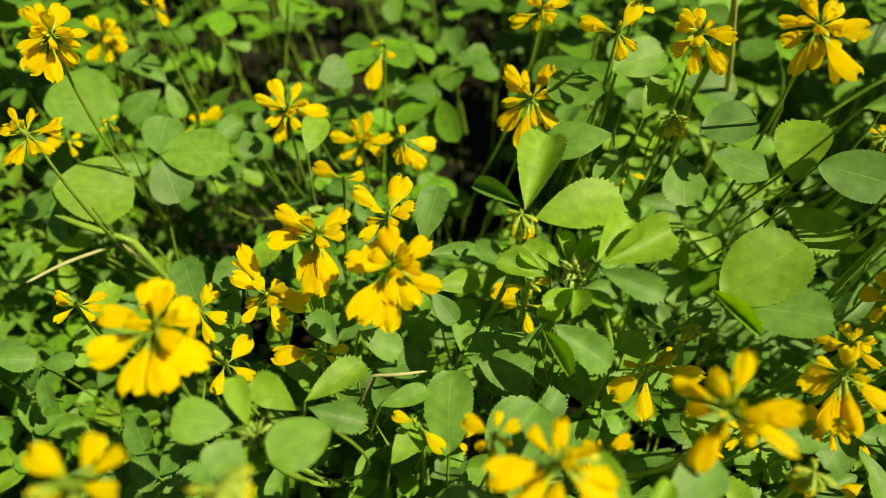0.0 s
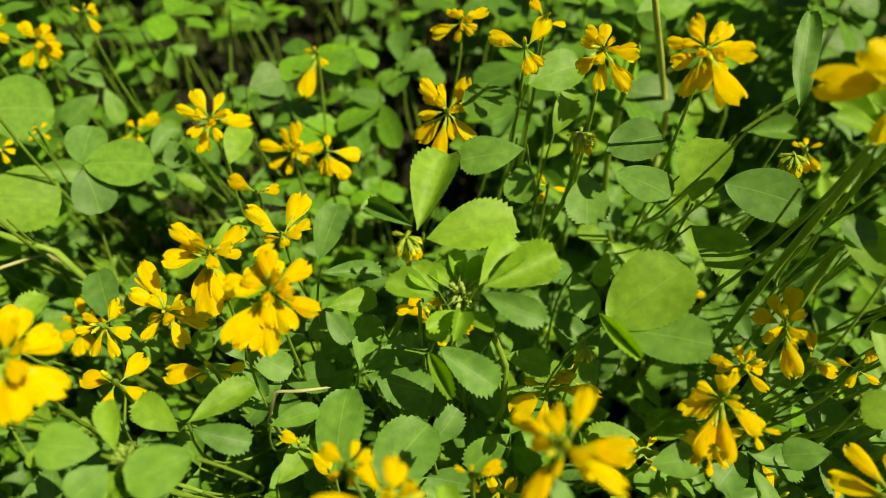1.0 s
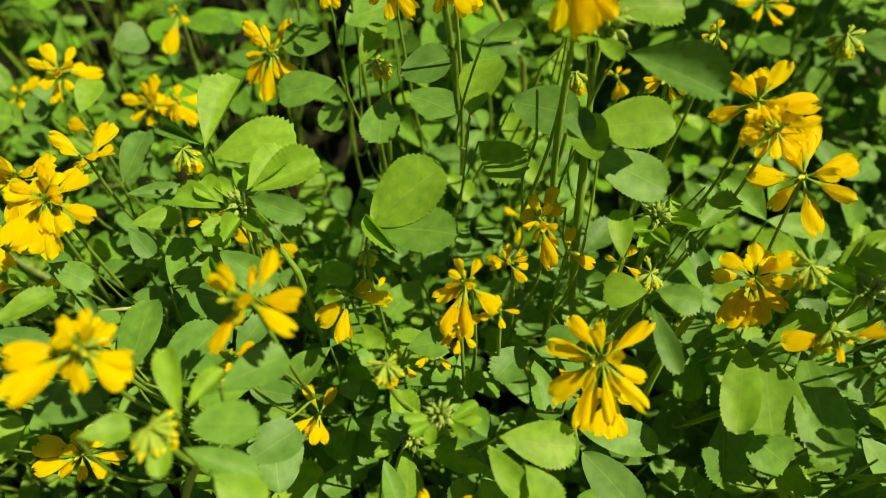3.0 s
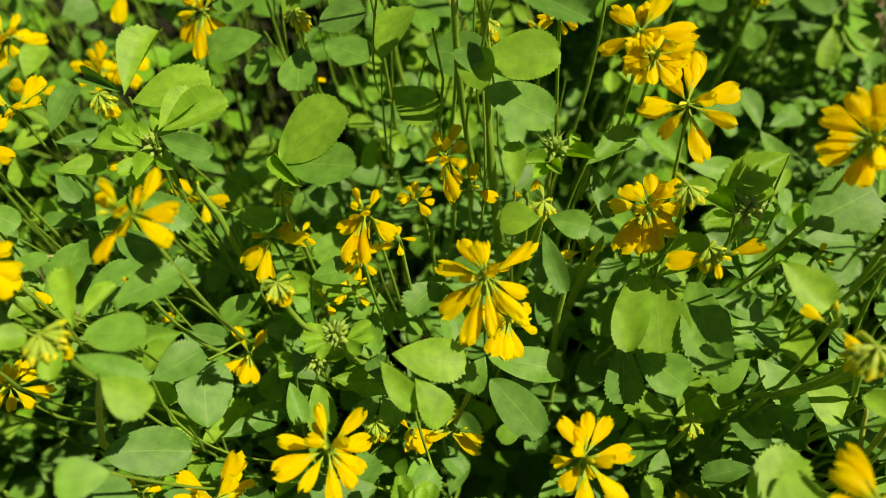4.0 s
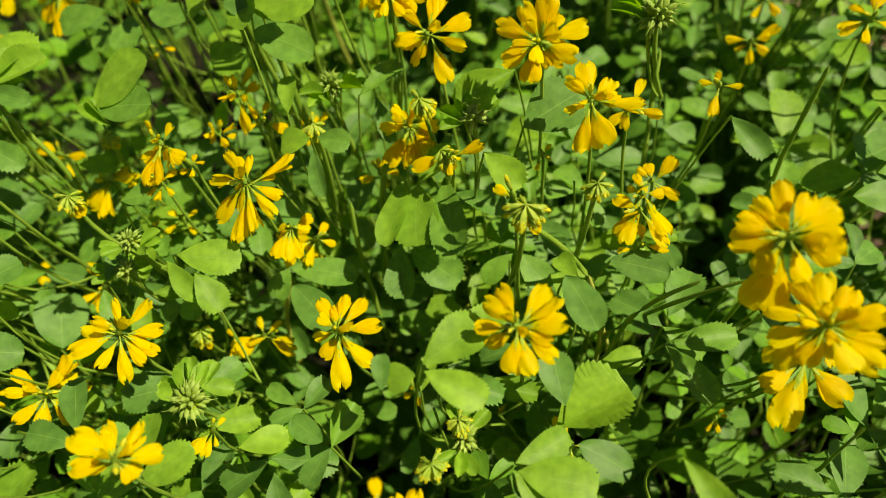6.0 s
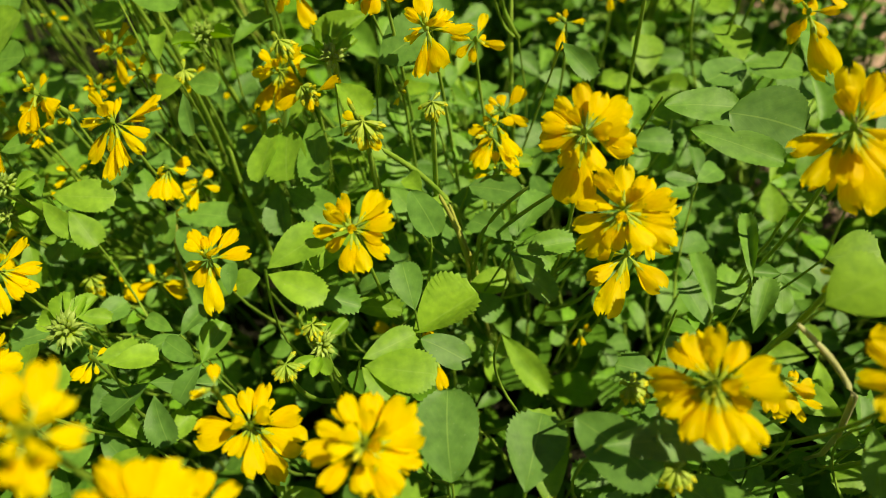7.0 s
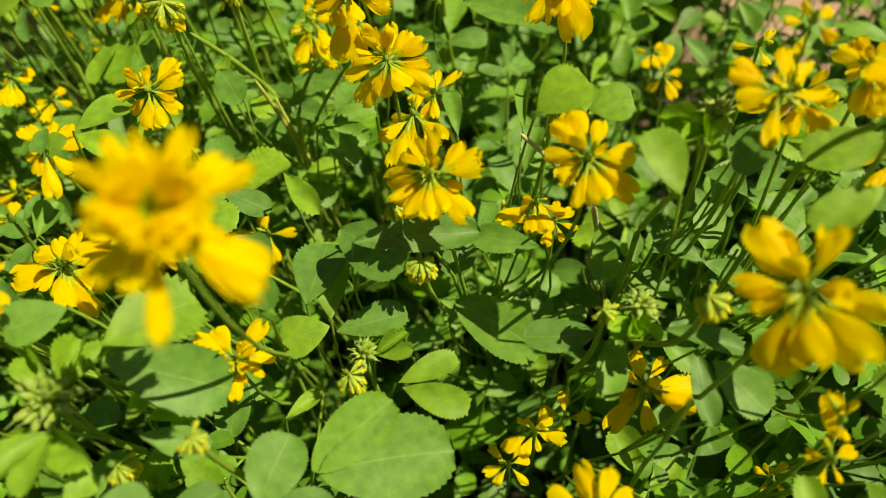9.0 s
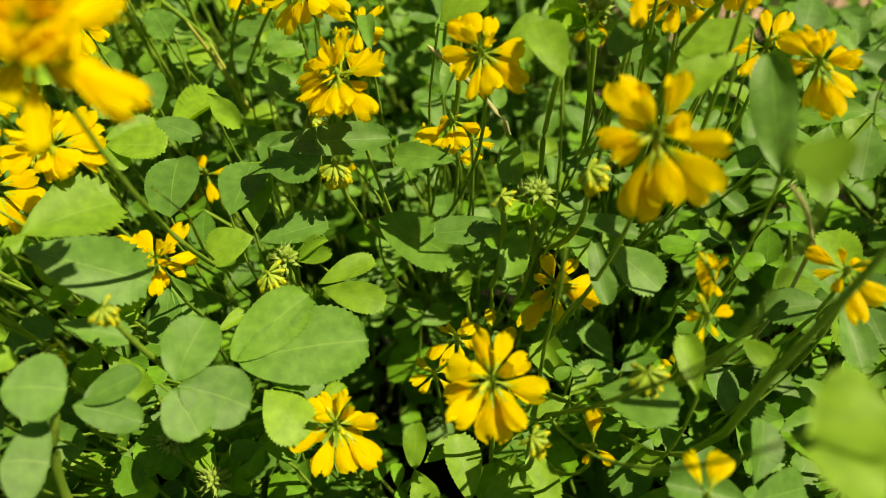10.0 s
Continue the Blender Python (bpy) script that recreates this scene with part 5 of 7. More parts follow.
p = plant((0.1749, 0.0973), (0.1689, 0.0808, 0.1927), 0.0006, lean=(-0.000, 0.001), label="clover with one yellow bloom, toothed leaves, in soil")
head(p, (0.1710, 0.0666, 0.2227), (-0.29, -0.70, 0.65), ((167, 0, 0.0106), (128, 8, 0.0097), (92, 8, 0.0104), (29, -6, 0.0112), (-13, 0, 0.0097), (-58, 9, 0.0058), (-94, 5, 0.0096), (-146, -1, 0.0099), (-172, -7, 0.0071), (6, -42, 0.0067), (66, -15, 0.0076), (-33, -36, 0.0074), (109, -33, 0.0087),), buds=4, full=4)
leaf(p, (0.1675, 0.0832, 0.2057),
     (None, (0.1523, 0.0756, 0.2018), 0.0091, (0.07, -0.56, 0.82), "f3"))
leaf(p, (0.1683, 0.0686, 0.1989),
     (None, (0.1814, 0.0722, 0.2055), 0.0150, (-0.18, -0.66, 0.73), "g0"))
p = plant((-0.0193, 0.0847), (-0.0237, 0.0822, 0.1576), 0.0007, lean=(-0.000, -0.002), label="clover with one yellow bloom, toothed leaves, in soil")
head(p, (-0.0234, 0.0809, 0.1858), (0.19, -0.42, 0.89), ((167, -14, 0.0105), (-5, -21, 0.0067), (-169, -5, 0.0040), (-42, -42, 0.0048),), buds=2)
leaf(p, (-0.0240, 0.0675, 0.1876),
     (None, (-0.0132, 0.0767, 0.1892), 0.0068, (0.05, -0.23, 0.97), "f1"),
     ((-0.0253, 0.0658, 0.1872), (-0.0345, 0.0704, 0.1908), 0.0070, (0.14, -0.43, 0.89), "f1"),
     ((-0.0233, 0.0666, 0.1872), (-0.0118, 0.0656, 0.1847), 0.0064, (0.16, -0.42, 0.90), "g1"))
p = plant((0.0875, 0.1047), (0.0765, 0.0845, 0.1687), 0.0005, lean=(-0.006, -0.001), label="clover with one yellow bloom, toothed leaves, in soil")
head(p, (0.0776, 0.0731, 0.1987), (-0.39, -0.39, 0.83), ((-124, 0, 0.0085), (-178, 8, 0.0053), (98, 4, 0.0058), (-2, 0, 0.0093), (-69, 2, 0.0125), (-51, -2, 0.0122), (-142, -28, 0.0063), (-128, -22, 0.0064), (-146, -44, 0.0086), (-115, -47, 0.0085),), buds=4)
leaf(p, (0.0754, 0.0799, 0.1645),
     ((0.0743, 0.0795, 0.1643), (0.0583, 0.0794, 0.1657), 0.0114, (0.08, -0.28, 0.96), "f0"),
     ((0.0768, 0.0790, 0.1641), (0.0791, 0.0695, 0.1594), 0.0057, (0.19, -0.40, 0.90), "g1"),
     ((0.0757, 0.0786, 0.1640), (0.0721, 0.0712, 0.1601), 0.0071, (0.01, -0.46, 0.89), "g0"))
p = plant((0.1122, 0.0956), (0.1137, 0.0846, 0.1707), 0.0005, lean=(0.001, -0.003), label="clover with no open flowers and buds, toothed leaves, in soil")
bud_head(p, (0.1161, 0.0773, 0.1978), (-0.11, -0.44, 0.89), 0.0055, yellow=1)
leaf(p, (0.1152, 0.0739, 0.1960),
     (None, (0.1065, 0.0754, 0.1942), 0.0082, (-0.27, -0.49, 0.83), "f0"),
     ((0.1169, 0.0740, 0.1964), (0.1252, 0.0702, 0.1970), 0.0069, (-0.28, -0.50, 0.82), "g1"),
     ((0.1157, 0.0711, 0.1949), (0.1188, 0.0569, 0.1923), 0.0049, (-0.34, -0.24, 0.91), "g0"))
leaf(p, (0.1098, 0.0786, 0.2007),
     (None, (0.1096, 0.0878, 0.2063), 0.0057, (-0.18, -0.52, 0.84), "f0"))
p = plant((0.1484, 0.1013), (0.1421, 0.0866, 0.1830), 0.0005, lean=(0.004, -0.001), label="clover with yellow blooms and buds, toothed leaves, in soil")
head(p, (0.1462, 0.0911, 0.2130), (-0.41, -0.55, 0.73), ((-161, -1, 0.0111), (-111, -21, 0.0063), (109, -20, 0.0141), (46, -18, 0.0120), (0, -16, 0.0115), (-51, -20, 0.0131), (-160, -26, 0.0106), (-107, -15, 0.0092), (109, -17, 0.0107), (-167, -37, 0.0096),), buds=4)
head(p, (0.1397, 0.0804, 0.1935), (-0.36, -0.47, 0.80), ((-156, 10, 0.0093), (164, -19, 0.0094), (113, -12, 0.0087), (59, 6, 0.0095), (25, -18, 0.0086), (-106, -8, 0.0086), (-21, -10, 0.0096), (-71, 1, 0.0118), (-92, 9, 0.0130), (-55, -16, 0.0114), (86, -23, 0.0088), (19, -17, 0.0075), (-30, -40, 0.0086), (-6, -39, 0.0070),), buds=4, full=4)
bud_head(p, (0.1441, 0.0728, 0.2060), (-0.35, -0.43, 0.83), 0.0059, yellow=1)
leaf(p, (0.1383, 0.0701, 0.1840),
     ((0.1376, 0.0692, 0.1835), (0.1324, 0.0514, 0.1793), 0.0086, (-0.25, -0.15, 0.96), "f2"),
     ((0.1414, 0.0675, 0.1841), (0.1401, 0.0514, 0.1789), 0.0143, (-0.24, -0.28, 0.93), "f0"),
     ((0.1411, 0.0675, 0.1840), (0.1525, 0.0712, 0.1910), 0.0086, (-0.42, -0.32, 0.85), "f3"),
     ((0.1483, 0.0672, 0.1860), (0.1491, 0.0449, 0.1806), 0.0109, (-0.41, -0.23, 0.88), "g0"))
p = plant((-0.0203, 0.0967), (-0.0103, 0.0880, 0.1813), 0.0005, lean=(-0.001, 0.005), label="clover with one yellow bloom, toothed leaves, in soil")
head(p, (-0.0075, 0.0828, 0.2113), (0.12, -0.52, 0.85), ((124, -19, 0.0078), (163, 3, 0.0095), (-133, -1, 0.0128), (-120, -11, 0.0124), (-100, -20, 0.0131), (-69, 7, 0.0091), (-31, -5, 0.0104), (30, 2, 0.0093), (91, 7, 0.0083), (77, -17, 0.0068), (108, -33, 0.0081), (136, -44, 0.0061), (-101, -16, 0.0069),), buds=4, full=6)
leaf(p, (-0.0099, 0.0714, 0.1810),
     (None, (-0.0004, 0.0749, 0.1827), 0.0050, (-0.04, -0.34, 0.94), "g0"))
shoot(p, (-0.0137, 0.0858, 0.1700), (-0.0021, 0.0875, 0.1700), 0.0004, STEM_PALE)
p = plant((0.2190, 0.1100), (0.2084, 0.0923, 0.1883), 0.0005, lean=(-0.003, -0.004), label="clover with one yellow bloom and green pods, in soil")
seed_head(p, (0.1999, 0.0810, 0.2183), (-0.21, -0.23, 0.95), 0.0060)
shoot(p, (0.2060, 0.0892, 0.1700), (0.2066, 0.0942, 0.2000), 0.0007, STEM)
head(p, (0.2193, 0.0828, 0.1975), (-0.38, -0.62, 0.68), ((-178, -14, 0.0051), (-85, 3, 0.0085), (12, -2, 0.0056), (117, -36, 0.0051),), buds=2)
p = plant((0.0316, 0.1130), (0.0347, 0.0957, 0.1784), 0.0005, lean=(-0.000, -0.001), label="clover with no open flowers, toothed leaves, in soil")
leaf(p, (0.0307, 0.0885, 0.2084),
     ((0.0313, 0.0890, 0.2087), (0.0390, 0.0976, 0.2125), 0.0080, (-0.04, -0.37, 0.93), "f3"),
     ((0.0323, 0.0886, 0.2087), (0.0462, 0.0948, 0.2128), 0.0093, (0.01, -0.58, 0.82), "f3"),
     ((0.0318, 0.0877, 0.2081), (0.0439, 0.0824, 0.2079), 0.0063, (-0.22, -0.53, 0.82), "g1"))
shoot(p, (0.0386, 0.0869, 0.1850), (0.0322, 0.0881, 0.2000), 0.0007, STEM)
p = plant((0.0575, 0.1177), (0.0536, 0.0959, 0.1717), 0.0005, lean=(0.001, -0.003), label="clover with one yellow bloom and buds, toothed leaves, in soil")
head(p, (0.0489, 0.0873, 0.1767), (-0.20, -0.42, 0.88), ((-121, -19, 0.0112), (-74, -4, 0.0125), (51, 11, 0.0076), (-169, -7, 0.0054), (13, 3, 0.0129), (-122, -25, 0.0079), (62, -30, 0.0072), (51, -18, 0.0064),), buds=2)
bud_head(p, (0.0550, 0.0888, 0.1905), (0.02, -0.25, 0.97), 0.0046, yellow=1)
leaf(p, (0.0570, 0.0875, 0.2017),
     ((0.0575, 0.0868, 0.2015), (0.0718, 0.0946, 0.2115), 0.0166, (-0.35, -0.43, 0.83), "f2"),
     ((0.0591, 0.0856, 0.2014), (0.0756, 0.0800, 0.2059), 0.0112, (-0.37, -0.35, 0.86), "g2"),
     ((0.0558, 0.0891, 0.2020), (0.0632, 0.0795, 0.2005), 0.0036, (-0.35, -0.43, 0.83), "f5"))
p = plant((0.0896, 0.1133), (0.0907, 0.0960, 0.1698), 0.0005, lean=(0.000, 0.000), label="clover with yellow blooms, in soil")
head(p, (0.0873, 0.0856, 0.1911), (-0.40, -0.42, 0.82), ((-162, -17, 0.0072), (-149, 6, 0.0044), (136, 0, 0.0046), (46, 6, 0.0044), (-13, 10, 0.0070), (28, -21, 0.0041), (96, -31, 0.0052), (-141, -23, 0.0056),), buds=2, full=3)
head(p, (0.0942, 0.0904, 0.1998), (-0.44, -0.44, 0.78), ((-169, -19, 0.0072), (113, -10, 0.0090), (150, -2, 0.0067), (4, 6, 0.0044), (-49, -13, 0.0116), (-115, -39, 0.0068), (91, -35, 0.0063), (-37, -36, 0.0064),), buds=2, full=4)
p = plant((0.1146, 0.1041), (0.1222, 0.0961, 0.1697), 0.0007, lean=(-0.002, -0.004), label="clover with no open flowers and green pods, in soil")
seed_head(p, (0.1193, 0.0920, 0.1997), (0.09, -0.47, 0.88), 0.0051)
shoot(p, (0.1250, 0.0842, 0.1300), (0.1316, 0.0818, 0.1800), 0.0010, STEM)
p = plant((0.0199, 0.1117), (0.0250, 0.0972, 0.1723), 0.0005, lean=(-0.002, -0.002), label="clover with no open flowers and green pods, toothed leaves, in soil")
seed_head(p, (0.0285, 0.0916, 0.2023), (-0.08, -0.27, 0.96), 0.0048)
leaf(p, (0.0234, 0.0928, 0.2005),
     ((0.0231, 0.0922, 0.2002), (0.0125, 0.0941, 0.2025), 0.0076, (0.15, -0.29, 0.95), "f3"),
     ((0.0234, 0.0933, 0.2007), (0.0178, 0.0974, 0.2040), 0.0063, (0.14, -0.50, 0.86), "f3"))
leaf(p, (0.0232, 0.0833, 0.1970),
     ((0.0242, 0.0875, 0.1989), (0.0233, 0.0839, 0.1965), 0.0057, (0.04, -0.56, 0.83), "f1"),
     ((0.0238, 0.0827, 0.1969), (0.0365, 0.0765, 0.1924), 0.0082, (0.08, -0.47, 0.88), "g1"),
     ((0.0221, 0.0814, 0.1962), (0.0273, 0.0728, 0.1932), 0.0038, (-0.03, -0.35, 0.94), "f5"))
p = plant((0.0032, 0.1122), (0.0100, 0.0981, 0.1824), 0.0006, lean=(-0.005, 0.001), label="clover with one yellow bloom and buds, toothed leaves, in soil")
bud_head(p, (0.0167, 0.0972, 0.2124), (-0.22, -0.14, 0.96), 0.0057, yellow=3)
leaf(p, (0.0064, 0.0870, 0.1784),
     ((0.0064, 0.0876, 0.1787), (0.0074, 0.1007, 0.1825), 0.0075, (0.09, -0.29, 0.95), "g0"),
     ((0.0070, 0.0871, 0.1784), (0.0202, 0.0970, 0.1787), 0.0085, (0.13, -0.20, 0.97), "g1"),
     ((0.0077, 0.0865, 0.1782), (0.0233, 0.0844, 0.1764), 0.0109, (0.03, -0.53, 0.85), "g1"))
head(p, (0.0069, 0.0860, 0.1400), (0.42, -0.48, 0.77), ((133, 8, 0.0069), (-1, 10, 0.0061), (-144, 0, 0.0055), (-67, -15, 0.0055), (151, -42, 0.0048), (118, -37, 0.0046),), buds=2)
p = plant((-0.0900, 0.1300), (-0.0854, 0.1045, 0.1472), 0.0007, lean=(-0.004, 0.002), label="clover with one yellow bloom, in soil")
head(p, (-0.0854, 0.0965, 0.1772), (0.43, -0.41, 0.80), ((112, -11, 0.0062), (-1, -14, 0.0072), (-169, 1, 0.0061), (-40, 10, 0.0057), (-73, -24, 0.0055), (127, -28, 0.0052),), buds=2)
p = plant((-0.0356, 0.1098), (-0.0319, 0.1052, 0.1716), 0.0007, lean=(0.005, 0.003), label="clover with yellow blooms, in soil")
head(p, (-0.0261, 0.0999, 0.2016), (0.21, -0.54, 0.82), ((133, 0, 0.0106), (29, -11, 0.0095), (-12, -4, 0.0066), (172, -8, 0.0110), (-117, -10, 0.0106), (-100, -2, 0.0151), (-85, -2, 0.0120), (145, -25, 0.0088), (128, -15, 0.0081), (-121, -19, 0.0089), (145, -29, 0.0082),), buds=4, full=3)
head(p, (-0.0377, 0.0945, 0.1872), (0.25, -0.47, 0.85), ((101, -14, 0.0145), (131, 6, 0.0094), (-150, -2, 0.0083), (-80, -12, 0.0093), (-31, -19, 0.0101), (-18, 7, 0.0060), (176, -45, 0.0076), (-32, -43, 0.0064), (96, -19, 0.0058), (41, -46, 0.0074),), buds=4, full=3)
p = plant((0.1055, 0.1308), (0.1023, 0.1053, 0.1896), 0.0006, lean=(0.002, 0.002), label="clover with no open flowers, toothed leaves, in soil")
leaf(p, (0.1023, 0.0973, 0.2196),
     ((0.1028, 0.0972, 0.2197), (0.1190, 0.0961, 0.2226), 0.0116, (-0.17, -0.68, 0.71), "f2"),
     ((0.1033, 0.0919, 0.2164), (0.1179, 0.0863, 0.2125), 0.0106, (-0.02, -0.61, 0.79), "g2"))
p = plant((0.1440, 0.1303), (0.1354, 0.1078, 0.1948), 0.0005, lean=(-0.004, 0.001), label="clover with one yellow bloom, in soil")
head(p, (0.1354, 0.0998, 0.2248), (-0.37, -0.63, 0.69), ((-144, -16, 0.0088), (156, 0, 0.0087), (77, -10, 0.0102), (20, -17, 0.0122), (-9, -20, 0.0119), (-80, 2, 0.0095), (-33, -12, 0.0134), (103, -32, 0.0100), (-71, -39, 0.0080), (113, -27, 0.0082), (-146, -25, 0.0101),), buds=4, full=3)
p = plant((-0.0005, 0.1190), (-0.0027, 0.1086, 0.1675), 0.0007, lean=(0.004, 0.002), label="clover with no open flowers, toothed leaves, in soil")
leaf(p, (-0.0027, 0.1006, 0.1975),
     ((-0.0034, 0.1021, 0.1984), (-0.0004, 0.1143, 0.2050), 0.0082, (-0.06, -0.47, 0.88), "g0"),
     ((-0.0026, 0.1000, 0.1971), (0.0104, 0.1038, 0.1950), 0.0052, (0.25, -0.35, 0.90), "g1"),
     ((-0.0006, 0.0934, 0.1933), (0.0099, 0.0973, 0.1929), 0.0061, (0.22, -0.50, 0.84), "f1"),
     ((-0.0008, 0.0927, 0.1929), (0.0050, 0.0879, 0.1888), 0.0054, (0.15, -0.53, 0.83), "g0"))
p = plant((0.1063, 0.1299), (0.1055, 0.1112, 0.2095), 0.0005, lean=(0.004, -0.004), label="clover with no open flowers and green pods, toothed leaves, in soil")
seed_head(p, (0.1030, 0.1038, 0.2395), (0.11, -0.35, 0.93), 0.0064)
leaf(p, (0.1060, 0.0994, 0.2368),
     ((0.1069, 0.0982, 0.2363), (0.1222, 0.0859, 0.2358), 0.0108, (-0.32, -0.43, 0.85), "g3"),
     ((0.1042, 0.1063, 0.2408), (0.1178, 0.1050, 0.2425), 0.0101, (-0.16, -0.57, 0.81), "f1"))
shoot(p, (0.1091, 0.1067, 0.1500), (0.1037, 0.1026, 0.2100), 0.0011, STEM)
p = plant((-0.0012, 0.1286), (-0.0109, 0.1116, 0.1745), 0.0005, lean=(-0.004, 0.001), label="clover with one yellow bloom, in soil")
head(p, (-0.0109, 0.1036, 0.2045), (0.12, -0.57, 0.81), ((63, -10, 0.0118), (21, 7, 0.0072), (136, 11, 0.0101), (-146, -4, 0.0075), (179, -37, 0.0053), (35, -46, 0.0056),), buds=2, full=3)
p = plant((0.0205, 0.1332), (0.0214, 0.1145, 0.1778), 0.0005, lean=(0.005, -0.001), label="clover with one yellow bloom, toothed leaves, in soil")
leaf(p, (0.0196, 0.1032, 0.2078),
     ((0.0202, 0.1021, 0.2073), (0.0385, 0.1059, 0.2115), 0.0130, (-0.13, -0.38, 0.92), "f0"),
     ((0.0182, 0.1037, 0.2079), (0.0233, 0.1210, 0.2158), 0.0109, (-0.16, -0.37, 0.92), "f3"),
     ((0.0172, 0.1046, 0.2083), (0.0070, 0.1091, 0.2098), 0.0043, (-0.14, -0.59, 0.79), "g5"))
head(p, (0.0231, 0.1098, 0.1700), (-0.06, -0.50, 0.87), ((162, -1, 0.0103), (-75, -14, 0.0076), (-9, 8, 0.0105), (-179, -26, 0.0064),), buds=2)
p = plant((0.0900, 0.1250), (0.0920, 0.1055, 0.2230), 0.0006, lean=(-0.001, -0.002), label="clover with one yellow bloom, in soil")
head(p, (0.0945, 0.0965, 0.2528), (-0.42, -0.67, 0.62), ((-159, 10, 0.0149), (165, 8, 0.0098), (-96, -17, 0.0109), (-56, 4, 0.0130), (71, 0, 0.0075), (-30, -20, 0.0115), (-50, -40, 0.0083), (13, -17, 0.0091), (133, -25, 0.0085), (128, -28, 0.0111),), buds=4, full=5)
shoot(p, (0.1007, 0.1135, 0.1800), (0.0968, 0.1000, 0.2350), 0.0008, STEM)
p = plant((0.1244, 0.1247), (0.1252, 0.1219, 0.1991), 0.0005, lean=(0.004, -0.005), label="clover with yellow blooms, in soil")
head(p, (0.1194, 0.1086, 0.2246), (-0.28, -0.67, 0.69), ((-134, 2, 0.0048), (-56, -1, 0.0043), (-23, 2, 0.0052), (-166, -8, 0.0049), (-4, -42, 0.0039), (-171, -32, 0.0040),), buds=2)
head(p, (0.1309, 0.1193, 0.2291), (-0.32, -0.69, 0.64), ((-152, 1, 0.0027), (-36, -18, 0.0038), (83, -13, 0.0028), (123, -26, 0.0028),), buds=2)
p = plant((0.0703, 0.1500), (0.0802, 0.1276, 0.2112), 0.0005, lean=(0.000, 0.001), label="clover with one yellow bloom, toothed leaves, in soil")
head(p, (0.0725, 0.1243, 0.2412), (-0.37, -0.70, 0.61), ((-176, -5, 0.0078), (-140, 4, 0.0071), (-95, -21, 0.0105), (-82, -20, 0.0079), (129, -17, 0.0077), (74, -17, 0.0075), (16, -19, 0.0096), (-31, 11, 0.0062), (-40, 7, 0.0139), (-148, -31, 0.0067), (-66, -36, 0.0075), (31, -36, 0.0064), (-61, -43, 0.0073),), buds=4, full=5)
leaf(p, (0.0783, 0.1164, 0.2080),
     ((0.0783, 0.1169, 0.2084), (0.0825, 0.1306, 0.2165), 0.0130, (-0.41, -0.37, 0.83), "f0"))
leaf(p, (0.0807, 0.1180, 0.1997),
     (None, (0.0902, 0.1070, 0.1985), 0.0115, (-0.32, -0.37, 0.87), "f1"))
leaf(p, (0.0805, 0.1115, 0.2313),
     (None, (0.0892, 0.1100, 0.2333), 0.0055, (-0.28, -0.47, 0.84), "g3"))
leaf(p, (0.0892, 0.1277, 0.2048),
     (None, (0.1049, 0.1203, 0.2056), 0.0136, (-0.32, -0.60, 0.74), "g2"))
p = plant((0.2492, 0.1407), (0.2440, 0.1311, 0.1550), 0.0006, lean=(-0.006, 0.004), label="clover with one yellow bloom, in soil")
head(p, (0.2440, 0.1231, 0.1850), (-0.40, -0.65, 0.64), ((-170, 8, 0.0081), (-133, 0, 0.0052), (29, -9, 0.0052), (44, -2, 0.0087), (-23, -26, 0.0065), (-77, -15, 0.0073),), buds=2)
p = plant((0.0492, 0.1594), (0.0538, 0.1424, 0.1823), 0.0005, lean=(0.003, -0.001), label="clover with no open flowers and buds, toothed leaves, in soil")
bud_head(p, (0.0546, 0.1344, 0.2123), (-0.25, -0.28, 0.93), 0.0057, yellow=3)
leaf(p, (0.0576, 0.1285, 0.2070),
     ((0.0563, 0.1275, 0.2061), (0.0561, 0.1150, 0.2020), 0.0112, (-0.07, -0.31, 0.95), "g0"),
     ((0.0608, 0.1316, 0.2095), (0.0731, 0.1335, 0.2141), 0.0121, (-0.25, -0.45, 0.86), "g2"),
     ((0.0631, 0.1267, 0.2073), (0.0747, 0.1200, 0.2071), 0.0105, (-0.15, -0.29, 0.95), "g2"))
leaf(p, (0.0492, 0.1403, 0.2072),
     (None, (0.0544, 0.1486, 0.2151), 0.0074, (-0.17, -0.62, 0.77), "f0"))
p = plant((-0.0923, 0.1561), (-0.0948, 0.1464, 0.1507), 0.0007, lean=(0.003, -0.004), label="clover with no open flowers, toothed leaves, in soil")
leaf(p, (-0.0828, 0.1490, 0.1807),
     ((-0.0822, 0.1499, 0.1810), (-0.0627, 0.1518, 0.1809), 0.0160, (0.06, -0.53, 0.85), "g2"),
     ((-0.0824, 0.1484, 0.1802), (-0.0769, 0.1397, 0.1716), 0.0134, (0.36, -0.53, 0.77), "g2"),
     ((-0.0829, 0.1497, 0.1811), (-0.0824, 0.1608, 0.1869), 0.0128, (0.21, -0.46, 0.86), "g2"))
leaf(p, (-0.1140, 0.1414, 0.1733),
     ((-0.1134, 0.1416, 0.1731), (-0.0932, 0.1471, 0.1681), 0.0239, (0.31, -0.33, 0.89), "f2"))
shoot(p, (-0.0882, 0.1299, 0.1650), (-0.1081, 0.1329, 0.1700), 0.0009, STEM)
shoot(p, (-0.0941, 0.1331, 0.1600), (-0.1098, 0.1133, 0.1650), 0.0005, STEM_PALE)
p = plant((-0.0265, 0.1737), (-0.0326, 0.1491, 0.1597), 0.0005, lean=(-0.004, 0.005), label="clover with one yellow bloom, toothed leaves, in soil")
head(p, (-0.0259, 0.1324, 0.1897), (0.17, -0.61, 0.78), ((143, -19, 0.0101), (8, 0, 0.0056),), buds=2)
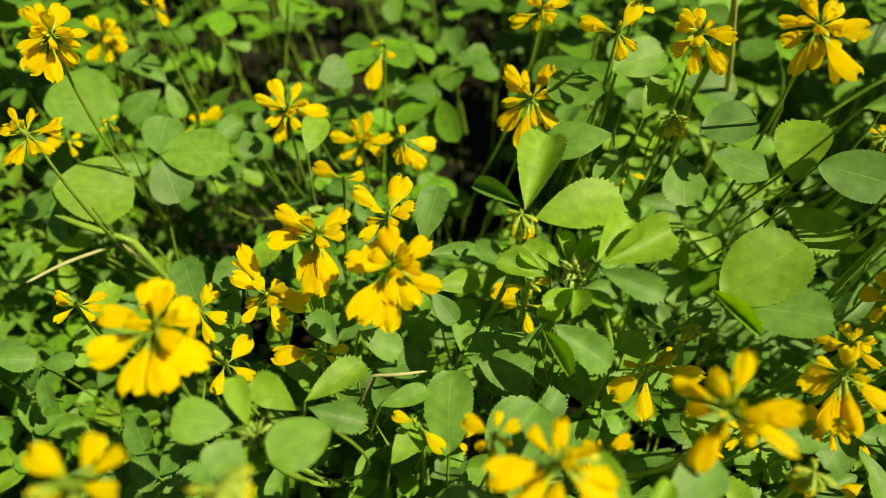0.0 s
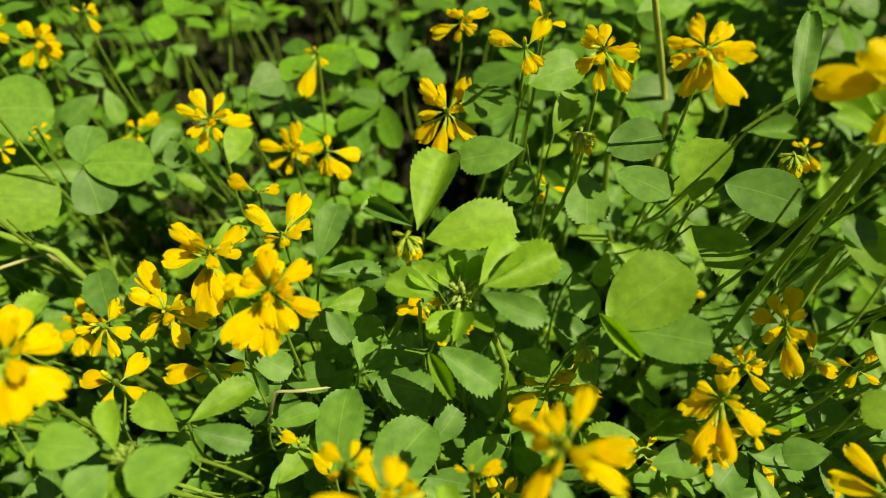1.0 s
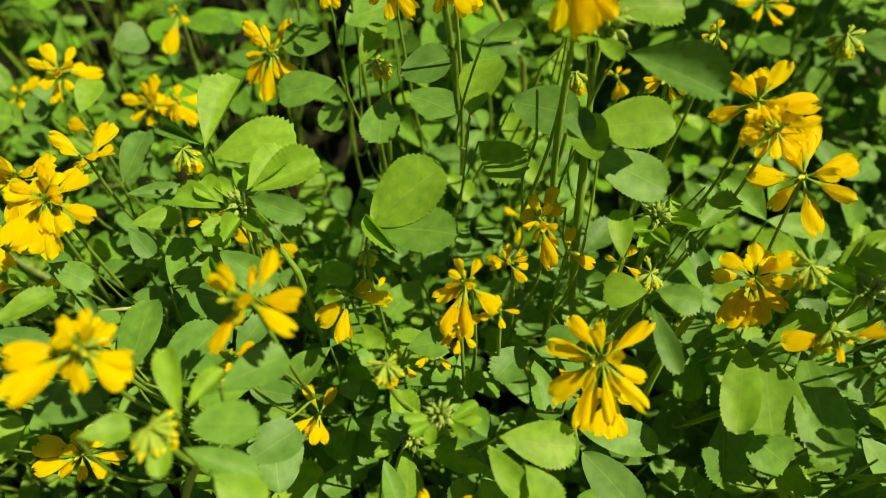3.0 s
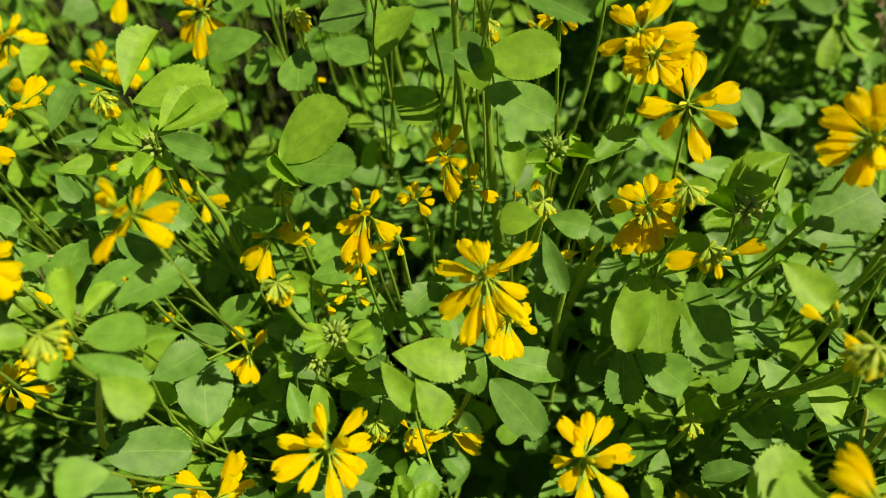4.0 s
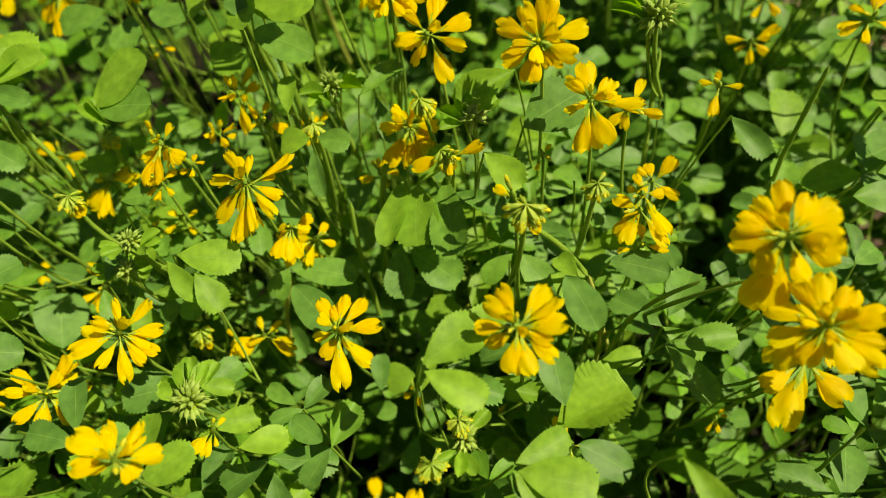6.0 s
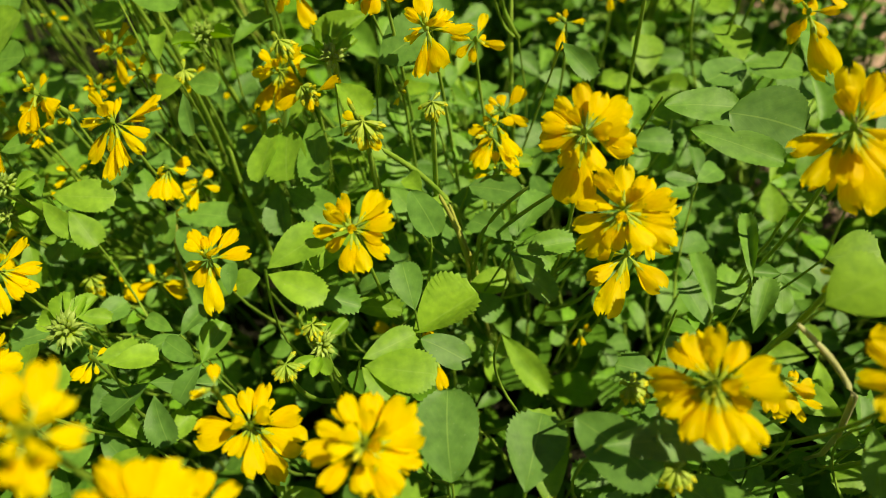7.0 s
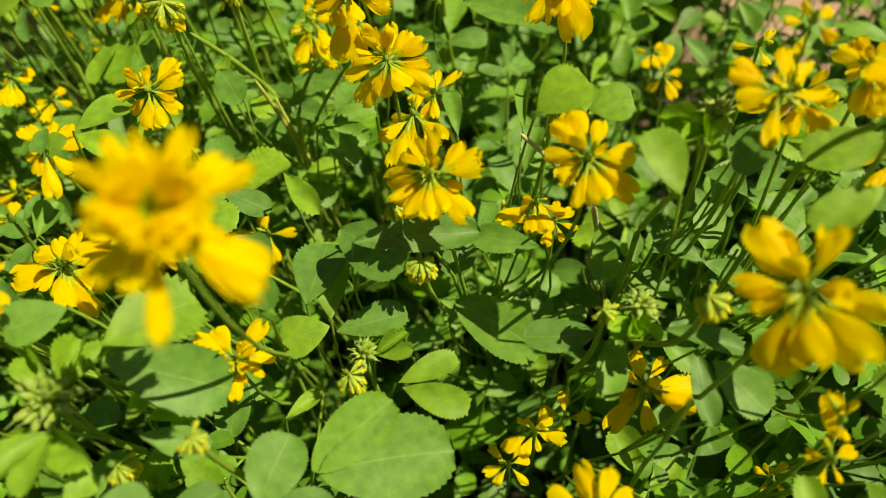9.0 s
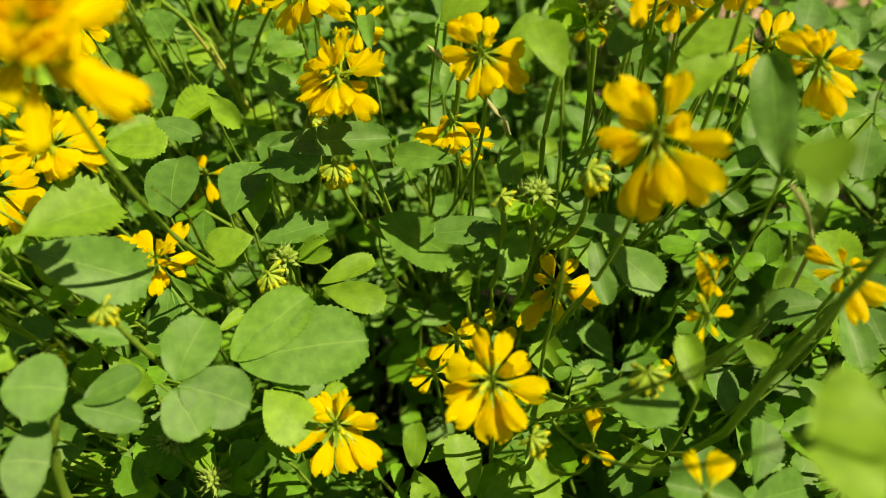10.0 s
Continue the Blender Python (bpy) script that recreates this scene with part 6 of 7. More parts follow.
leaf(p, (-0.0393, 0.1497, 0.1841),
     (None, (-0.0375, 0.1617, 0.1896), 0.0088, (0.31, -0.43, 0.85), "f0"))
p = plant((0.0689, 0.1574), (0.0578, 0.1523, 0.1986), 0.0006, lean=(0.005, -0.003), label="clover with one yellow bloom, in soil")
head(p, (0.0578, 0.1443, 0.2286), (-0.25, -0.73, 0.64), ((165, -5, 0.0061), (-130, 4, 0.0077), (-80, -10, 0.0095), (-42, -15, 0.0117), (22, -3, 0.0076), (3, 5, 0.0085), (141, -16, 0.0072), (105, -17, 0.0071), (116, -47, 0.0067), (130, -46, 0.0059), (-83, -30, 0.0062),), buds=4, full=4)
p = plant((0.0484, 0.1619), (0.0417, 0.1528, 0.1959), 0.0006, lean=(0.000, -0.000), label="clover with one yellow bloom, toothed leaves, in soil")
head(p, (0.0403, 0.1487, 0.2259), (-0.16, -0.75, 0.65), ((168, -16, 0.0102), (64, -11, 0.0092), (-72, 0, 0.0070), (170, -4, 0.0067), (-31, -17, 0.0063), (-57, -39, 0.0068),), buds=2)
leaf(p, (0.0431, 0.1409, 0.2033),
     ((0.0407, 0.1491, 0.2090), (0.0262, 0.1534, 0.2081), 0.0105, (-0.23, -0.62, 0.75), "g2"),
     ((0.0424, 0.1399, 0.2026), (0.0261, 0.1381, 0.1998), 0.0109, (-0.07, -0.59, 0.80), "g0"),
     ((0.0432, 0.1373, 0.2007), (0.0409, 0.1287, 0.1947), 0.0087, (-0.21, -0.53, 0.82), "g0"))
p = plant((0.0133, 0.1775), (0.0223, 0.1598, 0.1746), 0.0006, lean=(-0.003, -0.005), label="clover with one yellow bloom, in soil")
head(p, (0.0223, 0.1518, 0.2046), (-0.06, -0.70, 0.71), ((137, 6, 0.0116), (111, 0, 0.0081), (64, -4, 0.0109), (-133, -12, 0.0122), (-97, -10, 0.0147), (-40, -14, 0.0111), (-68, -19, 0.0077), (31, -38, 0.0083), (-163, -18, 0.0080), (152, -18, 0.0086), (27, -47, 0.0082),), buds=4)
p = plant((0.1116, 0.1720), (0.1214, 0.1637, 0.1650), 0.0007, lean=(0.003, 0.005), label="clover with one yellow bloom, in soil")
head(p, (0.1214, 0.1557, 0.1950), (-0.44, -0.60, 0.67), ((172, 7, 0.0038), (-67, 3, 0.0066), (-36, 9, 0.0072), (48, 1, 0.0040), (-51, -31, 0.0050), (113, -35, 0.0044),), buds=2)
p = plant((0.1887, 0.1702), (0.1827, 0.1650, 0.1780), 0.0005, lean=(0.005, 0.004), label="clover with no open flowers and buds, in soil")
bud_head(p, (0.1827, 0.1570, 0.2080), (-0.35, -0.44, 0.83), 0.0084, yellow=1)
p = plant((-0.0416, 0.1904), (-0.0534, 0.1687, 0.1627), 0.0006, lean=(0.003, 0.005), label="clover with one yellow bloom, toothed leaves, in soil")
head(p, (-0.0456, 0.1587, 0.1927), (0.24, -0.66, 0.71), ((147, -8, 0.0105), (107, -1, 0.0103), (58, -16, 0.0097), (-8, -20, 0.0124), (-71, 7, 0.0067), (-117, -11, 0.0104), (-148, 10, 0.0079), (142, -35, 0.0069), (7, -26, 0.0072), (21, -27, 0.0080), (2, -33, 0.0075),), buds=4, full=3)
leaf(p, (-0.0612, 0.1628, 0.1818),
     (None, (-0.0577, 0.1556, 0.1771), 0.0081, (0.09, -0.52, 0.85), "g0"))
p = plant((0.0846, 0.1753), (0.0863, 0.1725, 0.1700), 0.0005, lean=(-0.006, -0.003), label="clover with no open flowers, in soil")
shoot(p, (0.0991, 0.1527, 0.2000), (0.1118, 0.1527, 0.2150), 0.0005, STEM)
shoot(p, (0.0736, 0.1763, 0.1900), (0.0701, 0.1611, 0.2200), 0.0010, STEM)
p = plant((-0.1149, 0.1903), (-0.1171, 0.1817, 0.1700), 0.0005, lean=(-0.005, -0.002), label="clover with many yellow blooms, in soil")
head(p, (-0.1226, 0.1687, 0.1700), (0.45, -0.56, 0.70), ((128, -12, 0.0056), (19, -10, 0.0046), (-86, -7, 0.0053), (159, -7, 0.0065), (-32, -17, 0.0044), (-178, -16, 0.0056),), buds=2)
head(p, (-0.1079, 0.1703, 0.1764), (0.42, -0.59, 0.69), ((-153, -11, 0.0036), (28, -17, 0.0036), (-53, -15, 0.0037), (107, -44, 0.0032),), buds=2)
p = plant((0.0252, 0.1999), (0.0248, 0.1837, 0.1876), 0.0007, lean=(-0.005, -0.003), label="clover with one yellow bloom, in soil")
head(p, (0.0248, 0.1757, 0.2176), (-0.07, -0.77, 0.63), ((155, 2, 0.0048), (-15, -9, 0.0044), (-102, -19, 0.0053), (28, -15, 0.0081), (-155, -9, 0.0095), (37, -22, 0.0045), (108, -27, 0.0045), (-45, -31, 0.0050),), buds=2, full=3)
p = plant((-0.0363, 0.2099), (-0.0261, 0.1856, 0.1615), 0.0006, lean=(0.002, 0.004), label="clover with many yellow blooms, toothed leaves, in soil")
head(p, (-0.0261, 0.1678, 0.1750), (0.14, -0.65, 0.75), ((156, -13, 0.0119), (108, -11, 0.0090), (78, 11, 0.0102), (12, -4, 0.0098), (-37, -3, 0.0070), (-111, -21, 0.0074), (-152, -7, 0.0089), (28, -47, 0.0065), (47, -46, 0.0066), (-12, -25, 0.0060), (74, -23, 0.0053),), buds=4, full=4)
head(p, (-0.0222, 0.1989, 0.1915), (0.12, -0.74, 0.67), ((-55, 11, 0.0048), (-114, -7, 0.0157), (109, 10, 0.0025), (153, -40, 0.0060),), buds=2)
leaf(p, (-0.0437, 0.1869, 0.1851),
     ((-0.0428, 0.1871, 0.1850), (-0.0333, 0.1935, 0.1858), 0.0135, (0.29, -0.53, 0.80), "g0"))
head(p, (-0.0124, 0.1567, 0.1852), (0.10, -0.66, 0.75), ((-7, -13, 0.0107), (-56, 2, 0.0107), (-74, 0, 0.0078), (-104, -19, 0.0072), (90, -40, 0.0073), (-128, -38, 0.0057),), buds=2)
p = plant((-0.1051, 0.2286), (-0.0932, 0.2050, 0.1706), 0.0005, lean=(0.002, -0.001), label="clover with yellow blooms, in soil")
head(p, (-0.0973, 0.2016, 0.2006), (0.38, -0.69, 0.61), ((140, -6, 0.0037), (-66, -14, 0.0069), (32, -17, 0.0043), (10, -41, 0.0047),), buds=2)
head(p, (-0.0891, 0.1923, 0.1617), (0.33, -0.62, 0.71), ((19, 6, 0.0099), (113, -15, 0.0047), (-151, -12, 0.0113), (-96, 5, 0.0054), (51, -21, 0.0056), (-133, -38, 0.0065),), buds=2)
p = plant((-0.1250, 0.2144), (-0.1309, 0.2051, 0.1600), 0.0005, lean=(-0.003, 0.003), label="clover with yellow blooms, toothed leaves, in soil")
head(p, (-0.1168, 0.2016, 0.1896), (0.42, -0.66, 0.62), ((114, -13, 0.0087), (55, -15, 0.0076), (-50, -7, 0.0082), (-100, 1, 0.0098), (-142, -18, 0.0105), (-64, -36, 0.0084), (-22, -19, 0.0067), (-58, -26, 0.0086),), buds=2, full=4)
leaf(p, (-0.1360, 0.1836, 0.1729),
     (None, (-0.1137, 0.1892, 0.1705), 0.0247, (0.24, -0.66, 0.71), "g2"))
head(p, (-0.1397, 0.2062, 0.1900), (0.48, -0.64, 0.61), ((130, 7, 0.0084), (79, 5, 0.0078), (17, -2, 0.0095), (-35, -16, 0.0096), (-126, -7, 0.0075), (72, -46, 0.0091), (122, -17, 0.0085), (42, -15, 0.0073),), buds=2, full=5)
p = plant((0.0978, 0.2183), (0.0988, 0.2126, 0.1400), 0.0005, lean=(0.001, -0.002), label="clover with no open flowers, in soil")
shoot(p, (0.0988, 0.2046, 0.1700), (0.0760, 0.1777, 0.2250), 0.0010, STEM_OLD)

p = plant((0.0033, 0.0922), (-0.0007, 0.0782, 0.1260), 0.0006, lean=(0.003, -0.002), label="leafy clover shoot with toothed trefoil leaves, in soil")
leaf(p, (-0.0070, 0.0610, 0.1759),
     (None, (-0.0008, 0.0710, 0.1762), 0.0072, (0.26, -0.20, 0.94), "f1"))
leaf(p, (-0.0149, 0.0818, 0.1922),
     (None, (-0.0061, 0.0794, 0.1889), 0.0070, (0.23, -0.40, 0.89), "g0"))
leaf(p, (0.0174, 0.0703, 0.1417),
     (None, (0.0069, 0.0693, 0.1459), 0.0116, (0.37, -0.40, 0.84), "g0"))
p = plant((0.1081, 0.1659), (0.1041, 0.1519, 0.2113), 0.0006, lean=(0.003, -0.002), label="leafy clover shoot with toothed trefoil leaves, in soil")
leaf(p, (0.1020, 0.1350, 0.2218),
     (None, (0.1058, 0.1550, 0.2355), 0.0062, (-0.22, -0.52, 0.82), "g2"))
p = plant((0.1044, 0.1062), (0.1004, 0.0922, 0.1642), 0.0006, lean=(0.003, -0.002), label="leafy clover shoot with toothed trefoil leaves, in soil")
leaf(p, (0.1027, 0.0868, 0.2197),
     (None, (0.1007, 0.0978, 0.2228), 0.0088, (-0.28, -0.30, 0.91), "f2"),
     ((0.1029, 0.0911, 0.2194), (0.0980, 0.0973, 0.2240), 0.0062, (0.03, -0.58, 0.81), "g1"))
leaf(p, (0.1038, 0.0713, 0.1838),
     (None, (0.0955, 0.0716, 0.1809), 0.0073, (-0.32, -0.26, 0.91), "g0"))
p = plant((0.0562, 0.1231), (0.0522, 0.1091, 0.1590), 0.0006, lean=(0.003, -0.002), label="leafy clover shoot with toothed trefoil leaves, in soil")
leaf(p, (0.0387, 0.0930, 0.1792),
     (None, (0.0501, 0.0916, 0.1778), 0.0073, (0.08, -0.27, 0.96), "f1"))
leaf(p, (0.0571, 0.1197, 0.1799),
     (None, (0.0613, 0.1091, 0.1746), 0.0082, (-0.10, -0.48, 0.87), "g0"))
p = plant((0.0552, 0.1813), (0.0512, 0.1673, 0.1939), 0.0006, lean=(0.003, -0.002), label="leafy clover shoot with toothed trefoil leaves, in soil")
leaf(p, (0.0434, 0.1579, 0.2098),
     (None, (0.0577, 0.1640, 0.2136), 0.0125, (0.01, -0.55, 0.84), "g2"))
p = plant((0.0611, 0.0638), (0.0571, 0.0498, 0.1269), 0.0006, lean=(0.003, -0.002), label="leafy clover shoot with toothed trefoil leaves, in soil")
leaf(p, (0.0634, 0.0462, 0.1772),
     (None, (0.0647, 0.0537, 0.1805), 0.0046, (0.15, -0.42, 0.89), "g1"),
     ((0.0617, 0.0461, 0.1752), (0.0653, 0.0383, 0.1713), 0.0050, (0.29, -0.32, 0.90), "g1"))
leaf(p, (0.0387, 0.0476, 0.1460),
     (None, (0.0519, 0.0576, 0.1440), 0.0076, (0.33, -0.25, 0.91), "g1"))
leaf(p, (0.0789, 0.0337, 0.1502),
     (None, (0.0623, 0.0277, 0.1535), 0.0118, (0.26, -0.20, 0.95), "g0"))
leaf(p, (0.0379, 0.0396, 0.1858),
     (None, (0.0461, 0.0465, 0.1866), 0.0088, (0.15, -0.29, 0.95), "g0"))
p = plant((0.1620, 0.0826), (0.1580, 0.0686, 0.1633), 0.0006, lean=(0.003, -0.002), label="leafy clover shoot with toothed trefoil leaves, in soil")
leaf(p, (0.1506, 0.0661, 0.1817),
     (None, (0.1639, 0.0598, 0.1810), 0.0066, (-0.17, -0.45, 0.88), "g1"))
p = plant((0.1628, 0.0431), (0.1588, 0.0291, 0.1322), 0.0006, lean=(0.003, -0.002), label="leafy clover shoot with toothed trefoil leaves, in soil")
leaf(p, (0.1467, 0.0161, 0.1780),
     (None, (0.1592, 0.0275, 0.1830), 0.0099, (-0.17, -0.23, 0.96), "f0"),
     ((0.1451, 0.0167, 0.1744), (0.1592, 0.0122, 0.1715), 0.0066, (0.04, -0.44, 0.90), "g1"))
leaf(p, (0.1528, 0.0234, 0.1582),
     (None, (0.1675, 0.0194, 0.1594), 0.0070, (-0.14, -0.21, 0.97), "f1"))
leaf(p, (0.1390, 0.0277, 0.1487),
     (None, (0.1414, 0.0363, 0.1515), 0.0055, (0.02, -0.31, 0.95), "f1"))
leaf(p, (0.1762, 0.0302, 0.1878),
     (None, (0.1728, 0.0368, 0.1881), 0.0052, (-0.30, -0.21, 0.93), "f1"))
leaf(p, (0.1716, 0.0093, 0.1709),
     (None, (0.1697, 0.0190, 0.1769), 0.0083, (0.01, -0.52, 0.85), "g0"))
p = plant((0.0401, 0.0366), (0.0361, 0.0226, 0.1756), 0.0006, lean=(0.003, -0.002), label="leafy clover shoot with toothed trefoil leaves, in soil")
leaf(p, (0.0401, 0.0182, 0.1921),
     (None, (0.0330, 0.0153, 0.1948), 0.0076, (0.43, -0.24, 0.87), "g0"))
p = plant((0.0971, 0.0490), (0.0931, 0.0350, 0.1497), 0.0006, lean=(0.003, -0.002), label="leafy clover shoot with toothed trefoil leaves, in soil")
leaf(p, (0.0894, 0.0207, 0.1686),
     (None, (0.0975, 0.0203, 0.1669), 0.0047, (0.18, -0.31, 0.94), "f1"))
leaf(p, (0.0891, 0.0415, 0.1839),
     (None, (0.0952, 0.0344, 0.1784), 0.0080, (0.37, -0.35, 0.86), "f1"))
p = plant((0.2760, -0.0307), (0.2720, -0.0447, 0.1321), 0.0006, lean=(0.003, -0.002), label="leafy clover shoot with toothed trefoil leaves, in soil")
leaf(p, (0.2648, -0.0449, 0.1514),
     (None, (0.2701, -0.0554, 0.1491), 0.0067, (-0.07, -0.25, 0.97), "g1"))
leaf(p, (0.2598, -0.0548, 0.1660),
     (None, (0.2735, -0.0624, 0.1664), 0.0055, (-0.14, -0.20, 0.97), "g1"))
leaf(p, (0.2989, -0.0457, 0.1972),
     (None, (0.2863, -0.0422, 0.1943), 0.0099, (-0.29, -0.31, 0.90), "f2"))
leaf(p, (0.2857, -0.0619, 0.2034),
     (None, (0.2743, -0.0642, 0.1997), 0.0069, (-0.22, -0.36, 0.91), "f0"))
leaf(p, (0.2547, -0.0305, 0.1727),
     (None, (0.2526, -0.0419, 0.1674), 0.0067, (-0.29, -0.35, 0.89), "g0"))
p = plant((0.2324, -0.0154), (0.2284, -0.0294, 0.1144), 0.0006, lean=(0.003, -0.002), label="leafy clover shoot with toothed trefoil leaves, in soil")
leaf(p, (0.2399, -0.0433, 0.1309),
     (None, (0.2402, -0.0333, 0.1337), 0.0062, (-0.15, -0.26, 0.95), "f1"))
leaf(p, (0.2028, -0.0329, 0.1818),
     (None, (0.2286, -0.0331, 0.1794), 0.0083, (0.08, -0.47, 0.88), "g2"))
p = plant((0.1608, -0.0324), (0.1568, -0.0464, 0.1375), 0.0006, lean=(0.003, -0.002), label="leafy clover shoot with toothed trefoil leaves, in soil")
leaf(p, (0.1521, -0.0430, 0.1878),
     (None, (0.1420, -0.0467, 0.1889), 0.0090, (0.25, -0.43, 0.87), "g0"))
leaf(p, (0.1602, -0.0560, 0.1683),
     (None, (0.1734, -0.0508, 0.1660), 0.0083, (0.25, -0.23, 0.94), "f0"),
     ((0.1586, -0.0592, 0.1725), (0.1622, -0.0535, 0.1739), 0.0038, (0.28, -0.40, 0.88), "f1"),
     ((0.1606, -0.0609, 0.1712), (0.1721, -0.0634, 0.1669), 0.0064, (0.28, -0.31, 0.91), "g0"))
leaf(p, (0.1525, -0.0730, 0.1760),
     (None, (0.1567, -0.0694, 0.1757), 0.0058, (0.32, -0.30, 0.90), "f0"))
leaf(p, (0.1395, -0.0227, 0.1578),
     (None, (0.1489, -0.0299, 0.1537), 0.0094, (0.26, -0.20, 0.94), "f0"))
p = plant((0.1873, -0.0218), (0.1833, -0.0358, 0.1232), 0.0006, lean=(0.003, -0.002), label="leafy clover shoot with toothed trefoil leaves, in soil")
leaf(p, (0.1788, -0.0443, 0.1405),
     (None, (0.1871, -0.0396, 0.1417), 0.0043, (0.06, -0.34, 0.94), "f1"))
p = plant((0.2655, 0.0082), (0.2615, -0.0058, 0.1296), 0.0006, lean=(0.003, -0.002), label="leafy clover shoot with toothed trefoil leaves, in soil")
leaf(p, (0.2660, -0.0161, 0.1472),
     (None, (0.2576, -0.0081, 0.1479), 0.0084, (-0.20, -0.30, 0.93), "f1"))
p = plant((0.2321, 0.0141), (0.2281, 0.0001, 0.1725), 0.0006, lean=(0.003, -0.002), label="leafy clover shoot with toothed trefoil leaves, in soil")
leaf(p, (0.2278, -0.0125, 0.1880),
     (None, (0.2283, -0.0003, 0.1926), 0.0045, (-0.02, -0.35, 0.94), "g1"))
p = plant((0.1364, 0.1125), (0.1324, 0.0985, 0.1694), 0.0006, lean=(0.003, -0.002), label="leafy clover shoot with toothed trefoil leaves, in soil")
leaf(p, (0.1297, 0.0983, 0.1907),
     (None, (0.1338, 0.0856, 0.1848), 0.0051, (-0.12, -0.45, 0.89), "g0"))
leaf(p, (0.1267, 0.0899, 0.1973),
     (None, (0.1379, 0.0968, 0.2029), 0.0068, (-0.13, -0.49, 0.86), "g1"))
p = plant((-0.0837, 0.1326), (-0.0781, 0.1226, 0.1216), 0.0005, lean=(0.003, 0.002), label="clover with a small yellow bloom among leaves, in soil")
head(p, (-0.0781, 0.1146, 0.1516), (0.23, -0.34, 0.91), ((86, -10, 0.0092), (134, -20, 0.0076), (-174, -14, 0.0082), (-125, -7, 0.0098), (-94, -2, 0.0080), (-45, 4, 0.0090), (2, -1, 0.0077), (47, -4, 0.0084),), buds=2)
p = plant((0.0746, 0.0845), (0.0764, 0.0745, 0.1621), 0.0005, lean=(0.001, 0.002), label="clover with a small yellow bloom among leaves, in soil")
head(p, (0.0764, 0.0665, 0.1921), (-0.17, -0.30, 0.94), ((176, 4, 0.0051), (-118, -10, 0.0052), (-71, 6, 0.0053), (-21, -17, 0.0044), (63, -8, 0.0049), (104, -6, 0.0046),), buds=2)
p = plant((0.0809, 0.0878), (0.0844, 0.0778, 0.1644), 0.0005, lean=(0.003, 0.002), label="clover with a small yellow bloom among leaves, in soil")
head(p, (0.0844, 0.0698, 0.1944), (-0.19, -0.31, 0.93), ((-138, -1, 0.0042), (-49, 7, 0.0039), (20, 3, 0.0042), (131, -4, 0.0040),), buds=2)
p = plant((0.0585, 0.1096), (0.0552, 0.0996, 0.1441), 0.0005, lean=(0.003, 0.002), label="clover with a small yellow bloom among leaves, in soil")
head(p, (0.0552, 0.0916, 0.1741), (-0.08, -0.34, 0.94), ((-159, -20, 0.0051), (-19, -19, 0.0050), (83, -17, 0.0043),), buds=2)
p = plant((0.0401, 0.1744), (0.0451, 0.1644, 0.1991), 0.0005, lean=(0.001, 0.002), label="clover with a small yellow bloom among leaves, in soil")
head(p, (0.0451, 0.1564, 0.2291), (-0.06, -0.55, 0.83), ((19, -20, 0.0058), (131, 4, 0.0062), (-103, 7, 0.0051),), buds=2)
p = plant((0.0499, 0.1645), (0.0514, 0.1545, 0.1547), 0.0005, lean=(-0.000, 0.002), label="clover with a small yellow bloom among leaves, in soil")
head(p, (0.0514, 0.1465, 0.1847), (-0.06, -0.46, 0.89), ((2, -9, 0.0049), (121, -20, 0.0053), (-113, 6, 0.0053),), buds=2)
p = plant((0.0188, 0.1098), (0.0196, 0.0998, 0.1681), 0.0005, lean=(0.002, 0.002), label="clover with a small yellow bloom among leaves, in soil")
head(p, (0.0196, 0.0918, 0.1981), (0.02, -0.39, 0.92), ((-168, -4, 0.0048), (10, 6, 0.0047),), buds=2)
p = plant((0.1129, 0.1060), (0.1133, 0.0960, 0.1599), 0.0005, lean=(0.001, 0.002), label="clover with a small yellow bloom among leaves, in soil")
head(p, (0.1133, 0.0880, 0.1899), (-0.25, -0.34, 0.91), ((79, 7, 0.0048), (176, -21, 0.0047), (-92, -21, 0.0049), (0, -20, 0.0050),), buds=2)
p = plant((0.0697, 0.0946), (0.0713, 0.0846, 0.1390), 0.0005, lean=(0.001, 0.002), label="clover with a small yellow bloom among leaves, in soil")
head(p, (0.0713, 0.0766, 0.1690), (0.11, -0.41, 0.90), ((132, 0, 0.0043), (-155, -1, 0.0058), (-60, -8, 0.0052), (31, -11, 0.0048),), buds=2)
p = plant((0.0605, 0.0923), (0.0638, 0.0823, 0.1372), 0.0005, lean=(0.002, 0.002), label="clover with a small yellow bloom among leaves, in soil")
head(p, (0.0638, 0.0743, 0.1672), (0.12, -0.40, 0.91), ((104, 1, 0.0037), (-69, 0, 0.0041),), buds=2)
p = plant((0.0963, 0.1041), (0.1003, 0.0941, 0.1640), 0.0005, lean=(-0.001, 0.002), label="clover with a small yellow bloom among leaves, in soil")
head(p, (0.1003, 0.0861, 0.1940), (0.03, -0.48, 0.88), ((77, -8, 0.0064), (-165, -12, 0.0057), (-24, -8, 0.0067),), buds=2)
p = plant((0.0833, 0.0671), (0.0859, 0.0571, 0.1167), 0.0005, lean=(0.002, 0.002), label="clover with a small yellow bloom among leaves, in soil")
head(p, (0.0859, 0.0491, 0.1467), (0.06, -0.33, 0.94), ((-115, -8, 0.0046), (-16, -6, 0.0045), (122, 3, 0.0045),), buds=2)
p = plant((0.1325, 0.1105), (0.1377, 0.1005, 0.1937), 0.0005, lean=(0.001, 0.002), label="clover with a small yellow bloom among leaves, in soil")
